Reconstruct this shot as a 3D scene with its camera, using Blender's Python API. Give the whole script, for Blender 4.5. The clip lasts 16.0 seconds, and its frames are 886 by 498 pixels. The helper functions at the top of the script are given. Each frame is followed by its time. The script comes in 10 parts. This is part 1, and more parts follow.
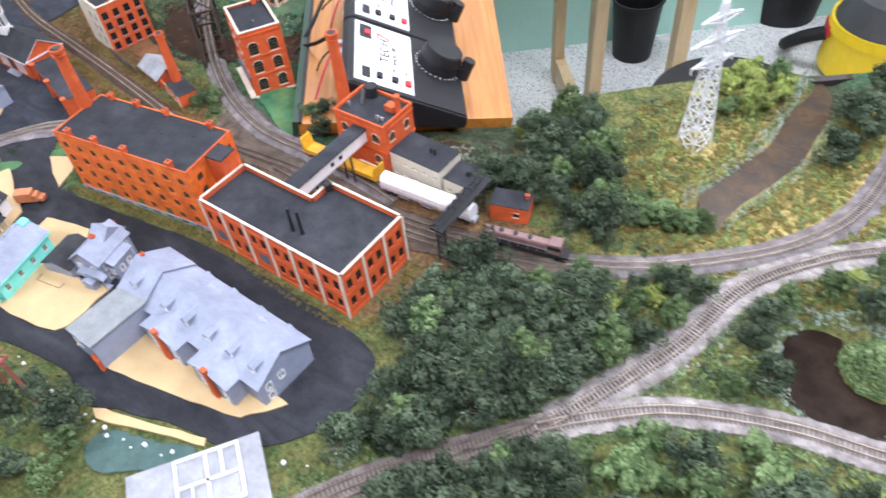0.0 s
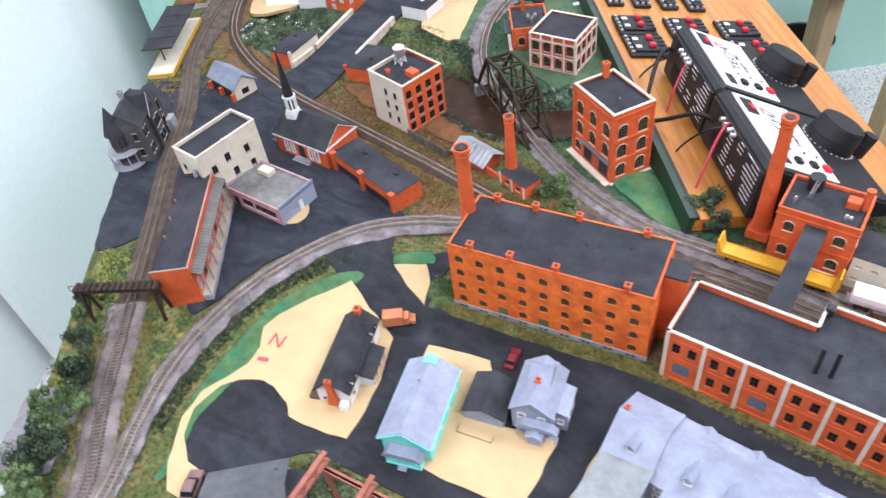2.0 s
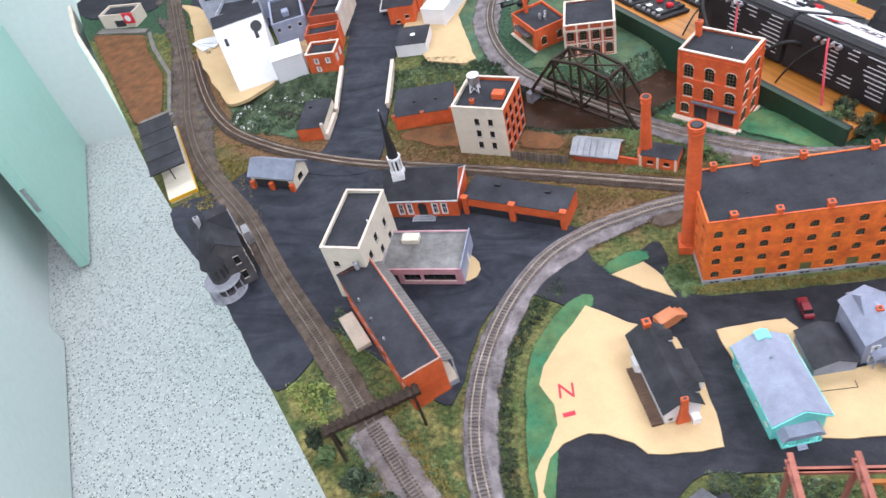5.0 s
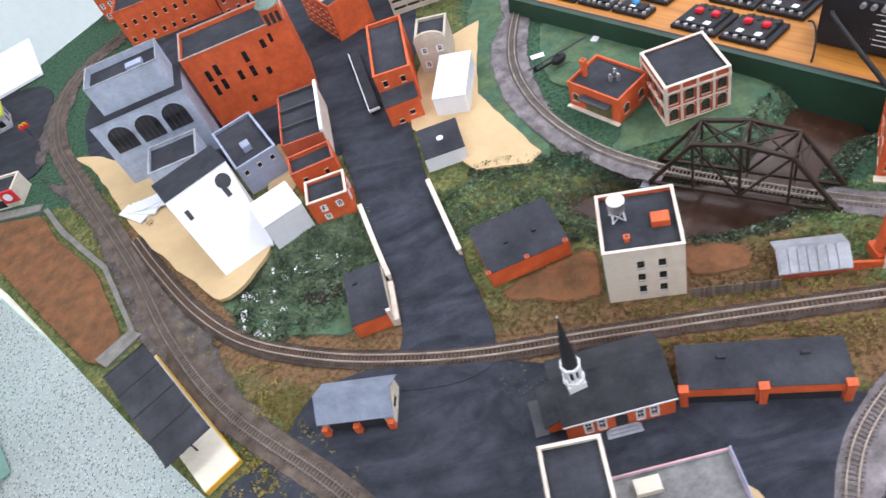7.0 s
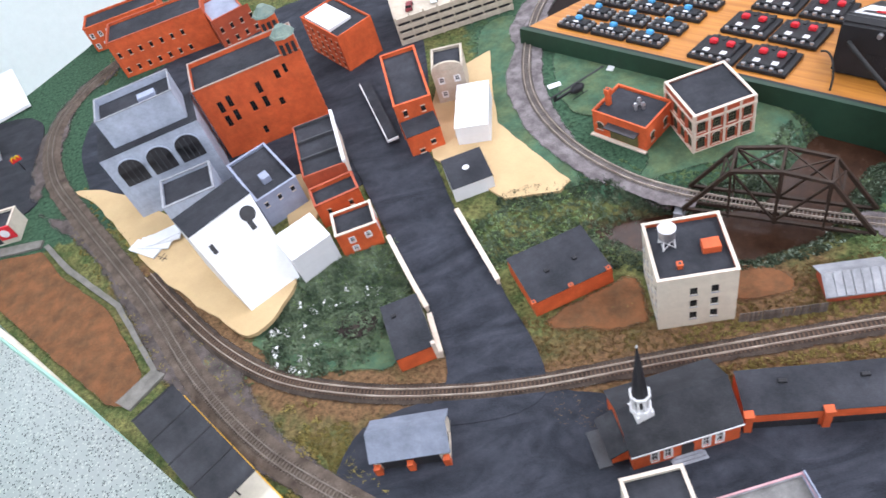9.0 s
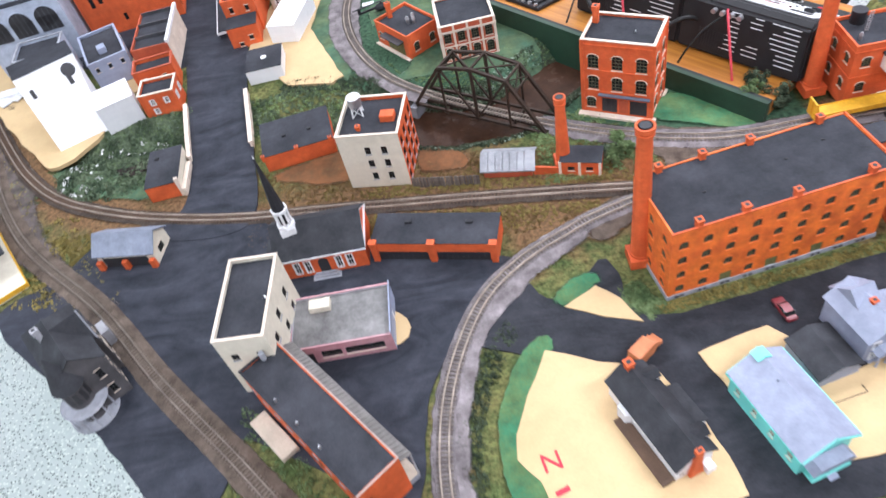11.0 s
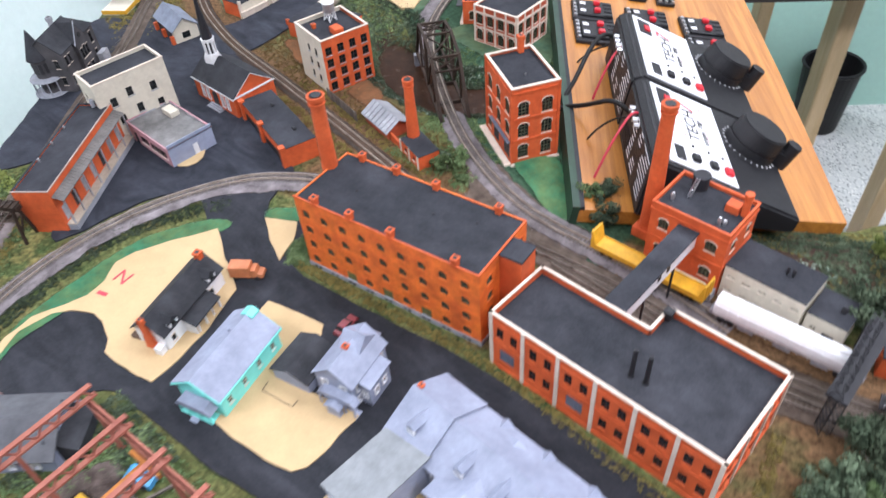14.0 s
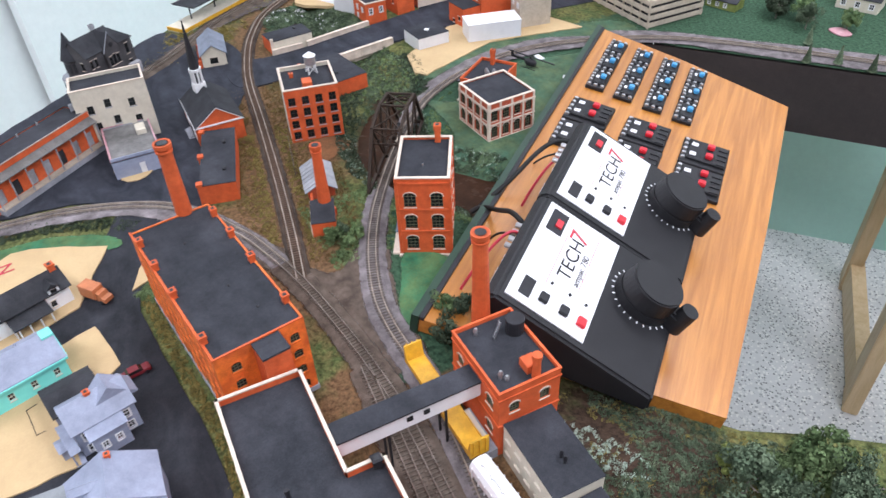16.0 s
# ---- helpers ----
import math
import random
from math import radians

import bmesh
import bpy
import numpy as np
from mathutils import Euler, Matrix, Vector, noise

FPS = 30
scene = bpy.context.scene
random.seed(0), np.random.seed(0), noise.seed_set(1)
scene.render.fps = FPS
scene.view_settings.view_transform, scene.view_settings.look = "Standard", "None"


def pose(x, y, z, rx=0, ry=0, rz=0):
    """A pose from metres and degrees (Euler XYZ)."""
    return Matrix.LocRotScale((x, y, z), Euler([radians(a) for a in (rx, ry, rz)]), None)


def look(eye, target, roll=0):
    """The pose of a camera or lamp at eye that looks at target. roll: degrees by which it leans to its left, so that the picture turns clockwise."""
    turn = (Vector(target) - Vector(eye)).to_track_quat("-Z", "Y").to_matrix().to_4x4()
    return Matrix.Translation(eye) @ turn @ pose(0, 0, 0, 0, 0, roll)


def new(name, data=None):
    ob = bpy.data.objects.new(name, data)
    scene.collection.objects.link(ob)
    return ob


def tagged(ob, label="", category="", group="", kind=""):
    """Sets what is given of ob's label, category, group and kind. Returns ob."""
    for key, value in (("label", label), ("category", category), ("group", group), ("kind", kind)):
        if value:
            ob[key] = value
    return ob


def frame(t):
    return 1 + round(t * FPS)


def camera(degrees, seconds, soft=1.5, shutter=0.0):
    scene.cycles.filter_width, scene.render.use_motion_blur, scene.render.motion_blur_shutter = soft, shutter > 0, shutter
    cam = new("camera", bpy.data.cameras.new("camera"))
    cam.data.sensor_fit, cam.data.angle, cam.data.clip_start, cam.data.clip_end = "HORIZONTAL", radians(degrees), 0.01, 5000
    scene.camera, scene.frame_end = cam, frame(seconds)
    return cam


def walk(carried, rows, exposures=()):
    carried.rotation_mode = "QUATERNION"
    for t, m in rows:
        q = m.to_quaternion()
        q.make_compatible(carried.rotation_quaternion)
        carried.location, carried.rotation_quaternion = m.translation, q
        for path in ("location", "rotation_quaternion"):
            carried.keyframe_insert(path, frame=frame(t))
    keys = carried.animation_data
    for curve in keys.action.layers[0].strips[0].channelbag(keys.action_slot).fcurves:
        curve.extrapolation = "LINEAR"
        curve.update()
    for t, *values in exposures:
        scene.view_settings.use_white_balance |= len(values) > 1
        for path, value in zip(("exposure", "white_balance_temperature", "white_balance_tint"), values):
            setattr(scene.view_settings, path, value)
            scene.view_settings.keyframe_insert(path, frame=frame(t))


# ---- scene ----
cam = camera(63.2, 16.0, shutter=0.3)
PATH = [
    (0, (0.235, 0.272, 0.655), (-0.627, 1.317, -0.816), -6.0),
    (0.5, (0.114, 0.285, 0.641), (-0.868, 1.246, -0.812), -7.8),
    (1, (-0.037, 0.337, 0.612), (-1.106, 1.225, -0.826), -9.7),
    (1.5, (-0.144, 0.306, 0.609), (-1.174, 1.261, -0.816), -9.5),
    (2, (-0.281, 0.143, 0.65), (-1.223, 1.212, -0.754), -8.9),
    (2.5, (-0.371, 0.121, 0.65), (-1.256, 1.252, -0.742), -9.4),
    (3, (-0.429, 0.208, 0.611), (-1.268, 1.396, -0.763), -10.1),
    (3.5, (-0.492, 0.132, 0.644), (-1.251, 1.381, -0.721), -10.5),
    (4, (-0.570, -0.026, 0.682), (-1.242, 1.268, -0.686), -11.0),
    (6.5, (-0.953, 0.262, 0.672), (-1.277, 1.563, -0.812), -24.8),
    (7, (-1.053, 0.387, 0.662), (-1.273, 1.709, -0.823), -23.7),
    (7.5, (-1.189, 0.373, 0.72), (-1.302, 1.719, -0.756), -21.2),
    (8, (-1.243, 0.429, 0.727), (-1.301, 1.782, -0.744), -19.8),
    (10.5, (-0.867, 0.249, 0.604), (-1.03, 1.597, -0.864), -19.3),
    (11, (-0.813, 0.132, 0.622), (-0.96, 1.473, -0.854), -15.1),
    (11.5, (-0.763, 0.036, 0.646), (-0.944, 1.384, -0.821), -10.8),
    (12, (-0.552, 0.079, 0.563), (-0.866, 1.434, -0.875), -7.9),
    (12.5, (-0.441, 0.069, 0.567), (-0.875, 1.395, -0.865), -4.1),
    (13, (-0.399, 0.038, 0.58), (-0.965, 1.309, -0.857), -3.4),
    (13.5, (-0.203, 0.103, 0.584), (-1.063, 1.196, -0.854), -6.2),
    (14, (-0.125, 0.276, 0.572), (-1.164, 1.266, -0.822), -5.0),
    (14.5, (-0.162, 0.425, 0.566), (-1.327, 1.33, -0.785), -3.7),
    (15, (-0.076, 0.543, 0.554), (-1.381, 1.296, -0.761), -4.8),
    (15.5, (0.006, 0.63, 0.557), (-1.353, 1.328, -0.734), -3.9),
    (16, (0.04, 0.607, 0.564), (-1.347, 1.27, -0.716), -2.8),
]
walk(cam, [(t, look(eye, target, roll)) for t, eye, target, roll in PATH], exposures=((0, 0.06), (0.5, -0.06), (1.5, -0.2), (2.0, 0.0), (2.5, -0.08), (3.0, -0.18), (3.5, -0.16), (4, -0.07), (6.5, -0.18), (7.5, -0.12), (8, -0.14), (10.5, 0.2), (11, 0.08), (11.5, 0.0), (12.5, 0.03), (14.5, -0.17), (15, -0.22), (15.5, -0.2), (16, -0.30)))

# ---- world, room light ----
world = bpy.data.worlds.new("world")
scene.world = world
world.use_nodes = True
world.node_tree.nodes["Background"].inputs[0].default_value = (0.93, 0.93, 1.0, 1)
world.node_tree.nodes["Background"].inputs[1].default_value = 0.045
FLOOR, CEIL = -1.0, 1.55


def ceiling_lamp(x, y, rz, watts):
    """One fluorescent ceiling fixture: an area lamp just under its tray."""
    lamp = bpy.data.lights.new("ceiling_tube_light", "AREA")
    lamp.shape, lamp.size, lamp.size_y, lamp.energy = "RECTANGLE", 1.25, 0.3, watts
    lamp.color = (0.92, 0.93, 1.07)
    ob = new("ceiling_tube_light", lamp)
    ob.matrix_world = pose(x, y, CEIL - 0.07, 0, 0, rz)


for lx, ly, lw in ((-1.9, 0.9, 19), (-0.9, -0.6, 31), (0.6, 0.3, 36), (-1.5, 2.3, 13), (-0.3, 2.3, 25), (0.5, 1.5, 34)):
    ceiling_lamp(lx, ly, 20, lw)


# ---- materials ----
def mat(name, colour, other=None, scale=120.0, fine=900.0, rough=0.7, bump=0.15, metal=0.0, spread=0.5, random_tint=0.0, gloss=0.5, dirt=0.28):
    """Two colours mixed by coarse and fine noise, with fine relief."""
    m = bpy.data.materials.new(name)
    m.use_nodes = True
    nt = m.node_tree
    n, l = nt.nodes, nt.links
    bsdf = n["Principled BSDF"]
    co = n.new("ShaderNodeTexCoord")
    a, b = n.new("ShaderNodeTexNoise"), n.new("ShaderNodeTexNoise")
    a.inputs["Scale"].default_value, a.inputs["Detail"].default_value, a.inputs["Roughness"].default_value = scale, 5, 0.6
    b.inputs["Scale"].default_value, b.inputs["Detail"].default_value = fine, 3
    l.new(co.outputs["Object"], a.inputs["Vector"])
    l.new(co.outputs["Object"], b.inputs["Vector"])
    other = other or tuple(c * 0.72 for c in colour)
    add = n.new("ShaderNodeMath")
    add.operation = "MULTIPLY_ADD"
    add.inputs[1].default_value = 0.45
    l.new(b.outputs["Fac"], add.inputs[0])
    l.new(a.outputs["Fac"], add.inputs[2])
    ramp = n.new("ShaderNodeMapRange")
    ramp.inputs["From Min"].default_value, ramp.inputs["From Max"].default_value = 0.72 - spread / 2, 0.72 + spread / 2
    l.new(add.outputs[0], ramp.inputs["Value"])
    mix = n.new("ShaderNodeMix")
    mix.data_type = "RGBA"
    mix.inputs["A"].default_value, mix.inputs["B"].default_value = (*colour, 1), (*other, 1)
    l.new(ramp.outputs["Result"], mix.inputs["Factor"])
    out = mix.outputs["Result"]
    if dirt:
        grime, gm, mul = n.new("ShaderNodeTexNoise"), n.new("ShaderNodeMapRange"), n.new("ShaderNodeMix")
        grime.inputs["Scale"].default_value, grime.inputs["Detail"].default_value, grime.inputs["Roughness"].default_value = 38, 9, 0.78
        l.new(co.outputs["Object"], grime.inputs["Vector"])
        gm.inputs["From Min"].default_value, gm.inputs["From Max"].default_value = 0.34, 0.64
        gm.inputs["To Min"].default_value, gm.inputs["To Max"].default_value = 1 - dirt, 1 + dirt * 0.55
        l.new(grime.outputs["Fac"], gm.inputs["Value"])
        mul.data_type, mul.blend_type = "RGBA", "MULTIPLY"
        mul.inputs["Factor"].default_value = 1
        l.new(out, mul.inputs["A"])
        l.new(gm.outputs["Result"], mul.inputs["B"])
        out = mul.outputs["Result"]
    if random_tint:
        info, hue = n.new("ShaderNodeObjectInfo"), n.new("ShaderNodeHueSaturation")
        rng = n.new("ShaderNodeMapRange")
        rng.inputs["To Min"].default_value, rng.inputs["To Max"].default_value = 1 - random_tint, 1 + random_tint
        l.new(info.outputs["Random"], rng.inputs["Value"])
        l.new(rng.outputs["Result"], hue.inputs["Value"])
        l.new(out, hue.inputs["Color"])
        out = hue.outputs["Color"]
    l.new(out, bsdf.inputs["Base Color"])
    rr = n.new("ShaderNodeMapRange")
    rr.inputs["To Min"].default_value, rr.inputs["To Max"].default_value = max(rough - 0.12, 0.05), min(rough + 0.12, 1)
    l.new(a.outputs["Fac"], rr.inputs["Value"])
    l.new(rr.outputs["Result"], bsdf.inputs["Roughness"])
    bsdf.inputs["Metallic"].default_value = metal
    bsdf.inputs["Specular IOR Level"].default_value = gloss
    if bump:
        bp = n.new("ShaderNodeBump")
        bp.inputs["Strength"].default_value, bp.inputs["Distance"].default_value = bump, 0.0006
        l.new(b.outputs["Fac"], bp.inputs["Height"])
        l.new(bp.outputs["Normal"], bsdf.inputs["Normal"])
    return m


def stroked(name, dark, light):
    """Brushed-on paint: long uneven strokes over a mottled ground."""
    m = mat(name, dark, light, 9, 900, 0.8, 0.3, spread=0.42, gloss=0.15)
    n, l = m.node_tree.nodes, m.node_tree.links
    co = [x for x in n if x.type == "TEX_COORD"][0]
    a = [x for x in n if x.type == "TEX_NOISE"][0]
    mp = n.new("ShaderNodeMapping")
    mp.inputs["Rotation"].default_value = (0, 0, 0.7)
    mp.inputs["Scale"].default_value = (1, 2.6, 1)
    l.new(co.outputs["Object"], mp.inputs["Vector"])
    l.new(mp.outputs["Vector"], a.inputs["Vector"])
    a.inputs["Distortion"].default_value = 1.6
    return m


def wood_mat(name, light, dark, scale=14.0, along=(1, 12, 12)):
    m = mat(name, light, dark, scale, 400, 0.45, 0.1, dirt=0.1, spread=0.3)
    n, l = m.node_tree.nodes, m.node_tree.links
    co = [x for x in n if x.type == "TEX_COORD"][0]
    mp = n.new("ShaderNodeMapping")
    mp.inputs["Scale"].default_value = along
    l.new(co.outputs["Object"], mp.inputs["Vector"])
    for x in n:
        if x.type == "TEX_NOISE":
            l.new(mp.outputs["Vector"], x.inputs["Vector"])
            x.inputs["Distortion"].default_value = 0.6
    return m


def glass_mat(name, colour, rough=0.08):
    m = mat(name, colour, tuple(c * 0.5 for c in colour), 60, 300, rough, 0)
    return m


BRICK = mat("orange_red_brick_paint", (0.52, 0.085, 0.026), (0.64, 0.125, 0.04), 60, 1500, 0.6, 0.3, gloss=0.3)
MILLBRICK = mat("weathered_orange_brick", (0.80, 0.185, 0.028), (0.58, 0.105, 0.022), 42, 1400, 0.6, 0.35, spread=0.3, dirt=0.38)
REDBRICK = mat("dull_red_brick", (0.36, 0.065, 0.03), (0.46, 0.09, 0.035), 50, 1500, 0.65, 0.3)
ROOF = mat("dark_tar_roof", (0.021, 0.023, 0.028), (0.052, 0.054, 0.063), 14, 900, 0.85, 0.25, gloss=0.15, dirt=0.34)
SLATE = mat("dull_slate_roof", (0.026, 0.027, 0.031), (0.05, 0.052, 0.058), 35, 700, 0.8, 0.3, gloss=0.15, dirt=0.34)
COPING = mat("cream_stone_coping", (0.72, 0.62, 0.52), (0.55, 0.45, 0.36), 80, 900, 0.7, 0.2, dirt=0.2)
CREAM = mat("cream_plaster", (0.66, 0.61, 0.50), (0.55, 0.50, 0.40), 35, 900, 0.75, 0.2, dirt=0.14)
TAN = mat("tan_concrete", (0.52, 0.45, 0.36), (0.44, 0.38, 0.30), 40, 900, 0.75, 0.2)
WHITE = mat("bare_white_plastic", (0.74, 0.74, 0.75), (0.66, 0.67, 0.69), 30, 700, 0.5, 0.05, dirt=0.07)
GREYBLUE = mat("pale_blue_grey_primer", (0.33, 0.365, 0.47), (0.26, 0.295, 0.39), 30, 900, 0.5, 0.12, gloss=0.3, dirt=0.16)
CASTLE = mat("slate_blue_grey_plastic", (0.42, 0.47, 0.56), (0.35, 0.39, 0.47), 30, 900, 0.55, 0.12, gloss=0.25)
PRIMER = mat("silver_grey_primer", (0.225, 0.25, 0.325), (0.30, 0.33, 0.42), 16, 800, 0.5, 0.15, gloss=0.3, dirt=0.22)
TEAL = mat("bright_aqua_plastic", (0.16, 0.66, 0.58), (0.22, 0.72, 0.65), 40, 800, 0.45, 0.05, dirt=0.08)
PINK = mat("faded_pink_panel", (0.46, 0.20, 0.23), (0.55, 0.34, 0.36), 50, 800, 0.55, 0.1)
GREYPANEL = mat("grey_metal_panel", (0.24, 0.24, 0.255), (0.36, 0.36, 0.38), 18, 700, 0.5, 0.1, gloss=0.35, dirt=0.4)
STONE = mat("grey_foundation_stone", (0.24, 0.25, 0.28), (0.32, 0.33, 0.36), 90, 900, 0.8, 0.3)
# black for dark doors and panes; also stands in for shade inside openings
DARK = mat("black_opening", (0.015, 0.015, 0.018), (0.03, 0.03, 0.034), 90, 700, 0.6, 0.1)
PANE = glass_mat("dark_window_glass", (0.02, 0.024, 0.024))
SASH = mat("olive_sash_paint", (0.125, 0.125, 0.07), (0.075, 0.078, 0.05), 200, 900, 0.6, 0.1)
SILL = mat("pale_sill_paint", (0.70, 0.62, 0.52), (0.55, 0.48, 0.40), 200, 900, 0.6, 0.1)
WSASH = mat("white_sash_paint", (0.78, 0.78, 0.78), (0.65, 0.65, 0.66), 200, 900, 0.5, 0.1, dirt=0.1)
DOORB = mat("slate_blue_door", (0.10, 0.12, 0.17), (0.14, 0.16, 0.2), 90, 900, 0.6, 0.1)
OLIVE = mat("olive_door", (0.15, 0.14, 0.05), (0.10, 0.10, 0.04), 90, 900, 0.6, 0.1)
BLACK = mat("black_metal_paint", (0.014, 0.014, 0.016), (0.025, 0.025, 0.03), 90, 900, 0.55, 0.1, gloss=0.3)
RUST = mat("dark_rusty_steel", (0.022, 0.016, 0.013), (0.05, 0.032, 0.022), 120, 900, 0.7, 0.25, gloss=0.2)
ASPHALT = stroked("blue_black_asphalt_paint", (0.014, 0.016, 0.022), (0.048, 0.052, 0.066))
ASPHALT_B = stroked("worn_asphalt_paint", (0.016, 0.017, 0.021), (0.041, 0.043, 0.051))
SAND = mat("bare_tan_board", (0.55, 0.395, 0.21), (0.47, 0.33, 0.17), 10, 500, 0.75, 0.08, dirt=0.07)
GPAINT = mat("green_ground_paint", (0.035, 0.15, 0.075), (0.085, 0.15, 0.06), 30, 500, 0.8, 0.5, spread=0.3, gloss=0.2, dirt=0.35)
BALLAST = mat("grey_brown_ballast", (0.10, 0.088, 0.088), (0.23, 0.205, 0.21), 60, 1300, 0.95, 0.9, spread=0.4, gloss=0.1, dirt=0.38)
MAUVEBED = mat("mauve_brown_gravel", (0.12, 0.098, 0.093), (0.25, 0.215, 0.21), 40, 1300, 0.95, 0.9, spread=0.4, gloss=0.1, dirt=0.4)
TEALPAINT = mat("dull_teal_ground_paint", (0.040, 0.085, 0.080), (0.065, 0.115, 0.105), 20, 400, 0.6, 0.3, spread=0.4, gloss=0.3)
PATHSTONE = mat("worn_grey_path_stone", (0.135, 0.128, 0.113), (0.205, 0.195, 0.175), 60, 900, 0.85, 0.4, gloss=0.2)
DOCKROOF = mat("weathered_dock_roof", (0.135, 0.128, 0.12), (0.20, 0.19, 0.18), 30, 800, 0.7, 0.2, gloss=0.2)
DULLGREEN = mat("dull_green_ground_paint", (0.045, 0.105, 0.066), (0.09, 0.125, 0.062), 24, 500, 0.85, 0.5, spread=0.35, gloss=0.2, dirt=0.4)
DARKBED = mat("black_brown_cinder_bed", (0.034, 0.026, 0.021), (0.085, 0.066, 0.054), 60, 1300, 0.95, 0.9, spread=0.4, gloss=0.1, dirt=0.38)
CINDER = mat("grey_brown_cinder", (0.058, 0.047, 0.043), (0.135, 0.113, 0.106), 50, 1300, 0.95, 0.9, spread=0.4, gloss=0.1, dirt=0.4)
DINERROOF = mat("stained_metal_roof", (0.115, 0.112, 0.108), (0.20, 0.197, 0.192), 14, 600, 0.5, 0.12, gloss=0.35, dirt=0.5)
LEANTO = mat("grey_green_card_roof", (0.19, 0.205, 0.215), (0.245, 0.262, 0.272), 20, 700, 0.65, 0.15, gloss=0.25, dirt=0.25)
FADEDCOP = mat("faded_pink_coping", (0.46, 0.36, 0.31), (0.34, 0.24, 0.20), 80, 900, 0.7, 0.2)
BALLAST_L = mat("pale_gravel", (0.37, 0.34, 0.335), (0.15, 0.13, 0.12), 70, 1300, 0.95, 0.9, spread=0.4, gloss=0.1, dirt=0.4)
DIRT = mat("rust_brown_dirt", (0.20, 0.088, 0.04), (0.11, 0.062, 0.033), 45, 900, 0.95, 0.9, spread=0.35, gloss=0.1)
TIE = mat("weathered_tie", (0.10, 0.082, 0.07), (0.19, 0.165, 0.145), 200, 1500, 0.9, 0.3, random_tint=0.3, gloss=0.1)
RAIL = mat("rail_steel", (0.44, 0.375, 0.31), (0.20, 0.155, 0.125), 45, 900, 0.5, 0.1, metal=0.4)
RAIL_DULL = mat("brown_rail_steel", (0.24, 0.20, 0.17), (0.12, 0.09, 0.072), 45, 900, 0.5, 0.1, metal=0.4)
BROWNBED = mat("brown_cinder_bed", (0.068, 0.050, 0.040), (0.145, 0.115, 0.092), 60, 1300, 0.95, 0.9, spread=0.4, gloss=0.1, dirt=0.38)
SHOULDER = mat("lilac_grey_gravel", (0.27, 0.242, 0.248), (0.115, 0.10, 0.10), 45, 1300, 0.95, 0.9, spread=0.4, gloss=0.1, dirt=0.4)
GASROOF = mat("dull_blue_shingle", (0.20, 0.23, 0.29), (0.15, 0.17, 0.22), 60, 900, 0.65, 0.25)
GREYROOF = mat("slate_grey_card_roof", (0.085, 0.088, 0.097), (0.13, 0.134, 0.145), 30, 900, 0.8, 0.3, gloss=0.2)
TINROOF = mat("patched_tin_roof", (0.22, 0.23, 0.25), (0.32, 0.33, 0.35), 70, 700, 0.5, 0.2)
CHARCOAL = mat("charcoal_plastic", (0.04, 0.041, 0.046), (0.07, 0.072, 0.08), 50, 800, 0.55, 0.15, gloss=0.3)
PONDW = mat("black_pond_water", (0.012, 0.008, 0.006), (0.026, 0.016, 0.011), 40, 300, 0.15, 0.1, gloss=0.12)
WATER = mat("dark_brown_water", (0.030, 0.014, 0.008), (0.052, 0.026, 0.016), 40, 300, 0.25, 0.1, gloss=0.10)
BARK = mat("pale_grey_bark", (0.26, 0.235, 0.20), (0.15, 0.13, 0.105), 70, 900, 0.9, 0.4)
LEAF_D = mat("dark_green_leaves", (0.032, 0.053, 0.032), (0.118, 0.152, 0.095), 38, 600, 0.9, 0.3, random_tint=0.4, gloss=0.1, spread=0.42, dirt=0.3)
CREEKW = mat("warm_brown_creek_water", (0.075, 0.043, 0.019), (0.030, 0.022, 0.015), 22, 300, 0.3, 0.15, spread=0.3, gloss=0.2)
LEAF_M = mat("mid_green_leaves", (0.075, 0.130, 0.052), (0.20, 0.27, 0.125), 38, 600, 0.9, 0.3, random_tint=0.4, gloss=0.1, spread=0.42, dirt=0.3)
LEAF_L = mat("yellow_green_leaves", (0.17, 0.235, 0.055), (0.32, 0.35, 0.12), 60, 700, 0.9, 0.3, random_tint=0.3, gloss=0.1)
RUINDIRT = mat("mauve_brown_dirt", (0.045, 0.033, 0.028), (0.17, 0.135, 0.12), 55, 1100, 0.95, 0.7, spread=0.4, gloss=0.1, dirt=0.4)
MANSION = mat("mauve_grey_plastic", (0.048, 0.046, 0.049), (0.095, 0.090, 0.093), 40, 800, 0.6, 0.2, gloss=0.25)
TURF = mat("ochre_turf", (0.29, 0.225, 0.075), (0.15, 0.13, 0.045), 60, 700, 0.95, 0.5, gloss=0.1)
PALETUFT = mat("pale_flower_tufts", (0.42, 0.48, 0.42), (0.2, 0.3, 0.2), 90, 700, 0.9, 0.3)
OAK = wood_mat("golden_oak_board", (0.50, 0.205, 0.034), (0.33, 0.118, 0.018), 5, (0.9, 20, 20))
OAK.node_tree.nodes["Principled BSDF"].inputs["Coat Weight"].default_value = 0.3
OAK.node_tree.nodes["Principled BSDF"].inputs["Coat Roughness"].default_value = 0.22
PINE = wood_mat("pine_stud", (0.66, 0.50, 0.30), (0.55, 0.39, 0.21), 6, (8, 8, 0.8))
FASCIA = mat("dark_green_fascia_paint", (0.008, 0.032, 0.018), (0.014, 0.045, 0.023), 12, 300, 0.5, 0.05)
BLACKBOARD = mat("black_fascia_paint", (0.022, 0.017, 0.016), (0.04, 0.03, 0.028), 8, 300, 0.6, 0.05)
MINT = mat("mint_green_paint", (0.44, 0.74, 0.64), (0.50, 0.78, 0.68), 2.5, 60, 0.45, 0.03, dirt=0.05)
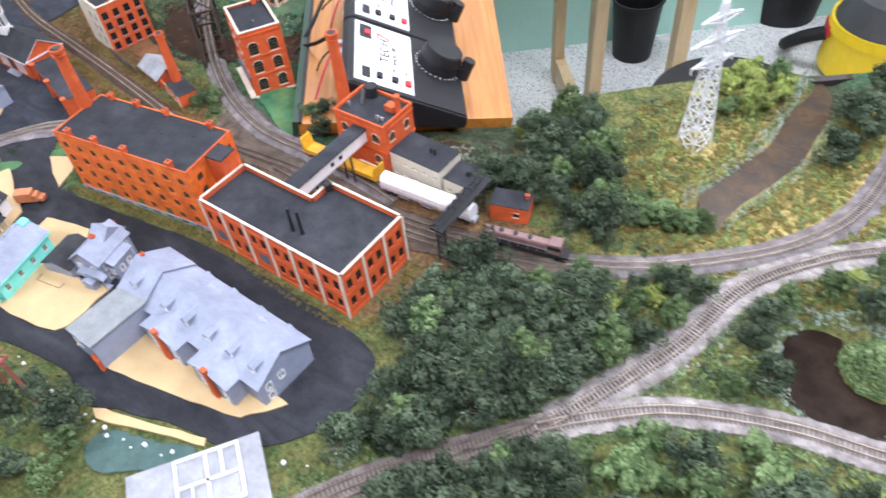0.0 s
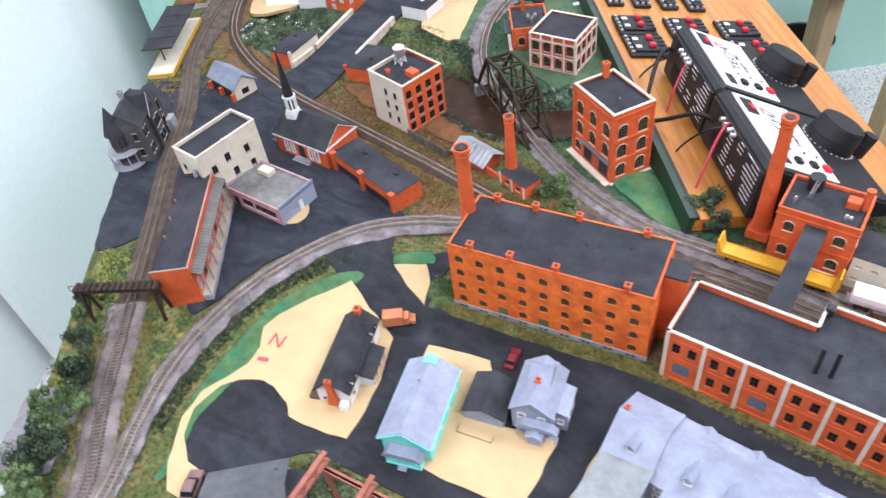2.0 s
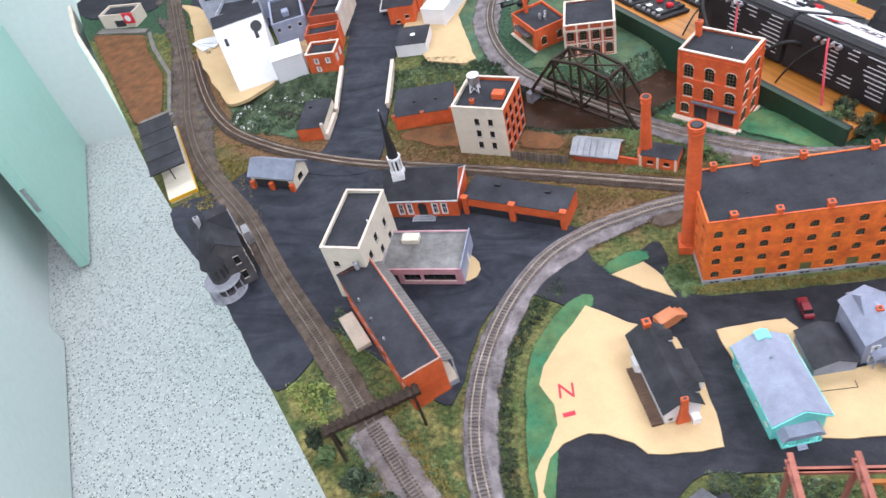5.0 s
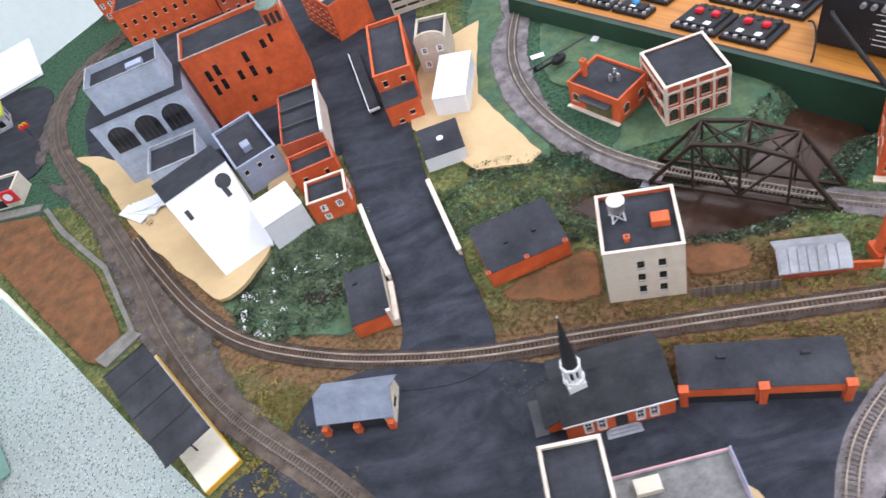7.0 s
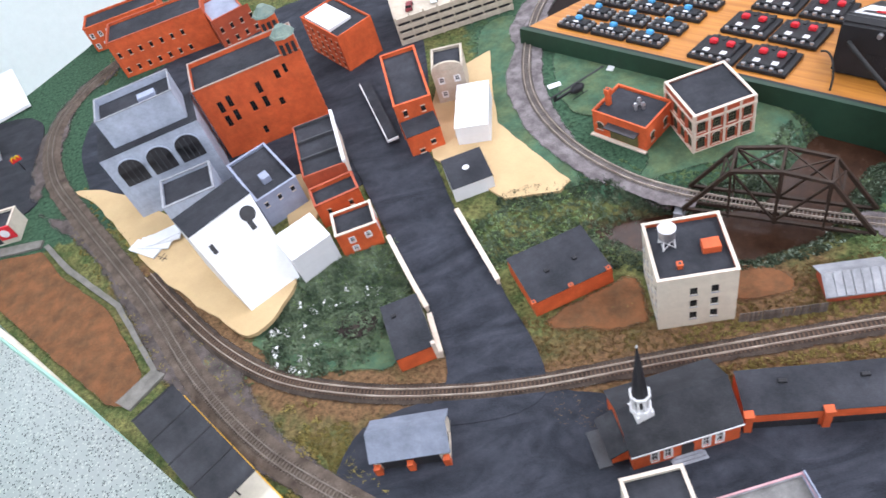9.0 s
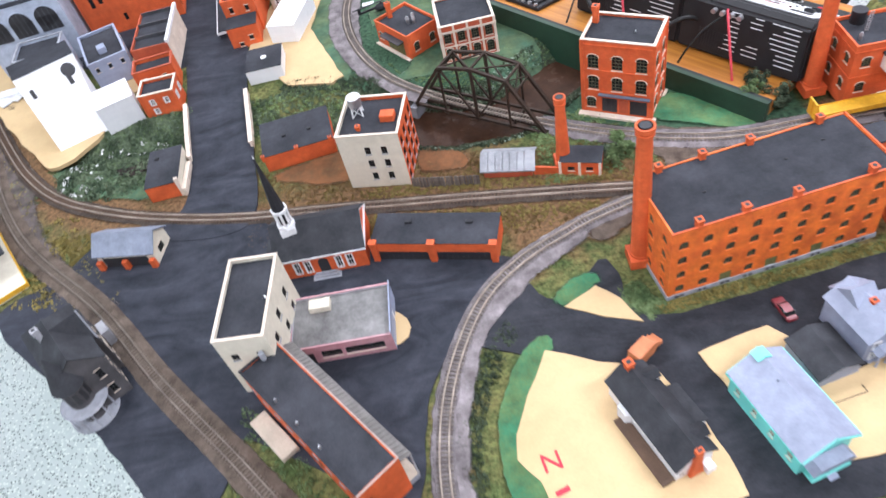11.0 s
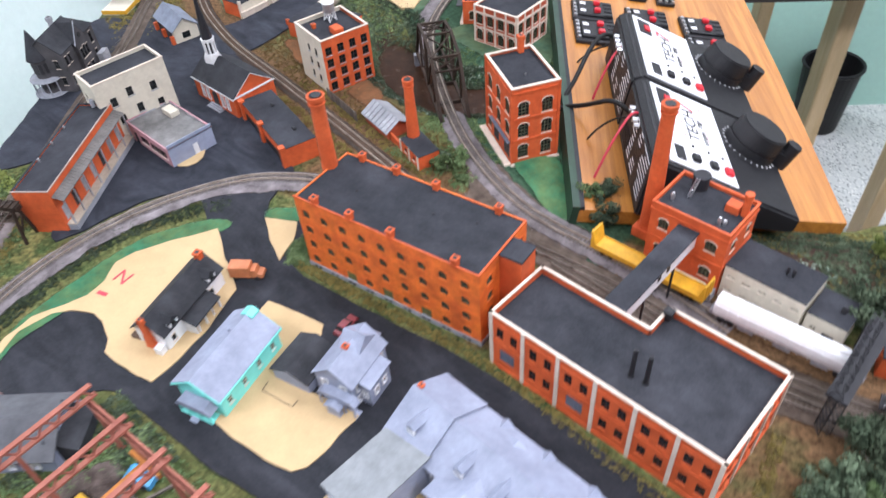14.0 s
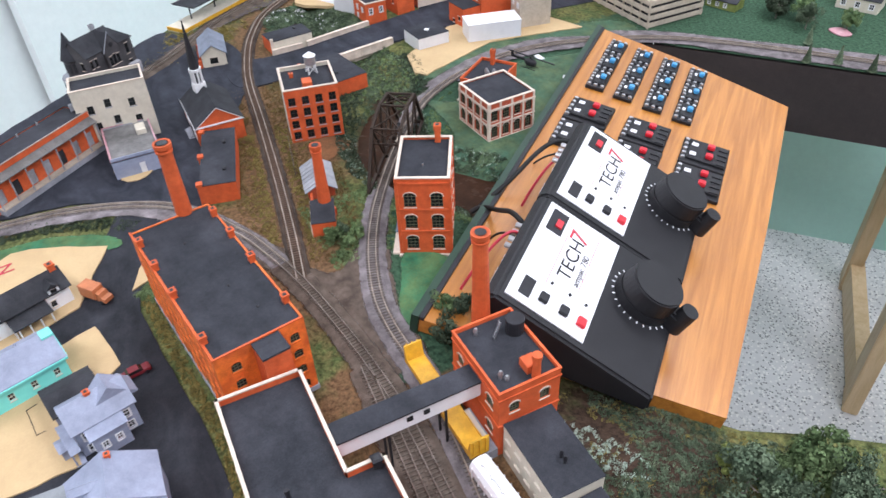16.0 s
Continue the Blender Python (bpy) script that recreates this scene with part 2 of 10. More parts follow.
WALLW = mat("white_wall_paint", (0.86, 0.89, 0.88), (0.82, 0.87, 0.86), 1.5, 40, 0.6, 0.03, dirt=0.04)
CASE = mat("black_textured_plastic", (0.011, 0.011, 0.013), (0.018, 0.018, 0.02), 60, 2500, 0.5, 0.25, gloss=0.3, dirt=0.12)
PLATE = mat("white_face_plate", (0.80, 0.80, 0.82), (0.76, 0.76, 0.78), 20, 500, 0.35, 0.0, dirt=0.03)
REDP = mat("red_plastic", (0.65, 0.02, 0.035), (0.55, 0.02, 0.03), 60, 500, 0.4, 0.0, dirt=0.1)
BLUEP = mat("blue_plastic", (0.08, 0.38, 0.68), (0.07, 0.31, 0.58), 60, 500, 0.4, 0.0)
YELLOW = mat("yellow_enamel", (0.75, 0.42, 0.03), (0.62, 0.33, 0.03), 60, 700, 0.5, 0.15)
YELLOWP = mat("yellow_tank_plastic", (0.85, 0.60, 0.01), (0.75, 0.52, 0.01), 8, 200, 0.35, 0.0, dirt=0.06)
METAL = mat("bare_metal", (0.55, 0.55, 0.57), (0.42, 0.42, 0.44), 90, 700, 0.35, 0.05, metal=0.8)
LOCO = mat("faded_maroon_paint", (0.16, 0.085, 0.085), (0.24, 0.15, 0.14), 60, 900, 0.6, 0.2)
PAPER = mat("white_paper", (0.82, 0.83, 0.85), (0.78, 0.79, 0.81), 6, 200, 0.7, 0.02, dirt=0.05)
VERDI = mat("verdigris_copper", (0.10, 0.165, 0.145), (0.19, 0.235, 0.19), 120, 900, 0.5, 0.2)
LIME = mat("lime_yellow_trim", (0.70, 0.75, 0.03), (0.6, 0.65, 0.03), 60, 700, 0.5, 0.0)
DECKBROWN = mat("dark_brown_stain", (0.085, 0.048, 0.030), (0.13, 0.078, 0.05), 90, 900, 0.8, 0.3)
OCHREPAINT = mat("orange_ochre_girder_paint", (0.52, 0.20, 0.035), (0.40, 0.14, 0.035), 60, 800, 0.65, 0.25)
DARKEARTH = mat("near_black_earth", (0.014, 0.011, 0.010), (0.055, 0.042, 0.036), 50, 1100, 0.95, 0.7, spread=0.4, gloss=0.1, dirt=0.4)
IRON = mat("rust_red_girder_paint", (0.27, 0.075, 0.05), (0.36, 0.13, 0.09), 70, 900, 0.7, 0.3)
MAROON = mat("dark_red_car_paint", (0.20, 0.01, 0.02), (0.14, 0.01, 0.015), 60, 700, 0.35, 0.0)
GREYROCK = mat("grey_plaster_rock", (0.28, 0.27, 0.29), (0.18, 0.17, 0.18), 40, 600, 0.9, 0.6)
RUBBER = mat("black_rubber", (0.014, 0.014, 0.014), (0.022, 0.022, 0.022), 20, 300, 0.65, 0.05, gloss=0.25)
BUCKET = mat("matt_black_bin", (0.012, 0.012, 0.013), (0.02, 0.02, 0.022), 8, 200, 0.5, 0.02, gloss=0.3, dirt=0.1)
GREYVAC = mat("charcoal_vacuum_plastic", (0.05, 0.05, 0.055), (0.07, 0.07, 0.075), 8, 200, 0.45, 0.02, dirt=0.1)
TIE_B = mat("dull_brown_tie", (0.10, 0.08, 0.064), (0.16, 0.132, 0.108), 200, 1500, 0.9, 0.3, random_tint=0.2, gloss=0.1)
DRYGRASS = mat("dry_brown_grass", (0.22, 0.135, 0.06), (0.13, 0.10, 0.04), 60, 700, 0.95, 0.5, gloss=0.1)
WIRE_R = mat("red_wire", (0.55, 0.03, 0.06), (0.45, 0.03, 0.05), 60, 500, 0.4, 0.0)


def terrazzo():
    """Pale floor with dark and grey chips at two sizes."""
    m = mat("speckled_terrazzo", (0.72, 0.73, 0.72), (0.64, 0.65, 0.64), 3, 60, 0.4, 0.02, dirt=0.06)
    n, l = m.node_tree.nodes, m.node_tree.links
    bsdf = n["Principled BSDF"]
    last = bsdf.inputs["Base Color"].links[0].from_socket
    co = [x for x in n if x.type == "TEX_COORD"][0]
    for scale, keep, tone in ((95, 0.26, (0.17, 0.18, 0.18)), (60, 0.24, (0.38, 0.40, 0.39)), (85, 0.3, (0.84, 0.84, 0.81))):
        v = n.new("ShaderNodeTexVoronoi")
        v.inputs["Scale"].default_value = scale
        l.new(co.outputs["Object"], v.inputs["Vector"])
        lt = n.new("ShaderNodeMath")
        lt.operation = "LESS_THAN"
        lt.inputs[1].default_value = keep
        l.new(v.outputs["Distance"], lt.inputs[0])
        mx = n.new("ShaderNodeMix")
        mx.data_type = "RGBA"
        mx.inputs["B"].default_value = (*tone, 1)
        l.new(lt.outputs[0], mx.inputs["Factor"])
        l.new(last, mx.inputs["A"])
        last = mx.outputs["Result"]
    l.new(last, bsdf.inputs["Base Color"])
    return m


TERRAZZO = terrazzo()


def ground_mat():
    """Turf mixed from four tones by a painted zone attribute and noise."""
    m = mat("scenic_ground", (0.055, 0.085, 0.03), (0.15, 0.145, 0.055), 34, 700, 0.95, 1.0, spread=0.3, gloss=0.1)
    n, l = m.node_tree.nodes, m.node_tree.links
    bsdf = n["Principled BSDF"]
    last = bsdf.inputs["Base Color"].links[0].from_socket
    noise_fac = [x for x in n if x.type == "TEX_NOISE"][0].outputs["Fac"]
    for attr, tone in (("brown", (0.15, 0.088, 0.045)), ("paint", (0.043, 0.088, 0.052)), ("straw", (0.36, 0.29, 0.11)), ("mud", (0.05, 0.032, 0.022))):
        at = n.new("ShaderNodeAttribute")
        at.attribute_name = attr
        add = n.new("ShaderNodeMath")
        add.operation = "ADD"
        l.new(at.outputs["Fac"], add.inputs[0])
        l.new(noise_fac, add.inputs[1])
        rg = n.new("ShaderNodeMapRange")
        rg.inputs["From Min"].default_value, rg.inputs["From Max"].default_value = 0.75, 1.15
        l.new(add.outputs[0], rg.inputs["Value"])
        mx = n.new("ShaderNodeMix")
        mx.data_type = "RGBA"
        mx.inputs["B"].default_value = (*tone, 1)
        l.new(rg.outputs["Result"], mx.inputs["Factor"])
        l.new(last, mx.inputs["A"])
        last = mx.outputs["Result"]
    grit = n.new("ShaderNodeTexNoise")
    grit.inputs["Scale"].default_value, grit.inputs["Detail"].default_value, grit.inputs["Roughness"].default_value = 170, 6, 0.75
    l.new([x for x in n if x.type == "TEX_COORD"][0].outputs["Object"], grit.inputs["Vector"])
    gr = n.new("ShaderNodeMapRange")
    gr.inputs["From Min"].default_value, gr.inputs["From Max"].default_value = 0.36, 0.62
    gr.inputs["To Min"].default_value, gr.inputs["To Max"].default_value = 0.35, 1.35
    l.new(grit.outputs["Fac"], gr.inputs["Value"])
    mul = n.new("ShaderNodeMix")
    mul.data_type, mul.blend_type = "RGBA", "MULTIPLY"
    mul.inputs["Factor"].default_value = 1
    l.new(last, mul.inputs["A"])
    l.new(gr.outputs["Result"], mul.inputs["B"])
    l.new(mul.outputs["Result"], bsdf.inputs["Base Color"])
    return m


GROUND = ground_mat()


def feathered(m, span):
    """A copy of a material whose sheet thins out unevenly over the outer span."""
    m = m.copy()
    m.name = "feathered_" + m.name
    n, l = m.node_tree.nodes, m.node_tree.links
    at, ns, add, st = n.new("ShaderNodeAttribute"), n.new("ShaderNodeTexNoise"), n.new("ShaderNodeMath"), n.new("ShaderNodeMapRange")
    at.attribute_name = "inset"
    ns.inputs["Scale"].default_value, ns.inputs["Detail"].default_value, ns.inputs["Roughness"].default_value = 0.9 / span, 7, 0.75
    l.new([x for x in n if x.type == "TEX_COORD"][0].outputs["Object"], ns.inputs["Vector"])
    add.operation = "MULTIPLY_ADD"
    add.inputs[1].default_value = 1 / span
    l.new(at.outputs["Fac"], add.inputs[0])
    l.new(ns.outputs["Fac"], add.inputs[2])
    st.inputs["From Min"].default_value, st.inputs["From Max"].default_value = 0.80, 1.0
    l.new(add.outputs[0], st.inputs["Value"])
    l.new(st.outputs["Result"], n["Principled BSDF"].inputs["Alpha"])
    return m


# ---- mesh helpers ----
def box(bm, x0, y0, z0, x1, y1, z1, m=None):
    """A box between two corners; returns its vertices."""
    vs = bmesh.ops.create_cube(bm, size=1, matrix=Matrix.LocRotScale(((x0 + x1) / 2, (y0 + y1) / 2, (z0 + z1) / 2), None, (abs(x1 - x0), abs(y1 - y0), abs(z1 - z0))))["verts"]
    if m:
        bmesh.ops.transform(bm, matrix=m, verts=vs)
    return vs


def cone(bm, x, y, z0, z1, r0, r1, seg=14, m=None):
    vs = bmesh.ops.create_cone(bm, cap_ends=True, segments=seg, radius1=r0, radius2=max(r1, 1e-5), depth=z1 - z0, matrix=Matrix.Translation((x, y, (z0 + z1) / 2)))["verts"]
    if m:
        bmesh.ops.transform(bm, matrix=m, verts=vs)
    return vs


def bar(bm, a, b, r, seg=4):
    """A straight bar from a to b."""
    a, b = Vector(a), Vector(b)
    d = b - a
    q = d.to_track_quat("Z", "Y").to_matrix().to_4x4()
    bmesh.ops.create_cone(bm, cap_ends=True, segments=seg, radius1=r, radius2=r, depth=d.length, matrix=Matrix.Translation((a + b) / 2) @ q @ pose(0, 0, 0, 0, 0, 45))


def prism(bm, poly, z0, z1):
    """A flat-topped slab over a polygon."""
    low = [bm.verts.new((x, y, z0)) for x, y in poly]
    top = [bm.verts.new((x, y, z1)) for x, y in poly]
    bm.faces.new(top)
    bm.faces.new(low[::-1])
    for i in range(len(poly)):
        j = (i + 1) % len(poly)
        bm.faces.new((low[i], low[j], top[j], top[i]))


def extrude_xz(bm, poly, y0, y1):
    """A solid with an outline in x and z, from y0 to y1."""
    a = [bm.verts.new((x, y0, z)) for x, z in poly]
    b = [bm.verts.new((x, y1, z)) for x, z in poly]
    bm.faces.new(a)
    bm.faces.new(b[::-1])
    for i in range(len(poly)):
        j = (i + 1) % len(poly)
        bm.faces.new((a[j], a[i], b[i], b[j]))


def finish(name, bm, material, smooth=False):
    bmesh.ops.recalc_face_normals(bm, faces=bm.faces)
    me = bpy.data.meshes.new(name)
    bm.to_mesh(me)
    bm.free()
    me.materials.append(material)
    if smooth:
        for p in me.polygons:
            p.use_smooth = True
    return me


def part(name, bm, material, parent=None, label="", smooth=False, at=None):
    """One mesh object under a thing or a part."""
    ob = new(name, finish(name, bm, material, smooth))
    ob.parent = parent
    if at is not None:
        ob.matrix_basis = at
    return tagged(ob, label)


def share(ob, name, parent, at):
    """Another object on the mesh of ob."""
    o = new(name, ob if isinstance(ob, bpy.types.Mesh) else ob.data)
    o.parent = parent
    o.matrix_basis = at
    return o


def thing(name, x, y, rz, label, category, group="", kind="", z=0.0):
    ob = new(name)
    ob.matrix_basis = pose(x, y, z, 0, 0, rz)
    ob.empty_display_size = 0.01
    return tagged(ob, label, category, group, kind)


def solo(name, bm, material, label, category, at=None, group="", kind="", smooth=False):
    """A thing that is one mesh."""
    ob = new(name, finish(name, bm, material, smooth))
    if at is not None:
        ob.matrix_basis = at
    return tagged(ob, label, category, group, kind)


def smooth_line(pts, step, closed=False):
    """A Catmull-Rom curve through points, sampled at even steps."""
    p = [np.array(q, float) for q in pts]
    n = len(p)
    fine = []
    for i in range(n if closed else n - 1):
        a, b, c, d = (p[(i + k) % n] if closed else p[min(max(i + k, 0), n - 1)] for k in (-1, 0, 1, 2))
        for s in np.linspace(0, 1, 24, endpoint=False):
            fine.append(0.5 * (2 * b + (c - a) * s + (2 * a - 5 * b + 4 * c - d) * s * s + (3 * b - a - 3 * c + d) * s**3))
    fine.append(p[0] if closed else p[-1])
    fine = np.array(fine)
    dist = np.r_[0, np.cumsum(np.linalg.norm(np.diff(fine, axis=0), axis=1))]
    k = max(int(dist[-1] / step), 2)
    at = np.linspace(0, dist[-1], k + 1)
    return np.stack([np.interp(at, dist, fine[:, c]) for c in range(fine.shape[1])], 1)


def ragged(poly, step=0.012, amount=0.0025, seed=0, straight=False):
    """The outline of a painted patch: smooth, with an uneven edge."""
    if straight:
        line = []
        for (ax, ay), (bx, by) in zip(poly, poly[1:] + poly[:1]):
            k = max(int(math.hypot(bx - ax, by - ay) / 0.006), 1)
            line += [(ax + (bx - ax) * i / k, ay + (by - ay) * i / k) for i in range(k)]
    else:
        line = smooth_line(poly, step, closed=True)[:-1]
    out = []
    for x, y in line:
        v = noise.noise_vector(Vector((x * 40 + seed, y * 40, seed * 1.7)))
        out.append((x + amount * v.x, y + amount * v.y))
    return out

# ---- the layout's ground ----
from mathutils import geometry

WEST = [(-2.10, 1.50), (-1.984, 1.346), (-1.538, 0.826), (-1.24, 0.507), (-1.0, 0.232), (-0.72, -0.09)]
OUTLINE = [(-0.72, -0.09), (1.1, -0.09), (1.1, 2.02), (0.161, 1.345), (-0.222, 1.052), (-0.462, 0.816), (-0.962, 1.428), (-0.9, 1.5), (-0.6, 1.737), (0.35, 2.5), (-0.35, 2.3), (-1.72, 2.03), (-1.81, 1.91), (-1.94, 1.78), (-2.06, 1.62), *WEST[:-1]]
RIVER = [(-1.419, 1.02), (-1.326, 1.025), (-1.19, 1.026), (-1.04, 1.029), (-0.93, 0.972), (-0.84, 0.938), (-0.77, 0.938), (-0.71, 0.985), (-0.67, 1.012), (-0.63, 1.016)]
CREEK = [(0.09, 0.96), (0.104, 0.996), (0.121, 1.048), (0.143, 1.132), (0.148, 1.252), (0.150, 1.31)]
POND = (0.305, 0.812)


def near(line, x, y):
    """Distance to a polyline."""
    best = 9.0
    for (ax, ay), (bx, by) in zip(line, line[1:]):
        dx, dy = bx - ax, by - ay
        s = min(max(((x - ax) * dx + (y - ay) * dy) / (dx * dx + dy * dy), 0), 1)
        best = min(best, math.hypot(x - ax - s * dx, y - ay - s * dy))
    return best


TRACKS = {
    "A": [(-0.775, 0.06), (-0.815, 0.178), (-0.854, 0.252), (-0.880, 0.312), (-0.893, 0.367), (-0.896, 0.43), (-0.886, 0.5), (-0.862, 0.567), (-0.829, 0.620), (-0.783, 0.658), (-0.735, 0.683), (-0.699, 0.699), (-0.639, 0.717), (-0.575, 0.731), (-0.497, 0.742), (-0.438, 0.748), (-0.36, 0.752), (-0.23, 0.748), (-0.115, 0.766), (-0.009, 0.793), (0.077, 0.839), (0.155, 0.902), (0.208, 0.96), (0.248, 1.035), (0.266, 1.14), (0.27, 1.3)],
    "B": [(-0.60, 0.727), (-0.674, 0.742), (-0.776, 0.76), (-0.87, 0.775), (-0.998, 0.794), (-1.128, 0.812), (-1.22, 0.834), (-1.312, 0.866), (-1.409, 0.918), (-1.483, 0.99), (-1.55, 1.085), (-1.598, 1.163)],
    "C": [(-0.25, 0.775), (-0.33, 0.786), (-0.425, 0.789), (-0.481, 0.789), (-0.538, 0.797), (-0.615, 0.824), (-0.698, 0.868), (-0.80, 0.94), (-0.878, 1.005), (-0.93, 1.065), (-0.972, 1.15), (-0.992, 1.242), (-0.986, 1.331), (-0.95, 1.435), (-0.89, 1.535), (-0.78, 1.64), (-0.6, 1.78), (-0.3, 2.0)],
    "D": [(-0.80, 0.07), (-0.835, 0.17), (-0.907, 0.246), (-1.01, 0.363), (-1.1, 0.468), (-1.2, 0.578), (-1.3, 0.7), (-1.431, 0.829), (-1.517, 0.955), (-1.591, 1.105), (-1.659, 1.224), (-1.732, 1.35), (-1.796, 1.47), (-1.823, 1.592), (-1.802, 1.7), (-1.727, 1.799), (-1.606, 1.856)],
    "E": [(0.62, 0.80), (0.45, 0.765), (0.358, 0.735), (0.275, 0.718), (0.178, 0.678), (0.112, 0.627), (0.07, 0.585), (0.014, 0.52), (-0.022, 0.476), (-0.06, 0.42), (-0.11, 0.33)],
    "F": [(0.50, 1.14), (0.295, 1.0), (0.223, 0.93), (0.175, 0.855), (0.150, 0.755), (0.118, 0.68), (0.08, 0.60), (0.03, 0.525), (-0.01, 0.47), (-0.05, 0.40), (-0.10, 0.31)],
    "G": [(-0.44, 0.742), (-0.36, 0.736), (-0.23, 0.728), (-0.13, 0.745), (-0.05, 0.772), (0.03, 0.81)],
}


def forest(x, y):
    """How wild the ground is: 0 in town, 1 in the woods."""
    s = (x + 0.10) / 0.10
    s = max(s, (0.30 - y) / 0.08 if x > -0.62 else (0.10 - y) / 0.08)
    return min(max(s, 0), 1)


def height(x, y):
    h = 0.0
    d = near(RIVER, x, y)
    wide = min(max((x + 0.97) / 0.07, 0), 1)
    h -= (0.017 + 0.017 * min(max((x + 1.0) / 0.04, 0), 1)) * math.exp(-((d / (0.034 + 0.020 * wide)) ** (2 + 2 * wide))) * (1 if x < -0.5 else 0)
    w = forest(x, y)
    if w > 0:
        t = min(near(TRACKS["E"], x, y), near(TRACKS["F"], x, y), near(TRACKS["A"], x, y))
        clear = min(max((t - 0.02) / 0.04, 0), 1)
        h += w * clear * (0.009 + 0.016 * noise.noise(Vector((x * 9, y * 9, 0))))
        h -= 0.026 * math.exp(-((near(CREEK, x, y) / 0.038) ** 2))
        h -= 0.026 * math.exp(-((math.hypot(x - POND[0], (y - POND[1]) * 1.1) / 0.075) ** 4))
        h += 0.040 * math.exp(-((math.hypot(x - 0.328, y - 0.833) / 0.026) ** 2))
    dx, dy = x + 0.459, y - 0.812
    s = min(max((dx * 0.713 + dy * 0.701) / 0.33, 0), 1)
    h -= (0.002 + 0.046 * s) * math.exp(-((near([(-0.459, 0.812), (-0.222, 1.052)], x, y) / 0.06) ** 2))
    h += 0.0007 * noise.noise(Vector((x * 70, y * 70, 3)))
    return h


def build_ground():
    pts, edges = [Vector(p) for p in OUTLINE], [(i, (i + 1) % len(OUTLINE)) for i in range(len(OUTLINE))]
    step = 0.0115
    x = -1.97
    while x < 1.1:
        y = -0.09
        while y < 2.5:
            if x < 0.55 or int(y / step) % 4 == 0:
                pts.append(Vector((x + random.uniform(-0.002, 0.002), y + random.uniform(-0.002, 0.002))))
            y += step
        x += step
    vs, _, fs, _, _, _ = geometry.delaunay_2d_cdt(pts, edges, [tuple(range(len(OUTLINE)))], 1, 1e-5)
    me = bpy.data.meshes.new("ground")
    co = [(v.x, v.y, height(v.x, v.y)) for v in vs]
    me.from_pydata(co, [], fs)
    for k in ("brown", "paint", "straw", "mud"):
        me.attributes.new(k, "FLOAT", "POINT")
    zones = {k: me.attributes[k].data for k in ("brown", "paint", "straw", "mud")}
    for i, (x, y, z) in enumerate(co):
        r, tb = near(RIVER, x, y), near(TRACKS["B"], x, y)
        ta = near(TRACKS["A"], x, y)
        town = 1 - forest(x, y)
        zones["brown"][i].value = town * (0.75 * math.exp(-((tb / 0.07) ** 2)) + 0.5 * math.exp(-((math.hypot(x + 0.86, y - 0.86) / 0.09) ** 2)) + 0.7 * math.exp(-((near(TRACKS["C"], x, y) / 0.03) ** 2)) * (x > -0.6) + 0.5 * (x > -0.45) * (y > 0.6) * (y < 0.84) + 0.35 * math.exp(-((ta / 0.05) ** 2)))
        zones["paint"][i].value = 0.75 * (x > -1.0) * (x < -0.4) * (y > 1.0 - (x + 0.9) * 0.55) * (1 if r > 0.03 else 0.2) + 0.8 * (x < -1.6) * (y > 1.3) + 0.6 * (x > -1.05) * (y > 1.3)
        zones["straw"][i].value = forest(x, y) * (0.62 * math.exp(-((math.hypot(x - 0.11, y - 1.08) / 0.19) ** 2)) + 0.30 * math.exp(-((ta / 0.07) ** 2))) + 0.3 * (x < -0.9) * (y < 0.4)
        zones["mud"][i].value = 1.1 * math.exp(-((math.hypot((x + 0.235) * 0.8, y - 0.93) / 0.085) ** 2)) + (0.9 if x > -1.0 else 0.25) * math.exp(-((r / (0.05 if x > -0.95 else 0.026)) ** 2)) * (x < -0.5) + 0.5 * math.exp(-((near(CREEK, x, y) / 0.032) ** 2))
    me.materials.append(GROUND)
    for p in me.polygons:
        p.use_smooth = True
    tagged(new("ground", me), "scenic turf ground of the model railway board", "ground", kind="structure")


build_ground()


def patch(name, poly, z, material, label, seed=0, step=0.012, amount=0.0025, thick=0.006, straight=False, soft=0.0):
    """A painted or strewn area of the ground; soft ones follow the ground and thin out at the rim."""
    line = [Vector((float(p[0]), float(p[1]))) for p in ragged(poly, step, amount, seed, straight)]
    n = len(line)
    pts = list(line)
    if soft:
        xs, ys = [p.x for p in line], [p.y for p in line]
        for gx in np.arange(min(xs), max(xs), 0.008):
            for gy in np.arange(min(ys), max(ys), 0.008):
                pts.append(Vector((float(gx), float(gy))))
    vs, _, fs, _, _, _ = geometry.delaunay_2d_cdt(pts, [(i, (i + 1) % n) for i in range(n)], [tuple(range(n))], 1, 1e-5)
    me = bpy.data.meshes.new(name)
    me.from_pydata([(v.x, v.y, z + (height(v.x, v.y) + 0.0006 if soft else 0)) for v in vs], [], fs)
    if soft:
        rim_line = [(p.x, p.y) for p in line + line[:1]]
        inset = me.attributes.new("inset", "FLOAT", "POINT").data
        for i, v in enumerate(vs):
            inset[i].value = near(rim_line, v.x, v.y)
        material = feathered(material, soft)
    me.materials.append(material)
    if not soft:
        bm = bmesh.new()
        bm.from_mesh(me)
        edge = bmesh.ops.extrude_edge_only(bm, edges=[e for e in bm.edges if e.is_boundary])["geom"]
        bmesh.ops.translate(bm, vec=(0, 0, -thick), verts=[v for v in edge if isinstance(v, bmesh.types.BMVert)])
        bmesh.ops.recalc_face_normals(bm, faces=bm.faces)
        if sum(f.normal.z for f in bm.faces) < 0:
            bmesh.ops.reverse_faces(bm, faces=bm.faces)
        bm.to_mesh(me)
        bm.free()
    return tagged(new(name, me), label, name.split("_")[0], kind="structure")


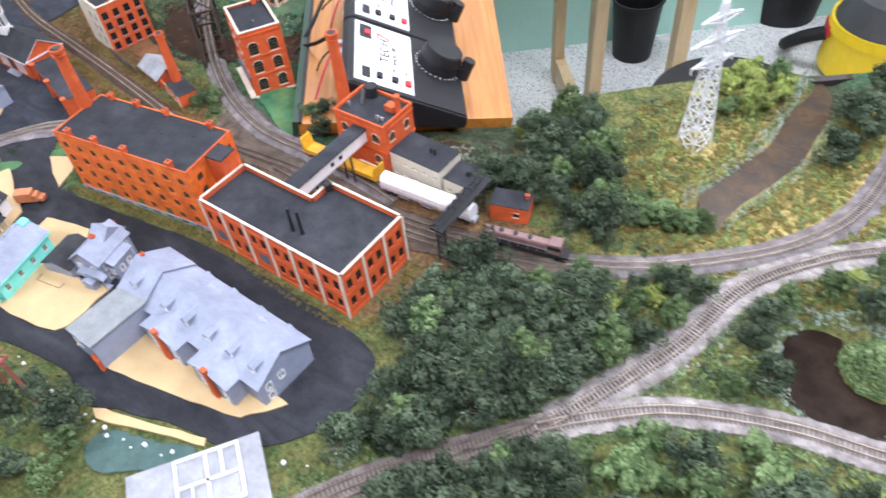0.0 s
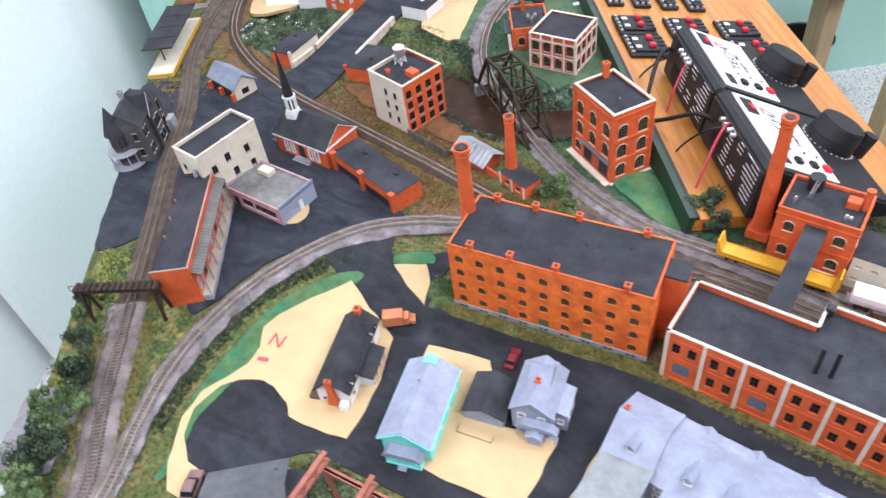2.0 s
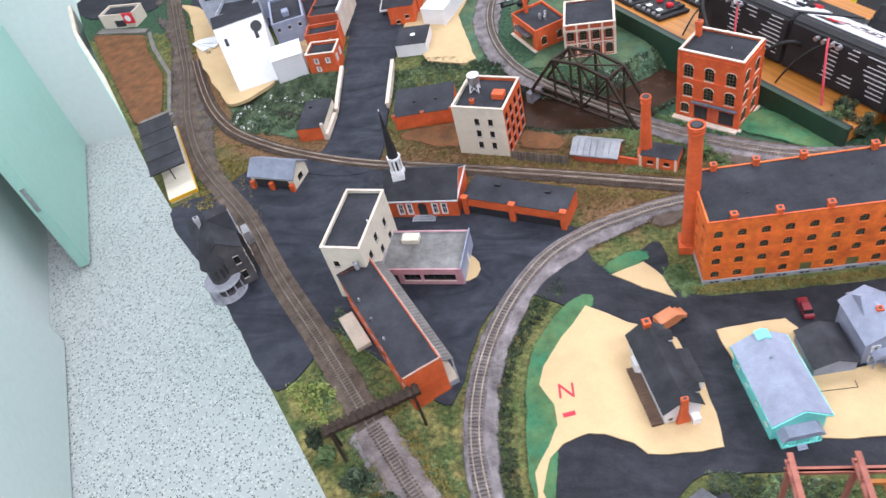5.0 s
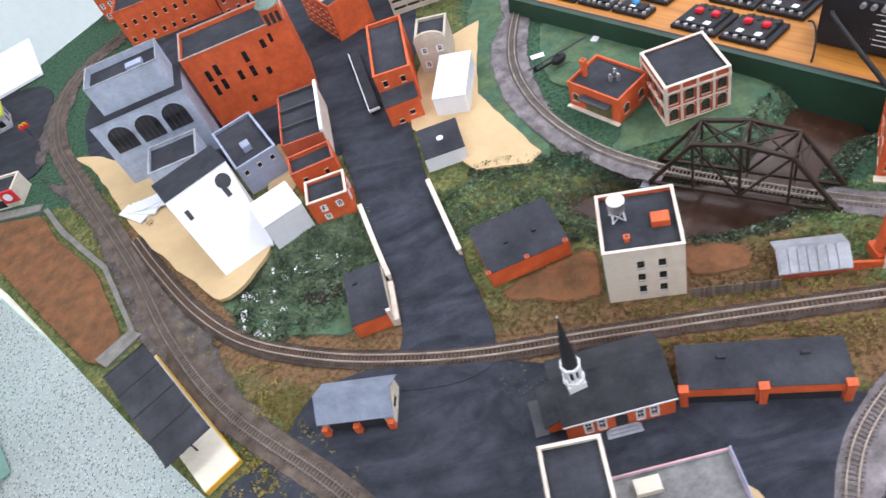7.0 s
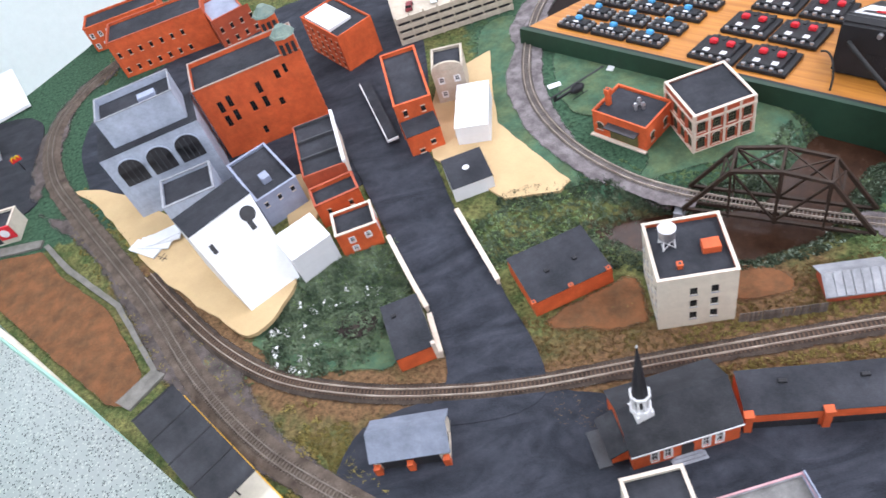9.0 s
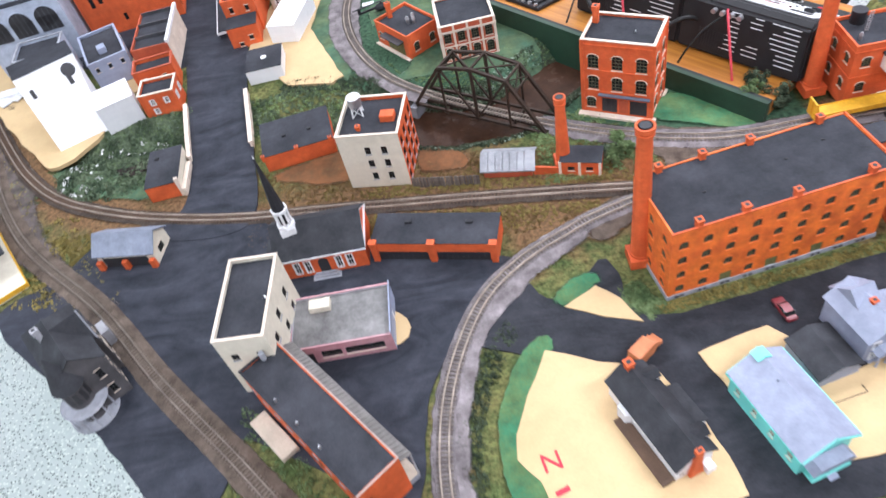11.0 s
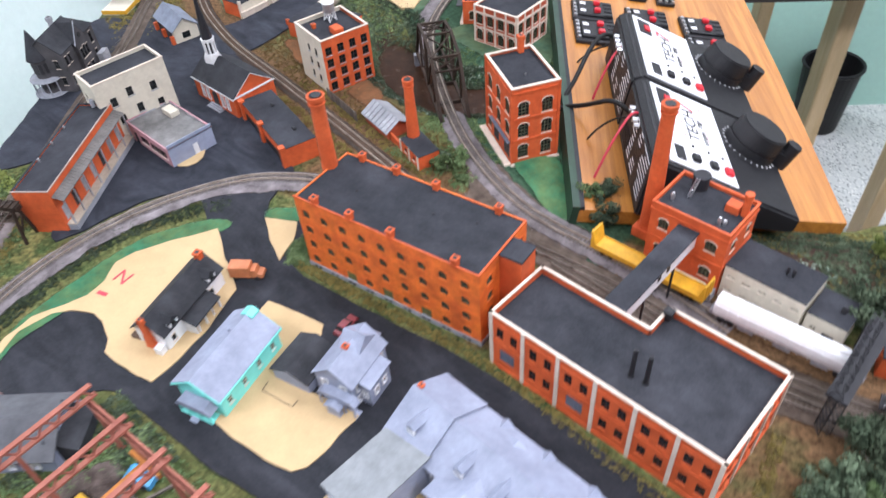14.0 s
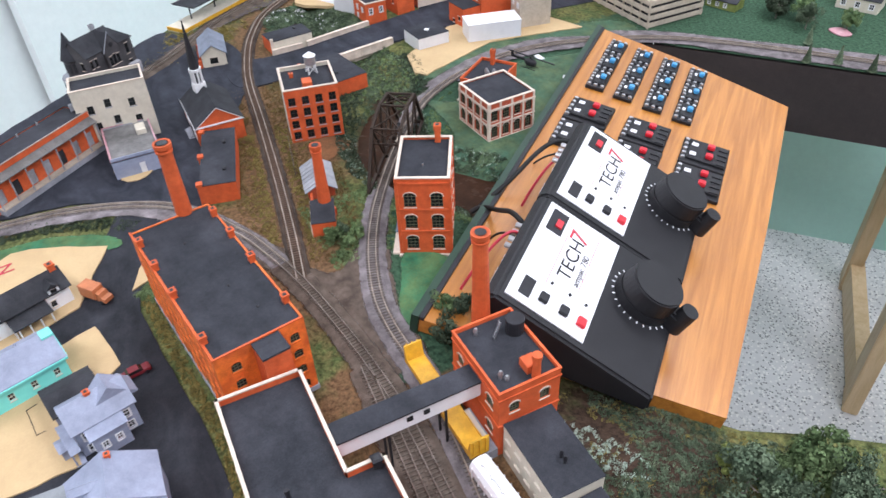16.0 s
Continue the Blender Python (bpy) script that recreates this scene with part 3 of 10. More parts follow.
PLAZA = [(-1.437, 0.712), (-1.315, 0.585), (-1.245, 0.510), (-1.19, 0.447), (-1.168, 0.424), (-1.144, 0.400), (-1.122, 0.418), (-1.105, 0.452), (-1.09, 0.49), (-0.945, 0.4), (-0.919, 0.408), (-0.906, 0.5), (-0.876, 0.56), (-0.842, 0.610), (-0.79, 0.645), (-0.80, 0.665), (-0.95, 0.715), (-1.062, 0.776), (-1.121, 0.805), (-1.188, 0.829), (-1.313, 0.827), (-1.368, 0.769)]
patch("road_plaza", PLAZA, 0.0022, ASPHALT, "dark blue-black painted asphalt of the town square", 1)
STREET = [(-1.25, 0.804), (-1.121, 0.798), (-1.129, 0.957), (-1.152, 1.093), (-1.165, 1.233), (-1.193, 1.321), (-1.217, 1.503), (-1.209, 1.781), (-1.329, 1.8), (-1.323, 1.569), (-1.294, 1.353), (-1.249, 1.09), (-1.22, 0.946), (-1.217, 0.858)]
patch("road_street", STREET, 0.0030, ASPHALT, "dark painted main street running past the shops", 2, amount=0.001)
RES = [(-0.865, 0.572), (-0.80, 0.636), (-0.775, 0.605), (-0.745, 0.595), (-0.705, 0.64), (-0.69, 0.62), (-0.66, 0.553), (-0.40, 0.583), (-0.165, 0.578), (-0.105, 0.545), (-0.11, 0.47), (-0.17, 0.405), (-0.245, 0.388), (-0.31, 0.366), (-0.36, 0.350), (-0.407, 0.365), (-0.52, 0.347), (-0.62, 0.337), (-0.67, 0.328), (-0.70, 0.29), (-0.738, 0.242), (-0.775, 0.245), (-0.80, 0.262), (-0.820, 0.30), (-0.812, 0.342), (-0.76, 0.42), (-0.76, 0.50), (-0.80, 0.53)]
patch("road_houses", RES, 0.0018, ASPHALT_B, "worn dark asphalt road between the houses and the mill", 3)
patch("road_yard", [(-1.714, 1.379), (-1.73, 1.432), (-1.756, 1.527), (-1.75, 1.613), (-1.72, 1.673), (-1.668, 1.715), (-1.557, 1.682), (-1.522, 1.582), (-1.644, 1.504), (-1.667, 1.357), (-1.675, 1.339)], 0.0022, ASPHALT, "dark asphalt yard beside the grey building", 4)
TOWN = [(-1.715, 1.40), (-1.745, 1.48), (-1.755, 1.58), (-1.72, 1.67), (-1.62, 1.73), (-1.45, 1.80), (-1.2, 1.80), (-1.12, 1.66), (-1.13, 1.42), (-1.18, 1.30), (-1.28, 1.21), (-1.38, 1.22), (-1.60, 1.36), (-1.69, 1.375)]
patch("road_town", TOWN, 0.0014, ASPHALT, "dark painted asphalt between the town's buildings", 41)
patch("road_drive", [(-2.093, 1.511), (-2.002, 1.407), (-1.832, 1.412), (-1.849, 1.527), (-1.854, 1.663), (-1.929, 1.719), (-2.087, 1.706)], 0.0022, ASPHALT_B, "grey asphalt lot of the roadside restaurant", 5)

patch("grass_strip", [(-0.772, 0.545), (-0.795, 0.49), (-0.81, 0.43), (-0.80, 0.375), (-0.80, 0.30), (-0.775, 0.235), (-0.785, 0.215), (-0.80, 0.255), (-0.832, 0.31), (-0.842, 0.39), (-0.846, 0.45), (-0.828, 0.507), (-0.795, 0.552)], 0.0024, GPAINT, "bright green painted verge along the curved track", 6, soft=0.006)
patch("grass_corner", [(-0.770, 0.600), (-0.752, 0.578), (-0.714, 0.598), (-0.706, 0.618), (-0.722, 0.630)], 0.0024, GPAINT, "green painted corner by the tall brick chimney", 7, amount=0.006, soft=0.014)
patch("grass_backlot", [(-0.95, 1.04), (-0.9, 1.08), (-0.9, 1.16), (-0.955, 1.22), (-0.955, 1.3), (-0.93, 1.38), (-0.9, 1.36), (-0.70, 1.10), (-0.72, 1.0), (-0.80, 1.03), (-0.86, 1.04)], 0.0012, DULLGREEN, "green painted ground round the brick sheds", 8, soft=0.014)
patch("grass_backlot", [(-0.985, 1.07), (-1.035, 1.10), (-1.06, 1.20), (-1.055, 1.32), (-1.04, 1.46), (-1.0, 1.52), (-0.95, 1.50), (-0.985, 1.38), (-1.005, 1.25), (-0.985, 1.14)], 0.0010, DULLGREEN, "green painted verge between sand and track", 42, soft=0.010)
patch("grass_edge", [(-0.60, 0.86), (-0.56, 0.90), (-0.53, 0.89), (-0.465, 0.815), (-0.48, 0.80), (-0.53, 0.815)], 0.0022, GPAINT, "bright green painted wedge by the control board", 9, soft=0.014)

SAND_N = [(-0.784, 0.535), (-0.749, 0.517), (-0.683, 0.490), (-0.660, 0.437), (-0.648, 0.396), (-0.644, 0.361), (-0.664, 0.355), (-0.716, 0.348), (-0.730, 0.359), (-0.757, 0.368), (-0.775, 0.367), (-0.799, 0.354), (-0.811, 0.337), (-0.816, 0.301), (-0.798, 0.272), (-0.771, 0.253), (-0.742, 0.253), (-0.740, 0.222), (-0.763, 0.219), (-0.789, 0.243), (-0.819, 0.287), (-0.824, 0.320), (-0.806, 0.375), (-0.812, 0.40), (-0.829, 0.423), (-0.826, 0.448), (-0.811, 0.484)]
patch("sand_lot", SAND_N, 0.0034, SAND, "bare tan board lot under the dark house", 10, amount=0.002, straight=True)
patch("sand_lot", [(-0.641, 0.502), (-0.617, 0.509), (-0.570, 0.519), (-0.555, 0.501), (-0.542, 0.45), (-0.46, 0.470), (-0.455, 0.43), (-0.456, 0.402), (-0.463, 0.391), (-0.490, 0.383), (-0.548, 0.376), (-0.60, 0.375)], 0.0034, SAND, "bare tan board lot between the aqua and grey houses", 11, amount=0.002, straight=True)
patch("sand_lot", [(-0.755, 0.583), (-0.718, 0.603), (-0.695, 0.58), (-0.681, 0.549), (-0.717, 0.561)], 0.0034, SAND, "small bare tan triangle beside the road", 12, amount=0.002, straight=True)
patch("sand_lot", [(-0.35, 0.475), (-0.420, 0.49), (-0.422, 0.394), (-0.36, 0.394), (-0.255, 0.415), (-0.19, 0.432), (-0.16, 0.47), (-0.27, 0.48)], 0.0034, SAND, "bare tan board under the grey terrace", 13, amount=0.002, straight=True)
patch("sand_lot", [(-0.335, 0.352), (-0.322, 0.346), (-0.27, 0.364), (-0.20, 0.388), (-0.205, 0.395), (-0.27, 0.373), (-0.322, 0.360)], 0.0034, SAND, "tan strip along the road's edge", 14, amount=0.002, straight=True)
patch("paint_patch", [(-0.308, 0.318), (-0.297, 0.352), (-0.25, 0.366), (-0.20, 0.386), (-0.20, 0.36), (-0.245, 0.322), (-0.275, 0.305)], 0.0020, TEALPAINT, "dull teal painted ground below the road", 47, soft=0.008)
patch("sand_lot", [(-1.75, 1.42), (-1.67, 1.378), (-1.549, 1.254), (-1.384, 1.101), (-1.437, 1.0), (-1.495, 1.047), (-1.591, 1.17), (-1.656, 1.281), (-1.707, 1.365)], 0.0034, SAND, "bare tan board edge behind the white blocks", 15, amount=0.003)
patch("sand_lot", [(-1.021, 1.43), (-1.043, 1.326), (-1.056, 1.246), (-0.997, 1.087), (-1.015, 1.074), (-1.086, 1.092), (-1.161, 1.217), (-1.16, 1.275), (-1.118, 1.397)], 0.0034, SAND, "bare tan board beside the curved track", 16, amount=0.002, straight=True)
patch("sand_lot", [(-0.955, 0.575), (-0.925, 0.575), (-0.92, 0.6), (-0.945, 0.62)], 0.0034, SAND, "tan step by the diner's side door", 17, amount=0.001)
patch("sand_lot", [(-1.349, 1.164), (-1.338, 1.217), (-1.356, 1.273), (-1.384, 1.265), (-1.384, 1.167)], 0.0034, SAND, "tan ground between the brick shops", 18, amount=0.001)
patch("dirt_field", [(-1.945, 1.318), (-1.905, 1.315), (-1.786, 1.296), (-1.742, 1.226), (-1.652, 1.122), (-1.590, 0.992), (-1.616, 0.950), (-1.640, 0.962)], 0.0030, DIRT, "rust-brown bare field at the board's edge", 19, amount=0.002, soft=0.005, straight=True)
patch("stone_pad", [(-1.626, 0.962), (-1.580, 0.996), (-1.562, 0.982), (-1.606, 0.944)], 0.0040, PATHSTONE, "grey stone slab between field and platform", 44, amount=0.0008, straight=True)
patch("stone_pad", [(-1.935, 1.324), (-1.792, 1.306), (-1.790, 1.322), (-1.93, 1.345)], 0.0038, PATHSTONE, "grey stone strip beside the corner shop", 45, amount=0.0008, straight=True)
patch("dirt_lot", [(-1.111, 0.89), (-1.051, 0.844), (-0.98, 0.835), (-0.97, 0.91), (-1.003, 0.921)], 0.0016, DIRT, "brown dirt between the brick store and hotel", 20, soft=0.03)
patch("dirt_lot", [(-0.895, 0.835), (-0.83, 0.825), (-0.83, 0.86), (-0.87, 0.90), (-0.89, 0.90)], 0.0016, DIRT, "brown fenced dirt yard behind the hotel", 21, soft=0.014)
patch("dirt_lot", [(-0.60, 0.292), (-0.52, 0.288), (-0.43, 0.298), (-0.42, 0.20), (-0.60, 0.18)], 0.0022, RUINDIRT, "mauve-brown dirt floor of the burnt-out works", 22, soft=0.014)

# near-black sheet over the south of the works floor, thinning at its rim
patch("charred_ground", [(-0.585, 0.268), (-0.50, 0.262), (-0.43, 0.278), (-0.395, 0.24), (-0.39, 0.17), (-0.50, 0.165), (-0.592, 0.172)], 0.0026, DARKEARTH, "near-black ground inside the burnt-out works", 53, amount=0.008, soft=0.022)
patch("path_edge", [(-1.786, 1.304), (-1.735, 1.228), (-1.645, 1.124), (-1.580, 0.992), (-1.573, 0.992), (-1.638, 1.128), (-1.728, 1.234), (-1.779, 1.308)], 0.0034, PATHSTONE, "narrow pale path along the brown field", 43, amount=0.0008, straight=True)

# road bridge over the stream
bm = bmesh.new()
prism(bm, [(-1.241, 1.089), (-1.217, 0.957), (-1.132, 0.962), (-1.156, 1.088)], -0.012, 0.0012)
solo("road_bridge_deck", bm, TAN, "concrete deck that carries the street over the stream", "bridge deck", kind="structure")
for pts, lab in (([(-1.249, 1.085), (-1.23, 0.99), (-1.221, 0.95)], "cream"), ([(-1.152, 1.093), (-1.13, 0.957)], "cream"), ([(-1.22, 0.94), (-1.218, 0.882)], "cream")):
    ob = thing("bridge_parapet", 0, 0, 0, "cream stone parapet along the street bridge", "parapet", "parapets of the street bridge")
    line = smooth_line(pts, 0.02)
    for (ax, ay), (bx, by) in zip(line, line[1:]):
        L = math.hypot(bx - ax, by - ay)
        m = pose(ax, ay, 0, 0, 0, math.degrees(math.atan2(by - ay, bx - ax)))
        for nm, x0, w, z0, z1, x1 in (("panel", 0, 0.002, -0.004, 0.011, L), ("coping", 0, 0.0032, 0.0111, 0.0128, L), ("pier", -0.0007, 0.0026, -0.004, 0.0108, 0.0007)):
            bm = bmesh.new()
            box(bm, x0, -w, z0, x1, w, z1, m)
            part(nm, bm, COPING, ob)

# water
bm = bmesh.new()
line = smooth_line(RIVER, 0.02)
banks = []
for i, (x, y) in enumerate(line):
    (ax, ay), (bx, by) = line[max(i - 2, 0)], line[min(i + 2, len(line) - 1)]
    n = math.hypot(bx - ax, by - ay)
    banks.append([bm.verts.new((x - (by - ay) / n * w, y + (bx - ax) / n * w, -0.0245)) for w in (0.056, -0.056)])
for p, q in zip(banks, banks[1:]):
    bm.faces.new((p[0], p[1], q[1], q[0]))
solo("water", bm, WATER, "dark brown glossy stream under the bridges", "water", kind="structure")
for name, cx, cy, rx, ry, z, lab in (("water", POND[0], POND[1], 0.082, 0.074, -0.006, "black still pond among the woods"), ("water", 0.122, 1.13, 0.065, 0.19, -0.0085, "brown creek bed between straw-coloured banks")):
    bm = bmesh.new()
    bm.faces.new([bm.verts.new((cx + rx * math.cos(a), cy + ry * math.sin(a), z)) for a in np.linspace(0, 2 * math.pi, 40, endpoint=False)])
    solo(name, bm, CREEKW if "creek" in lab else PONDW, lab, "water", kind="structure")


patch("gravel_shoulder", [(-0.896, 0.3), (-0.909, 0.37), (-0.911, 0.44), (-0.900, 0.505), (-0.875, 0.573), (-0.842, 0.615), (-0.792, 0.658), (-0.735, 0.70), (-0.70, 0.675), (-0.76, 0.635), (-0.80, 0.60), (-0.835, 0.56), (-0.858, 0.49), (-0.866, 0.42), (-0.862, 0.36), (-0.845, 0.29), (-0.80, 0.19), (-0.775, 0.10), (-0.80, 0.10), (-0.84, 0.20)], 0.0026, SHOULDER, "pale lilac-grey gravel shoulder of the curve", 31, amount=0.005, soft=0.014)
patch("gravel_shoulder", [(-0.765, 0.05), (-0.795, 0.155), (-0.865, 0.235), (-0.955, 0.335), (-0.985, 0.37), (-1.035, 0.345), (-0.945, 0.24), (-0.875, 0.165), (-0.84, 0.05)], 0.0012, SHOULDER, "lilac-grey gravel beside the edge track", 46, amount=0.006, soft=0.012)
patch("gravel_shoulder", [(-0.70, 0.655), (-0.62, 0.70), (-0.50, 0.722), (-0.42, 0.73), (-0.42, 0.81), (-0.50, 0.815), (-0.60, 0.845), (-0.68, 0.88), (-0.70, 0.86), (-0.63, 0.80), (-0.60, 0.76), (-0.70, 0.72)], 0.0014, BROWNBED, "dark cinder ground between the junction tracks", 32, amount=0.006, soft=0.014)
patch("gravel_shoulder", [(-1.807, 1.409), (-1.707, 1.331), (-1.622, 1.187), (-1.526, 1.067), (-1.466, 0.995), (-1.419, 0.879), (-1.331, 0.762), (-1.26, 0.7), (-1.3, 0.655), (-1.381, 0.741), (-1.526, 0.885), (-1.623, 1.074), (-1.708, 1.24), (-1.832, 1.412), (-1.862, 1.552), (-1.84, 1.695), (-1.764, 1.805), (-1.703, 1.774), (-1.778, 1.686), (-1.786, 1.542)], 0.0016, CINDER, "grey cinder apron along the edge track", 33, amount=0.007, soft=0.028)
patch("gravel_shoulder", [(-0.95, 1.04), (-0.945, 1.1), (-0.96, 1.16), (-0.965, 1.25), (-0.955, 1.33), (-0.92, 1.43), (-0.9, 1.48), (-0.93, 1.5), (-0.986, 1.421), (-1.023, 1.339), (-1.029, 1.23), (-1.003, 1.133), (-0.965, 1.06), (-0.9, 1.0), (-0.87, 1.02)], 0.0026, BALLAST, "grey gravel shoulder of the far curve", 34, amount=0.003, soft=0.014)


patch("gravel_shoulder", [(-0.985, 1.45), (-0.93, 1.545), (-0.82, 1.645), (-0.64, 1.80), (-0.34, 2.02), (-0.30, 1.985), (-0.58, 1.755), (-0.74, 1.625), (-0.87, 1.52), (-0.95, 1.40)], 0.0022, BALLAST, "grey gravel shoulder along the far board", 48, amount=0.004, soft=0.010)
patch("grass_mound", [(-1.452, 0.995), (-1.425, 0.955), (-1.385, 0.922), (-1.325, 0.898), (-1.275, 0.885), (-1.255, 0.93), (-1.262, 1.03), (-1.285, 1.075), (-1.345, 1.068), (-1.395, 1.052), (-1.425, 1.028)], 0.0010, DULLGREEN, "painted green bank of the gully", 49, soft=0.012)
patch("bare_hollow", [(-1.345, 0.975), (-1.325, 0.995), (-1.295, 0.995), (-1.278, 0.972), (-1.285, 0.945), (-1.315, 0.938), (-1.338, 0.952)], 0.0030, DARKEARTH, "dark bare hollow in the green bank", 54, soft=0.014)
# ---- tracks ----
def ribbon(bm, line, profile):
    """Sweep a profile of (across, up) along a line."""
    rows = []
    for i, (x, y) in enumerate(line):
        a, b = line[max(i - 1, 0)], line[min(i + 1, len(line) - 1)]
        t = (b - a) / np.linalg.norm(b - a)
        rows.append([bm.verts.new((x - t[1] * o, y + t[0] * o, u)) for o, u in profile])
    for r, s in zip(rows, rows[1:]):
        for i in range(len(profile) - 1):
            bm.faces.new((r[i], r[i + 1], s[i + 1], s[i]))
    return rows


bm = bmesh.new()
for s in range(1):
    box(bm, -0.0008, -0.008, 0, 0.0008, 0.008, 0.0011)
TIE_MESH = finish("tie", bm, TIE)


def track(key, label, pale=False, parts=0, width=0.022, bed_mat=None, gap=None):
    line = smooth_line(TRACKS[key], 0.012)
    bm = bmesh.new()
    wob = [0.0016 * noise.noise(Vector((i * 0.6, ord(key), 0))) for i in range(len(line))]
    rows = ribbon(bm, line, [(-width, 0.0004), (-width * 0.55, 0.0036), (0, 0.004), (width * 0.55, 0.0036), (width, 0.0004)])
    for r, w in zip(rows, wob):
        for v, k in ((r[0], -1), (r[-1], 1)):
            v.co.x += w * 2
            v.co.y += w * k * 1.5
    if gap:
        bmesh.ops.delete(bm, geom=[f for f in bm.faces if gap[0] < f.calc_center_median().x < gap[1]], context="FACES")
    bed = solo("track_bed", bm, feathered(bed_mat or (BALLAST_L if pale else BALLAST), 0.010), label, "railway track", kind="structure", smooth=True)
    inset = bed.data.attributes.new("inset", "FLOAT", "POINT").data
    for i in range(len(inset)):
        inset[i].value = (0.0, 0.009, 0.02, 0.009, 0.0)[i % 5]
    for side in (-0.0045, 0.0045):
        bm = bmesh.new()
        ribbon(bm, smooth_line(TRACKS[key], 0.008), [(side - 0.0009, 0.0048), (side - 0.0004, 0.0052), (side - 0.00055, 0.0068), (side + 0.00055, 0.0068), (side + 0.0004, 0.0052), (side + 0.0009, 0.0048)])
        part("rail", bm, RAIL_DULL if bed_mat and key != "B" else RAIL, bed, "dull brown steel rail" if bed_mat and key != "B" else "bright worn steel rail")
    ties = smooth_line(TRACKS[key], 0.0046)
    spots = []
    for i in range(1, len(ties) - 1):
        t = ties[i + 1] - ties[i - 1]
        spots.append((ties[i][0], ties[i][1], math.degrees(math.atan2(t[1], t[0]))))
    lo = (len(spots) - parts) // 2 if key != "A" else 30
    for x, y, a in spots[lo : lo + parts]:
        share(TIE_MESH, "tie", bed, pose(x, y, 0.0039, 0, 0, a + random.uniform(-1.583, 1.604)))
    co, fs = [], []
    for x, y, a in spots[:lo] + spots[lo + parts :]:
        m = pose(x, y, 0.0039, 0, 0, a)
        k = len(co)
        co += [tuple(m @ v.co) for v in TIE_MESH.vertices]
        fs += [tuple(k + i for i in p.vertices) for p in TIE_MESH.polygons]
    if co:
        me = bpy.data.meshes.new("ties")
        me.from_pydata(co, [], fs)
        me.materials.append(DECKBROWN if key == "B" else TIE_B if bed_mat else TIE)
        o = new("ties", me)
        o.parent = bed
        tagged(o, kind="stuff")


TRACKS["H"], TRACKS["L"] = TRACKS["A"][12:20], TRACKS["A"][19:]
TRACKS["A"], LONG = TRACKS["A"][:13], TRACKS["A"]
track("A", "curved track on grey ballast sweeping past the mill", parts=280, width=0.017)
track("H", "track on dark cinders behind the mill", bed_mat=BROWNBED)
track("L", "track on grey gravel curving round the creek")
TRACKS["A"] = LONG
track("B", "rusty track through the town on brown ballast", parts=0, bed_mat=DARKBED, width=0.016)
track("C", "track that crosses the black truss bridge", parts=0, gap=(-0.872, -0.725))
TRACKS["K"] = TRACKS["D"][:4]
TRACKS["D"], LONG = TRACKS["D"][3:], TRACKS["D"]
track("D", "track on brown ballast along the board's edge", parts=0, bed_mat=BROWNBED, width=0.023)
track("K", "track on mauve gravel at the board's south corner", bed_mat=MAUVEBED, width=0.027)
TRACKS["D"] = LONG
for key, cut, label, wide in (("E", 6, "track in the woods on pale gravel", 0.022), ("F", 6, "overgrown track on pale grey gravel", 0.026)):
    whole = TRACKS[key]
    TRACKS[key] = whole[: cut + 1]
    track(key, label, pale=True, width=wide)
    TRACKS[key] = whole[cut:]
    track(key, "rusty overgrown track on brown earth", bed_mat=MAUVEBED, width=0.018)
    TRACKS[key] = whole
track("G", "siding beside the warehouse", bed_mat=BROWNBED)

# ---- board edges, control board, room ----
def board(name, a, b, z0, z1, material, label, thick=0.018, category="fascia"):
    L = math.hypot(b[0] - a[0], b[1] - a[1])
    bm = bmesh.new()
    box(bm, 0, 0, z0, L, thick, z1)
    return solo(name, bm, material, label, category, pose(a[0], a[1], 0, 0, 0, math.degrees(math.atan2(b[1] - a[1], b[0] - a[0]))), kind="structure")


rim = OUTLINE
for i in range(len(rim)):
    a, b = rim[i], rim[(i + 1) % len(rim)]
    if i in (5,):
        continue
    dark = i in (3, 4, 6, 7, 8)
    if i == 3:
        board("fascia", (a[0] * 0.25 + b[0] * 0.75, a[1] * 0.25 + b[1] * 0.75), b, -0.13, -0.055, BLACKBOARD, "black painted side board of the layout", 0.012)
        b = (a[0] * 0.25 + b[0] * 0.75, a[1] * 0.25 + b[1] * 0.75)
    board("fascia", a, b, -0.13 if dark else -0.09, -0.055 if i == 4 else -0.004, BLACKBOARD if dark else RUST, "black painted side board of the layout" if dark else "dark edge board of the layout", 0.012)
for a, b in (((-2.119, 1.50), (-2.009, 1.352)), ((-2.009, 1.352), (-1.417, 0.728))):
    board("skirting_panel", a, b, FLOOR, -0.024, MINT, "mint green panel under the board's edge", -0.012, "panel")
    board("edge_strip", a, b, -0.023, -0.002, CREAM, "bare cream edge of the layout's board", -0.009, "edge strip")

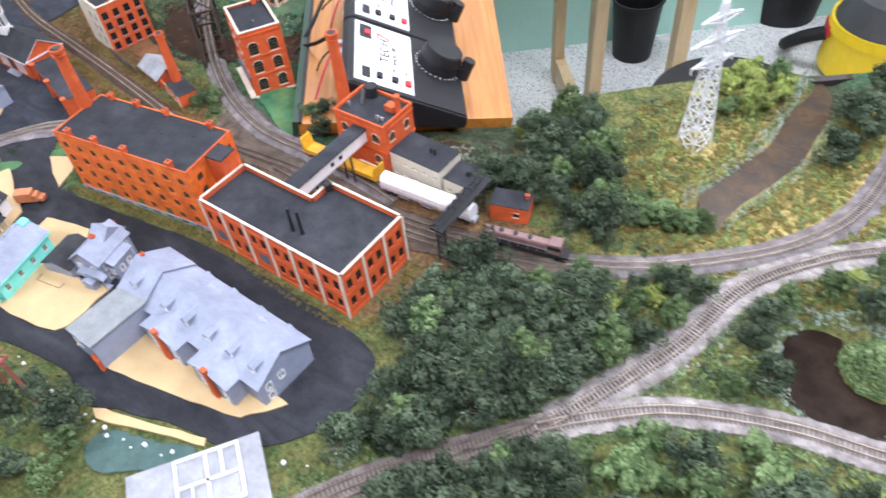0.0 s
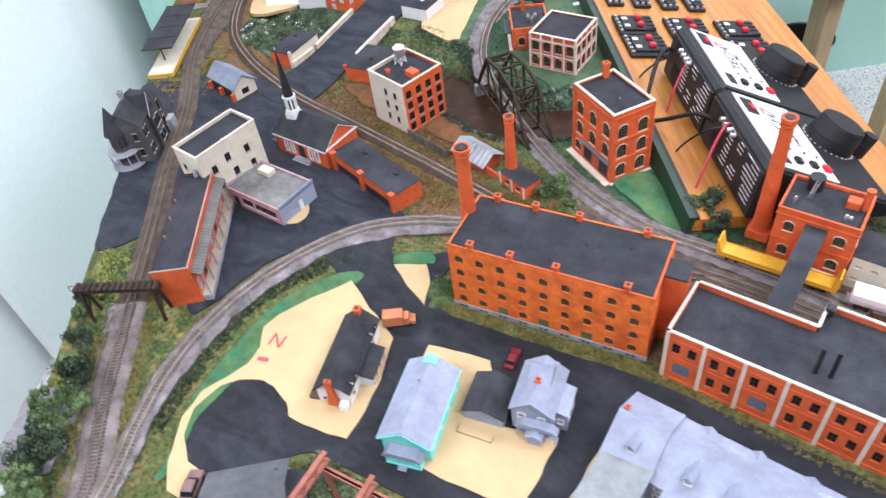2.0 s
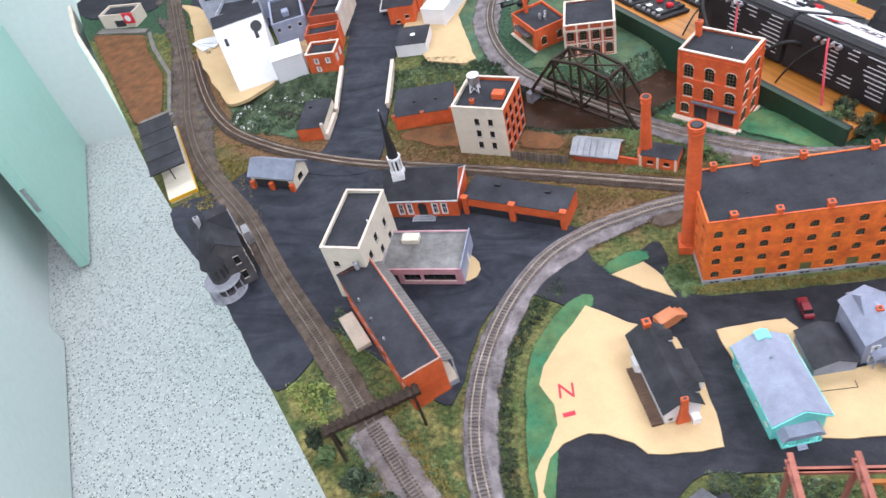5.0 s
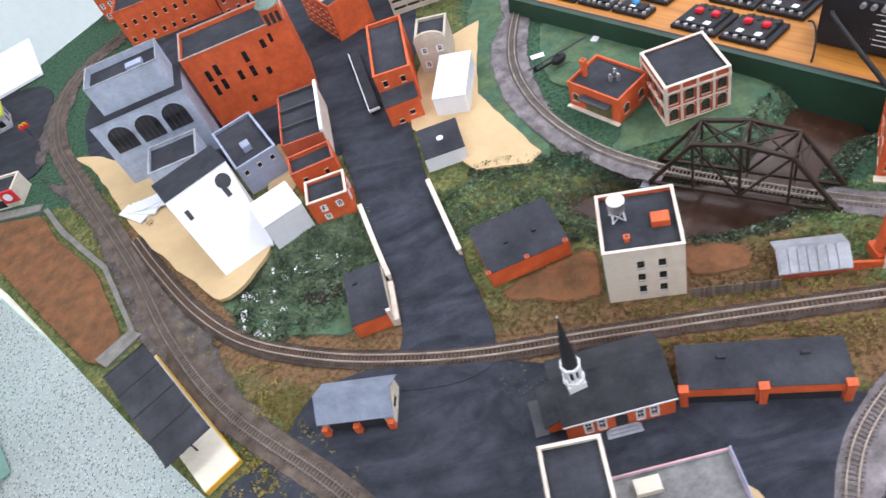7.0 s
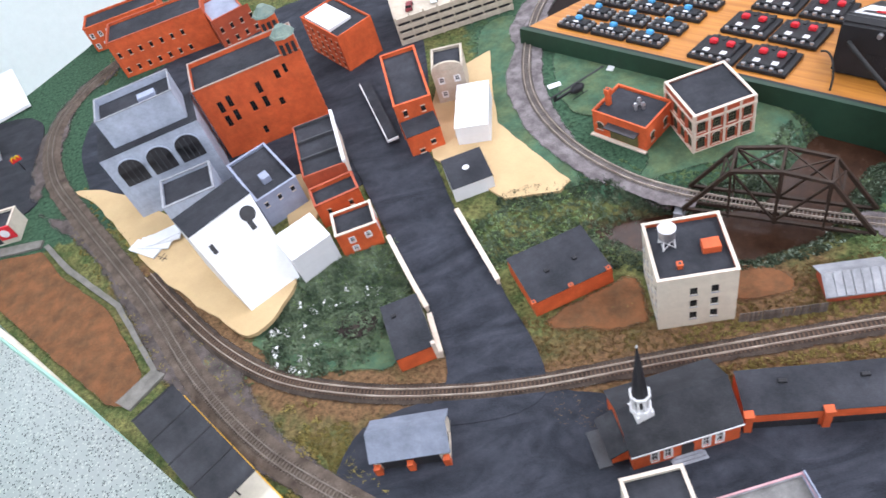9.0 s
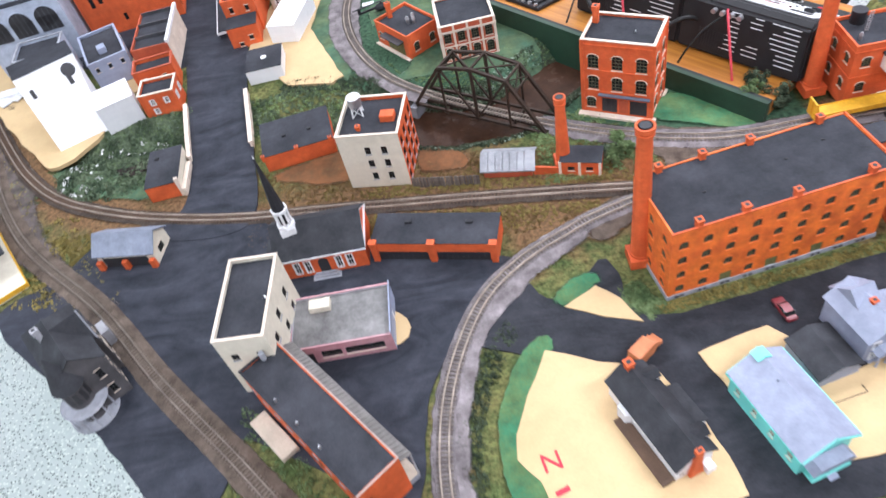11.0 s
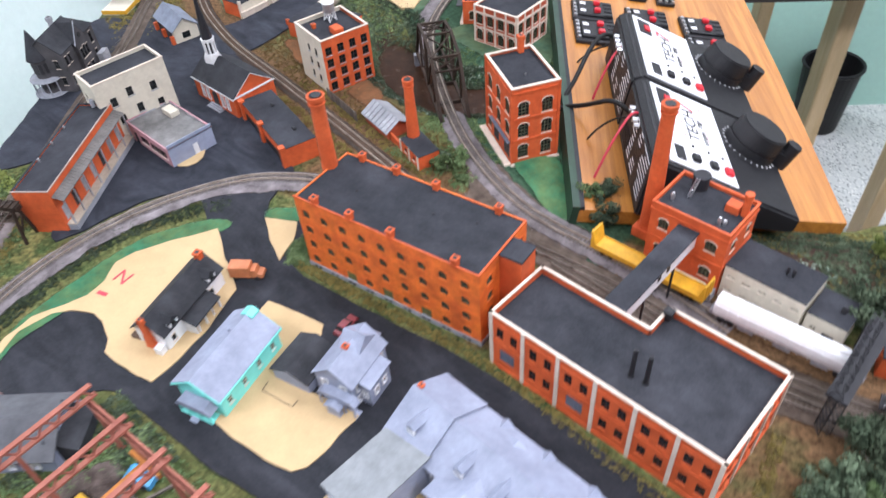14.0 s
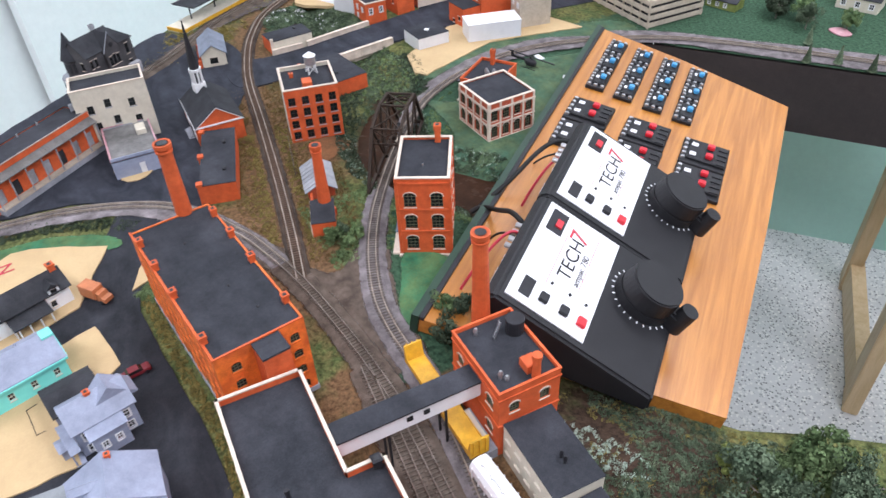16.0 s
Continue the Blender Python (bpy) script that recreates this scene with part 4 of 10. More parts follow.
bm = bmesh.new()
prism(bm, [(-6, -4), (5, -4), (5, 6), (-6, 6)], FLOOR - 0.05, FLOOR)
solo("floor", bm, TERRAZZO, "pale speckled terrazzo floor", "floor", kind="structure")
bm = bmesh.new()
box(bm, -6, -4, CEIL, 5, 6, CEIL + 0.05)
solo("ceiling", bm, WALLW, "white ceiling", "ceiling", kind="structure")
for k, (a, b) in enumerate((((-2.159, 0.396), (-3.25, 2.02)), ((-1.06, -1.24), (-2.159, 0.396)), ((-3.25, 2.20), (1.6, 4.1)), ((-1.06, -1.24), (-1.0, -4)), ((-1.0, -3.9), (5, -3.9)), ((4.9, -4), (4.9, 6)), ((1.6, 4.1), (5, 4.3)), ((-3.25, 1.98), (-3.3, 2.3)))):
    L = math.hypot(b[0] - a[0], b[1] - a[1])
    bm = bmesh.new()
    box(bm, 0, -0.0, FLOOR, L, 0.08, CEIL)
    solo("wall_%d" % (k + 1), bm, WALLW, "white painted room wall", "wall", pose(a[0], a[1], 0, 0, 0, math.degrees(math.atan2(b[1] - a[1], b[0] - a[0]))), kind="structure")


for lx, ly in ((-1.15, 0.50), (-1.62, 1.08), (-1.98, 1.62), (-0.70, 0.02), (0.15, 0.02), (1.0, 0.02), (0.27, 1.28), (1.0, 1.80), (-0.50, 0.80), (-0.92, 1.44), (-1.30, 1.75), (-0.35, 2.18)):
    bm = bmesh.new()
    box(bm, -0.019, -0.044, FLOOR, 0.019, 0.044, -0.003)
    solo("bench_leg", bm, PINE, "plain pine leg under the layout's board", "leg", pose(lx, ly, 0, 0, 0, 30), group="legs of the layout", kind="structure")

# ---- buildings ----
WINDOW_MESH = {}


def window_mesh(kind, w, h):
    """Frame with bars, sill and head for one size of window, and its pane; made once for each."""
    key = (kind, round(w, 4), round(h, 4))
    if key in WINDOW_MESH:
        return WINDOW_MESH[key]
    sash, sill = {"olive": (SASH, SILL), "cream": (CREAM, SILL), "white": (WSASH, WSASH), "black": (BLACK, COPING), "arch": (SASH, SILL), "shop": (BLACK, COPING), "mill": (SASH, MILLBRICK), "brick": (BLACK, BRICK), "plain": (BLACK, STONE)}[kind]
    bm = bmesh.new()
    t = 0.0004 if kind == "mill" else 0.0005
    nx, nz = {"olive": (3, 4), "arch": (3, 4), "shop": (3, 1), "mill": (3, 3)}.get(kind, (2, 2))
    cw, chh = (w - t * (nx + 1)) / nx, (h - t * (nz + 1)) / nz
    lights = [(t + i * (cw + t), t + i * (cw + t) + cw, t + j * (chh + t), t + j * (chh + t) + chh) for i in range(nx) for j in range(nz)]
    wall_face(bm, w, h, lights, Matrix.Translation((0, 0.0008, 0)), 0.0006, back=False)
    bmesh.ops.remove_doubles(bm, verts=bm.verts, dist=1e-5)
    frame_me = finish("window_frame", bm, sash)
    bm = bmesh.new()
    box(bm, -0.0006, -0.0008, -0.0011, w + 0.0006, 0.0012, -0.0001)
    if kind in ("white", "black"):
        box(bm, -0.0006, -0.0006, h + 0.0001, w + 0.0006, 0.0010, h + 0.0011)
    if kind in ("arch", "mill"):
        n = 7
        for i in range(n):
            a0, a1 = math.pi * i / n, math.pi * (i + 1) / n
            p0 = (w / 2 - (w / 2 + 0.0007) * math.cos(a0), h - w * 0.30 + (w * 0.42) * math.sin(a0))
            p1 = (w / 2 - (w / 2 + 0.0007) * math.cos(a1), h - w * 0.30 + (w * 0.42) * math.sin(a1))
            bar(bm, (p0[0], -0.0002, p0[1]), (p1[0], -0.0002, p1[1]), 0.0007)
    if kind == "white":
        for x in (-0.0013, w - 0.0002):
            box(bm, x, -0.0007, -0.0006, x + 0.0015, 0.001, h + 0.0008)
    sill_me = finish("sill", bm, sill)
    bm = bmesh.new()
    box(bm, 0, 0.0016, 0, w, 0.0019, h)
    pane_me = finish("pane", bm, PANE)
    WINDOW_MESH[key] = (frame_me, sill_me, pane_me)
    return WINDOW_MESH[key]


def wall_face(bm, L, H, holes, m, depth=0.002, back=True):
    """A wall of length L along x, outside towards -y, with real openings and their reveals."""
    xs = sorted({0.0, L, *[v for h in holes for v in (h[0], h[1])]})
    zs = sorted({0.0, H, *[v for h in holes for v in (h[2], h[3])]})

    def quad(*p):
        bm.faces.new([bm.verts.new(m @ Vector(q)) for q in p])

    for x0, x1 in zip(xs, xs[1:]):
        for z0, z1 in zip(zs, zs[1:]):
            cx, cz = (x0 + x1) / 2, (z0 + z1) / 2
            if not any(h[0] < cx < h[1] and h[2] < cz < h[3] for h in holes):
                quad((x0, 0, z0), (x1, 0, z0), (x1, 0, z1), (x0, 0, z1))
    for x0, x1, z0, z1 in holes:
        d = depth
        quad((x0, 0, z0), (x0, d, z0), (x1, d, z0), (x1, 0, z0))
        quad((x0, 0, z1), (x1, 0, z1), (x1, d, z1), (x0, d, z1))
        quad((x0, 0, z0), (x0, 0, z1), (x0, d, z1), (x0, d, z0))
        quad((x1, 0, z0), (x1, d, z0), (x1, d, z1), (x1, 0, z1))
    if not back:
        return
    quad((0, depth, 0), (L, depth, 0), (L, depth, H), (0, depth, H))
    quad((0, 0, H), (L, 0, H), (L, depth, H), (0, depth, H))


def grid(cols, rows, L, H, w, h, z0, dz, x0=None, x1=None, skip=()):
    """Openings in columns and rows; x0 and x1 are the first and last centres."""
    x0 = L / cols / 2 if x0 is None else x0
    x1 = L - L / cols / 2 if x1 is None else x1
    out = []
    for r in range(rows):
        for c in range(cols):
            if (c, r) not in skip:
                x = x0 + (x1 - x0) * c / max(cols - 1, 1)
                out.append((x - w / 2, x + w / 2, z0 + dz * r, z0 + dz * r + h))
    return out


def faces_of(W, D):
    """The four sides of a box building: name, length and pose of each."""
    return {"s": (W, pose(0, 0, 0)), "e": (D, pose(W, 0, 0, 0, 0, 90)), "n": (W, pose(W, D, 0, 0, 0, 180)), "w": (D, pose(0, D, 0, 0, 0, -90))}


def put_windows(ob, holes, m, kind):
    for x0, x1, z0, z1 in holes:
        f, s, p = window_mesh(kind, x1 - x0, z1 - z0)
        win = share(f, "window", ob, m @ Matrix.Translation((x0, 0, z0)))
        share(s, "sill", win, Matrix())
        share(p, "pane", win, Matrix())


def block(name, label, p0, p1, depth, H, wall, roof=None, sides=None, kind="olive", coping=None, parapet=0.004, group="", doors=(), category="building", base=None, cop_w=0.0026, walls=None, z=0.0, cop_sides="snwe"):
    """A flat-roofed building: four walls with openings, a sunk roof, a coping, doors. p0 to p1 is its front."""
    W = math.hypot(p1[0] - p0[0], p1[1] - p0[1])
    rz = math.degrees(math.atan2(p1[1] - p0[1], p1[0] - p0[0]))
    ob = thing(name, p0[0], p0[1], rz, label, category, group, z=z)
    sides, roof, walls = sides or {}, roof or ROOF, walls or {}
    for k, (L, m) in faces_of(W, depth).items():
        bm = bmesh.new()
        holes = list(sides.get(k, ()))
        dholes = [d[1:5] for d in doors if d[0] == k]
        wall_face(bm, L, H, holes + dholes, m)
        part("wall", bm, walls.get(k, wall), ob)
        put_windows(ob, holes, m, kind)
        for d in doors:
            if d[0] == k:
                bm = bmesh.new()
                x0, x1, z0, z1 = d[1:5]
                box(bm, x0 + 0.0001, 0.0008, z0 + 0.0001, x1 - 0.0001, 0.0016, z1 - 0.0001, m)
                door = part("door", bm, d[5], ob)
                n = max(int((x1 - x0) / 0.006), 1)
                for i in range(n):
                    w = (x1 - x0) / n
                    bm = bmesh.new()
                    box(bm, x0 + w * (i + 0.12), 0.0004, z0 + 0.0008, x0 + w * (i + 0.88), 0.0009, z1 - 0.0008, m)
                    part("door_panel", bm, d[5], door)
    bm = bmesh.new()
    box(bm, 0.0015, 0.0015, H - parapet - 0.003, W - 0.0015, depth - 0.0015, H - parapet)
    part("roof", bm, roof, ob)
    if not coping and parapet < 0.003:
        bm = bmesh.new()
        box(bm, -0.0005, -0.0005, H, W + 0.0005, depth + 0.0005, H + 0.0008)
        part("roof_cover", bm, roof, ob)
    if coping:
        bm = bmesh.new()
        c, o = cop_w, 0.0006
        for k, (x0, y0, x1, y1) in zip("snwe", ((-o, -o, W + o, c), (-o, depth - c, W + o, depth + o), (-o, c, c, depth - c), (W - c, c, W + o, depth - c))):
            if k not in cop_sides:
                continue
            box(bm, x0, y0, H, x1, y1, H + 0.0013)
        part("coping", bm, coping, ob)
    if base:
        bm = bmesh.new()
        box(bm, -0.0009, -0.0009, 0, W + 0.0009, depth + 0.0009, base[0])
        part("foundation", bm, base[1], ob)
    return ob


def stack(ob, x, y, z, w=0.0055, h=0.008, material=None):
    """A small square chimney with a flared head and a dark flue."""
    bm = bmesh.new()
    box(bm, x - w / 2, y - w / 2, z - 0.004, x + w / 2, y + w / 2, z + h * 0.75)
    box(bm, x - w * 0.62, y - w * 0.62, z + h * 0.75, x + w * 0.62, y + w * 0.62, z + h)
    c = part("chimney", bm, material or BRICK, ob)
    bm = bmesh.new()
    box(bm, x - w * 0.3, y - w * 0.3, z + h * 0.9, x + w * 0.3, y + w * 0.3, z + h + 0.0004)
    part("flue", bm, DARK, c)


def vent(ob, x, y, z, h=0.006, r=0.0018, material=None, name="roof_vent"):
    bm = bmesh.new()
    cone(bm, x, y, z - 0.001, z + h * 0.7, r * 0.7, r * 0.7, 10)
    cone(bm, x, y, z + h * 0.6, z + h, r, r * 0.5, 10)
    part(name, bm, material or METAL, ob, smooth=False)


def roofbox(ob, x0, y0, x1, y1, z0, z1, material, name="roof_hatch"):
    bm = bmesh.new()
    vs = box(bm, x0, y0, z0, x1, y1, z1)
    bmesh.ops.bevel(bm, geom=bm.edges[:], offset=0.0005, segments=1, affect="EDGES")
    return part(name, bm, material, ob)


def gable(name, label, p0, p1, depth, eave, ridge, wall, roof, along="y", over=0.002, holes=None, kind="white", group="", category="house", z=0.0):
    """A house with a ridge along its depth ("y") or its width ("x"): walls with openings, gable ends, two roof slopes."""
    W = math.hypot(p1[0] - p0[0], p1[1] - p0[1])
    rz = math.degrees(math.atan2(p1[1] - p0[1], p1[0] - p0[0]))
    ob = thing(name, p0[0], p0[1], rz, label, category, group, z=z)
    holes = holes or {}
    for k, (L, m) in faces_of(W, depth).items():
        bm = bmesh.new()
        hs = list(holes.get(k, ()))
        wall_face(bm, L, eave, hs, m)
        if (along == "y") == (k in "sn"):
            pts = [(0, eave), (L, eave), (L / 2, ridge)]
            a = [bm.verts.new(m @ Vector((x, 0, zz))) for x, zz in pts]
            b = [bm.verts.new(m @ Vector((x, 0.002, zz))) for x, zz in pts]
            bm.faces.new(a)
            bm.faces.new(b[::-1])
        part("wall", bm, wall, ob)
        put_windows(ob, hs, m, kind)
    span, run = (W, depth) if along == "y" else (depth, W)
    rise = (ridge - eave) / (span / 2)
    bm = bmesh.new()
    t = 0.0013
    out = [(-over, eave - over * rise), (span / 2, ridge), (span + over, eave - over * rise), (span + over, eave - over * rise + t), (span / 2, ridge + t), (-over, eave - over * rise + t)]
    extrude_xz(bm, [(x, zz + 0.0004) for x, zz in out], -over, run + over)
    if along == "x":
        bmesh.ops.transform(bm, matrix=Matrix(((0, 1, 0, 0), (1, 0, 0, 0), (0, 0, 1, 0), (0, 0, 0, 1))), verts=bm.verts)
    part("roof", bm, roof, ob)
    return ob


# mill
W = math.hypot(0.224, 0.035)
MW = dict(w=0.0085, h=0.0085)
front = grid(9, 4, W, 0.1, 0.0094, 0.0106, 0.0098, 0.0218, x0=0.0125, x1=W - 0.0165, skip=((2, 0), (4, 0), (6, 0)))
doors = [("s", 0.0125 + (W - 0.029) * c / 8 - 0.0065, 0.0125 + (W - 0.029) * c / 8 + 0.0065, 0.006, 0.0185, OLIVE) for c in (2, 4, 6)]
mill = block("textile_mill", "long four-storey orange brick mill with a flat tar roof", (-0.651, 0.570), (-0.427, 0.605), 0.088, 0.1, MILLBRICK,
             sides={"s": front, "w": grid(3, 4, 0.088, 0.1, 0.0094, 0.0106, 0.0098, 0.0218), "n": grid(9, 4, W, 0.1, 0.0094, 0.0106, 0.0098, 0.0218), "e": grid(1, 4, 0.088, 0.1, 0.0094, 0.0106, 0.0098, 0.0218, 0.018, 0.018) + grid(1, 4, 0.088, 0.1, 0.0094, 0.0106, 0.0098, 0.0218, 0.076, 0.076)},
             kind="mill", coping=BRICK, parapet=0.0012, doors=doors, base=(0.0062, STONE), cop_w=0.0012, cop_sides="se")
for f in (0.12, 0.325, 0.55, 0.88):
    stack(mill, W * f, 0.003, 0.1, 0.006, 0.0085)
    stack(mill, W * (f - 0.01), 0.085, 0.1, 0.006, 0.0085)
bm = bmesh.new()
for i in range(9):
    for dx in (-0.003, 0.003):
        x = 0.0125 + (W - 0.029) * i / 8 + dx
        box(bm, x - 0.002, -0.0014, 0.0018, x + 0.002, -0.0006, 0.0042)
part("cellar_vent", bm, DARK, mill)
for x, y in ((0.14, 0.05), (0.05, 0.04), (0.185, 0.06)):
    roofbox(mill, x, y, x + 0.0035, y + 0.002, 0.0985, 0.0998, BLACK, "roof_patch")
bm = bmesh.new()
box(bm, W + 0.0001, 0.036, 0, W + 0.024, 0.062, 0.0965)
part("stair_tower", bm, BRICK, mill, "plain orange brick stair tower")
bm = bmesh.new()
box(bm, W - 0.001, 0.0355, 0.0966, W + 0.0246, 0.0625, 0.0990)
part("tower_roof", bm, ROOF, mill)


def tall_chimney(x, y, h, r0, r1, label):
    ob = thing("brick_chimney", x, y, 0, label, "chimney", "brick smokestacks")
    bm = bmesh.new()
    box(bm, -r0 * 1.25, -r0 * 1.25, 0, r0 * 1.25, r0 * 1.25, 0.012)
    cone(bm, 0, 0, 0.012, h, r0, r1, 20)
    part("shaft", bm, BRICK, ob)
    for z, k, t in ((h - 0.010, 1.22, 0.002), (h - 0.0045, 1.3, 0.0045), (0.012, 1.1, 0.003)):
        bm = bmesh.new()
        rr = r0 + (r1 - r0) * z / h
        cone(bm, 0, 0, z, z + t, rr * k, rr * k, 20)
        part("collar", bm, BRICK, ob)
    bm = bmesh.new()
    cone(bm, 0, 0, h - 0.001, h + 0.0004, r1 * 0.8, r1 * 0.8, 16)
    part("flue", bm, DARK, ob)
    return ob


tall_chimney(-0.6627, 0.630, 0.187, 0.0105, 0.0072, "tall tapering orange brick chimney beside the mill")
tall_chimney(-0.389, 0.849, 0.172, 0.0105, 0.0068, "tall tapering orange brick chimney of the boiler house")

# warehouse, in two wings
bay = 0.230 / 6
hole_s, pil = [], []
for b in range(6):
    for dx in (0.29, 0.71):
        x = bay * (b + dx)
        hole_s.append((x - 0.0040, x + 0.0040, 0.0445, 0.0590))
        if b not in (0, 2):
            hole_s.append((x - 0.0040, x + 0.0040, 0.0150, 0.0290))
wd = [("s", bay * (b + 0.28), bay * (b + 0.74), 0.013, 0.030, DOORB) for b in (0, 2)]
bay_e = 0.108 / 3
hole_e = [(bay_e * (b + d) - 0.0040, bay_e * (b + d) + 0.0040, z, z + 0.0142) for b in range(3) for d in (0.29, 0.71) for z in (0.015, 0.0445)]
wh = thing("brick_warehouse", -0.407, 0.5965, -0.6, "two-storey L-shaped orange brick warehouse with cream pilasters", "building")
wsides = [(0.230, pose(0, 0, 0), hole_s, wd), (0.108, pose(0.230, 0, 0, 0, 0, 90), hole_e, []), (0.112, pose(0.230, 0.108, 0, 0, 0, 180), [], []), (0.032, pose(0.118, 0.108, 0, 0, 0, -90), [], []), (0.118, pose(0.118, 0.076, 0, 0, 0, 180), [], []), (0.076, pose(0, 0.076, 0, 0, 0, -90), [], [])]
for L, m, hs, ds in wsides:
    bm = bmesh.new()
    wall_face(bm, L, 0.074, hs + [d[1:5] for d in ds], m)
    part("wall", bm, BRICK, wh)
    put_windows(wh, hs, m, "brick")
    for d in ds:
        bm = bmesh.new()
        x0, x1, z0, z1 = d[1:5]
        box(bm, x0, 0.0008, z0, x1, 0.0016, z1)
        for i in range(4):
            w = (x1 - x0) / 4
            box(bm, x0 + w * (i + 0.1), 0.0004, z0 + 0.001, x0 + w * (i + 0.9), 0.001, z1 - 0.001)
        part("door", bm, DOORB, wh, "slate blue loading door")
    bm = bmesh.new()
    box(bm, -0.0008, -0.0008, 0.074, L + 0.0008, 0.0022, 0.0755, m)
    part("coping", bm, COPING, wh)
    bm = bmesh.new()
    box(bm, 0, -0.0007, 0.0375, L, 0.0001, 0.0388, m)
    box(bm, 0, -0.0007, 0.0640, L, 0.0001, 0.0650, m)
    box(bm, 0, -0.0009, 0.0, L, 0.0001, 0.0045, m)
    part("brick_course", bm, BRICK, wh)
pm = []
bm = bmesh.new()
box(bm, -0.0019, -0.0014, 0, 0.0019, 0.0004, 0.074)
PIL = finish("pilaster", bm, COPING)
for i in range(7):
    share(PIL, "pilaster", wh, pose(min(max(bay * i, 0.0012), 0.2288), 0, 0))
for i in range(1, 4):
    share(PIL, "pilaster", wh, pose(0.230, min(bay_e * i, 0.1068), 0, 0, 0, 90))
bm = bmesh.new()
prism(bm, [(0.0015, 0.0015), (0.2285, 0.0015), (0.2285, 0.1065), (0.1195, 0.1065), (0.1195, 0.0745), (0.0015, 0.0745)], 0.064, 0.0672)
part("roof", bm, ROOF, wh)
for dx in (0, 0.013):
    bm = bmesh.new()
    cone(bm, 0.131 + dx, 0.028 + dx * 0.15, 0.066, 0.102, 0.0022, 0.0020, 12)
    cone(bm, 0.131 + dx, 0.028 + dx * 0.15, 0.066, 0.069, 0.0032, 0.0030, 12)
    part("smoke_pipe", bm, BLACK, wh, "thin black smoke pipe")
stack(wh, 0.122, 0.1, 0.074, 0.007, 0.006, BLACK)

# walkway
wk = thing("enclosed_walkway", -0.327, 0.674, 0, "enclosed overhead walkway with dark roof and white sides", "walkway")
bm = bmesh.new()
box(bm, -0.0095, 0.0, 0.052, 0.0095, 0.138, 0.0705)
part("side_wall", bm, WHITE, wk)
bm = bmesh.new()
box(bm, -0.0115, -0.001, 0.0705, 0.0115, 0.139, 0.0725)
part("roof", bm, ROOF, wk)
for y in (0.062, 0.078):
    f, s, p = window_mesh("black", 0.006, 0.006)
    win = share(f, "window", wk, pose(0.0095, y, 0.059, 0, 0, 90) @ pose(0, -0.0012, 0))
    share(p, "pane", win, pose(0, -0.0006, 0))
for y in (0.045, 0.10):
    bm = bmesh.new()
    for x in (-0.007, 0.007):
        box(bm, x - 0.001, y - 0.001, 0, x + 0.001, y + 0.001, 0.0525)
    part("support_post", bm, BLACK, wk)

# boiler house
ph = block("boiler_house", "two-storey orange brick boiler house with rooftop vents", (-0.370, 0.808), (-0.286, 0.808), 0.062, 0.085, BRICK,
           sides={"s": [(0.010, 0.021, 0.055, 0.068), (0.062, 0.074, 0.055, 0.068), (0.010, 0.021, 0.02, 0.033), (0.062, 0.074, 0.02, 0.033)], "w": grid(2, 2, 0.062, 0.085, 0.010, 0.013, 0.02, 0.035), "e": grid(2, 2, 0.062, 0.085, 0.010, 0.013, 0.02, 0.035)}, kind="arch", coping=BRICK, parapet=0.003, cop_w=0.0018)
bm = bmesh.new()
for x0, y0, x1, y1 in ((-0.001, -0.001, 0.085, 0.063),):
    box(bm, x0, y0, 0.041, x1, y1, 0.043)
    box(bm, x0, y0, 0.076, x1, y1, 0.0775)
part("brick_course", bm, BRICK, ph)
for x, y, h in ((0.012, 0.018, 0.009), (0.066, 0.012, 0.009), (0.070, 0.016, 0.005)):
    vent(ph, x, y, 0.082, h, 0.0026)
roofbox(ph, 0.060, 0.034, 0.074, 0.047, 0.081, 0.091, BRICK, "roof_house")
bm = bmesh.new()
cone(bm, 0.0785, 0.040, 0.081, 0.108, 0.0042, 0.0036, 14)
cone(bm, 0.0785, 0.040, 0.105, 0.109, 0.0046, 0.0046, 14)
part("chimney", bm, BRICK, ph, "round orange roof chimney")
bm = bmesh.new()
for x in (0.022, 0.0255):
    bar(bm, (x, 0.03, 0.083), (x + 0.004, 0.034, 0.106), 0.0006)
for i in range(9):
    s = (i + 0.5) / 9
    bar(bm, (0.022 + 0.004 * s, 0.03 + 0.004 * s, 0.083 + 0.023 * s), (0.0255 + 0.004 * s, 0.03 + 0.004 * s, 0.083 + 0.023 * s), 0.0004)
part("ladder", bm, METAL, ph, "bare metal ladder")
bm = bmesh.new()
cone(bm, 0.024, 0.052, 0.081, 0.097, 0.0085, 0.0085, 18)
cone(bm, 0.024, 0.052, 0.097, 0.0985, 0.0092, 0.0088, 18)
part("water_tank", bm, BLACK, ph)

lb = block("loading_shed", "low tan block loading shed with a dark flat roof", (-0.284, 0.812), (-0.203, 0.810), 0.048, 0.045, CREAM, sides={"s": grid(5, 2, 0.081, 0.045, 0.009, 0.004, 0.012, 0.018), "e": grid(2, 1, 0.048, 0.045, 0.009, 0.006, 0.02, 0.02)}, kind="cream", parapet=0.0005)
for x in (0.050, 0.056):
    vent(lb, x, 0.026, 0.044, 0.011, 0.002, BLACK)
lb2 = block("loading_annex", "low dark-roofed annex at the shed's end", (-0.200, 0.814), (-0.163, 0.814), 0.04, 0.034, CREAM, sides={"s": [(0.006, 0.012, 0.014, 0.02)]}, kind="cream", parapet=0.0005, doors=[("s", 0.018, 0.029, 0.001, 0.018, DARK)])
vent(lb2, 0.026, 0.02, 0.033, 0.009, 0.0035, BLACK)

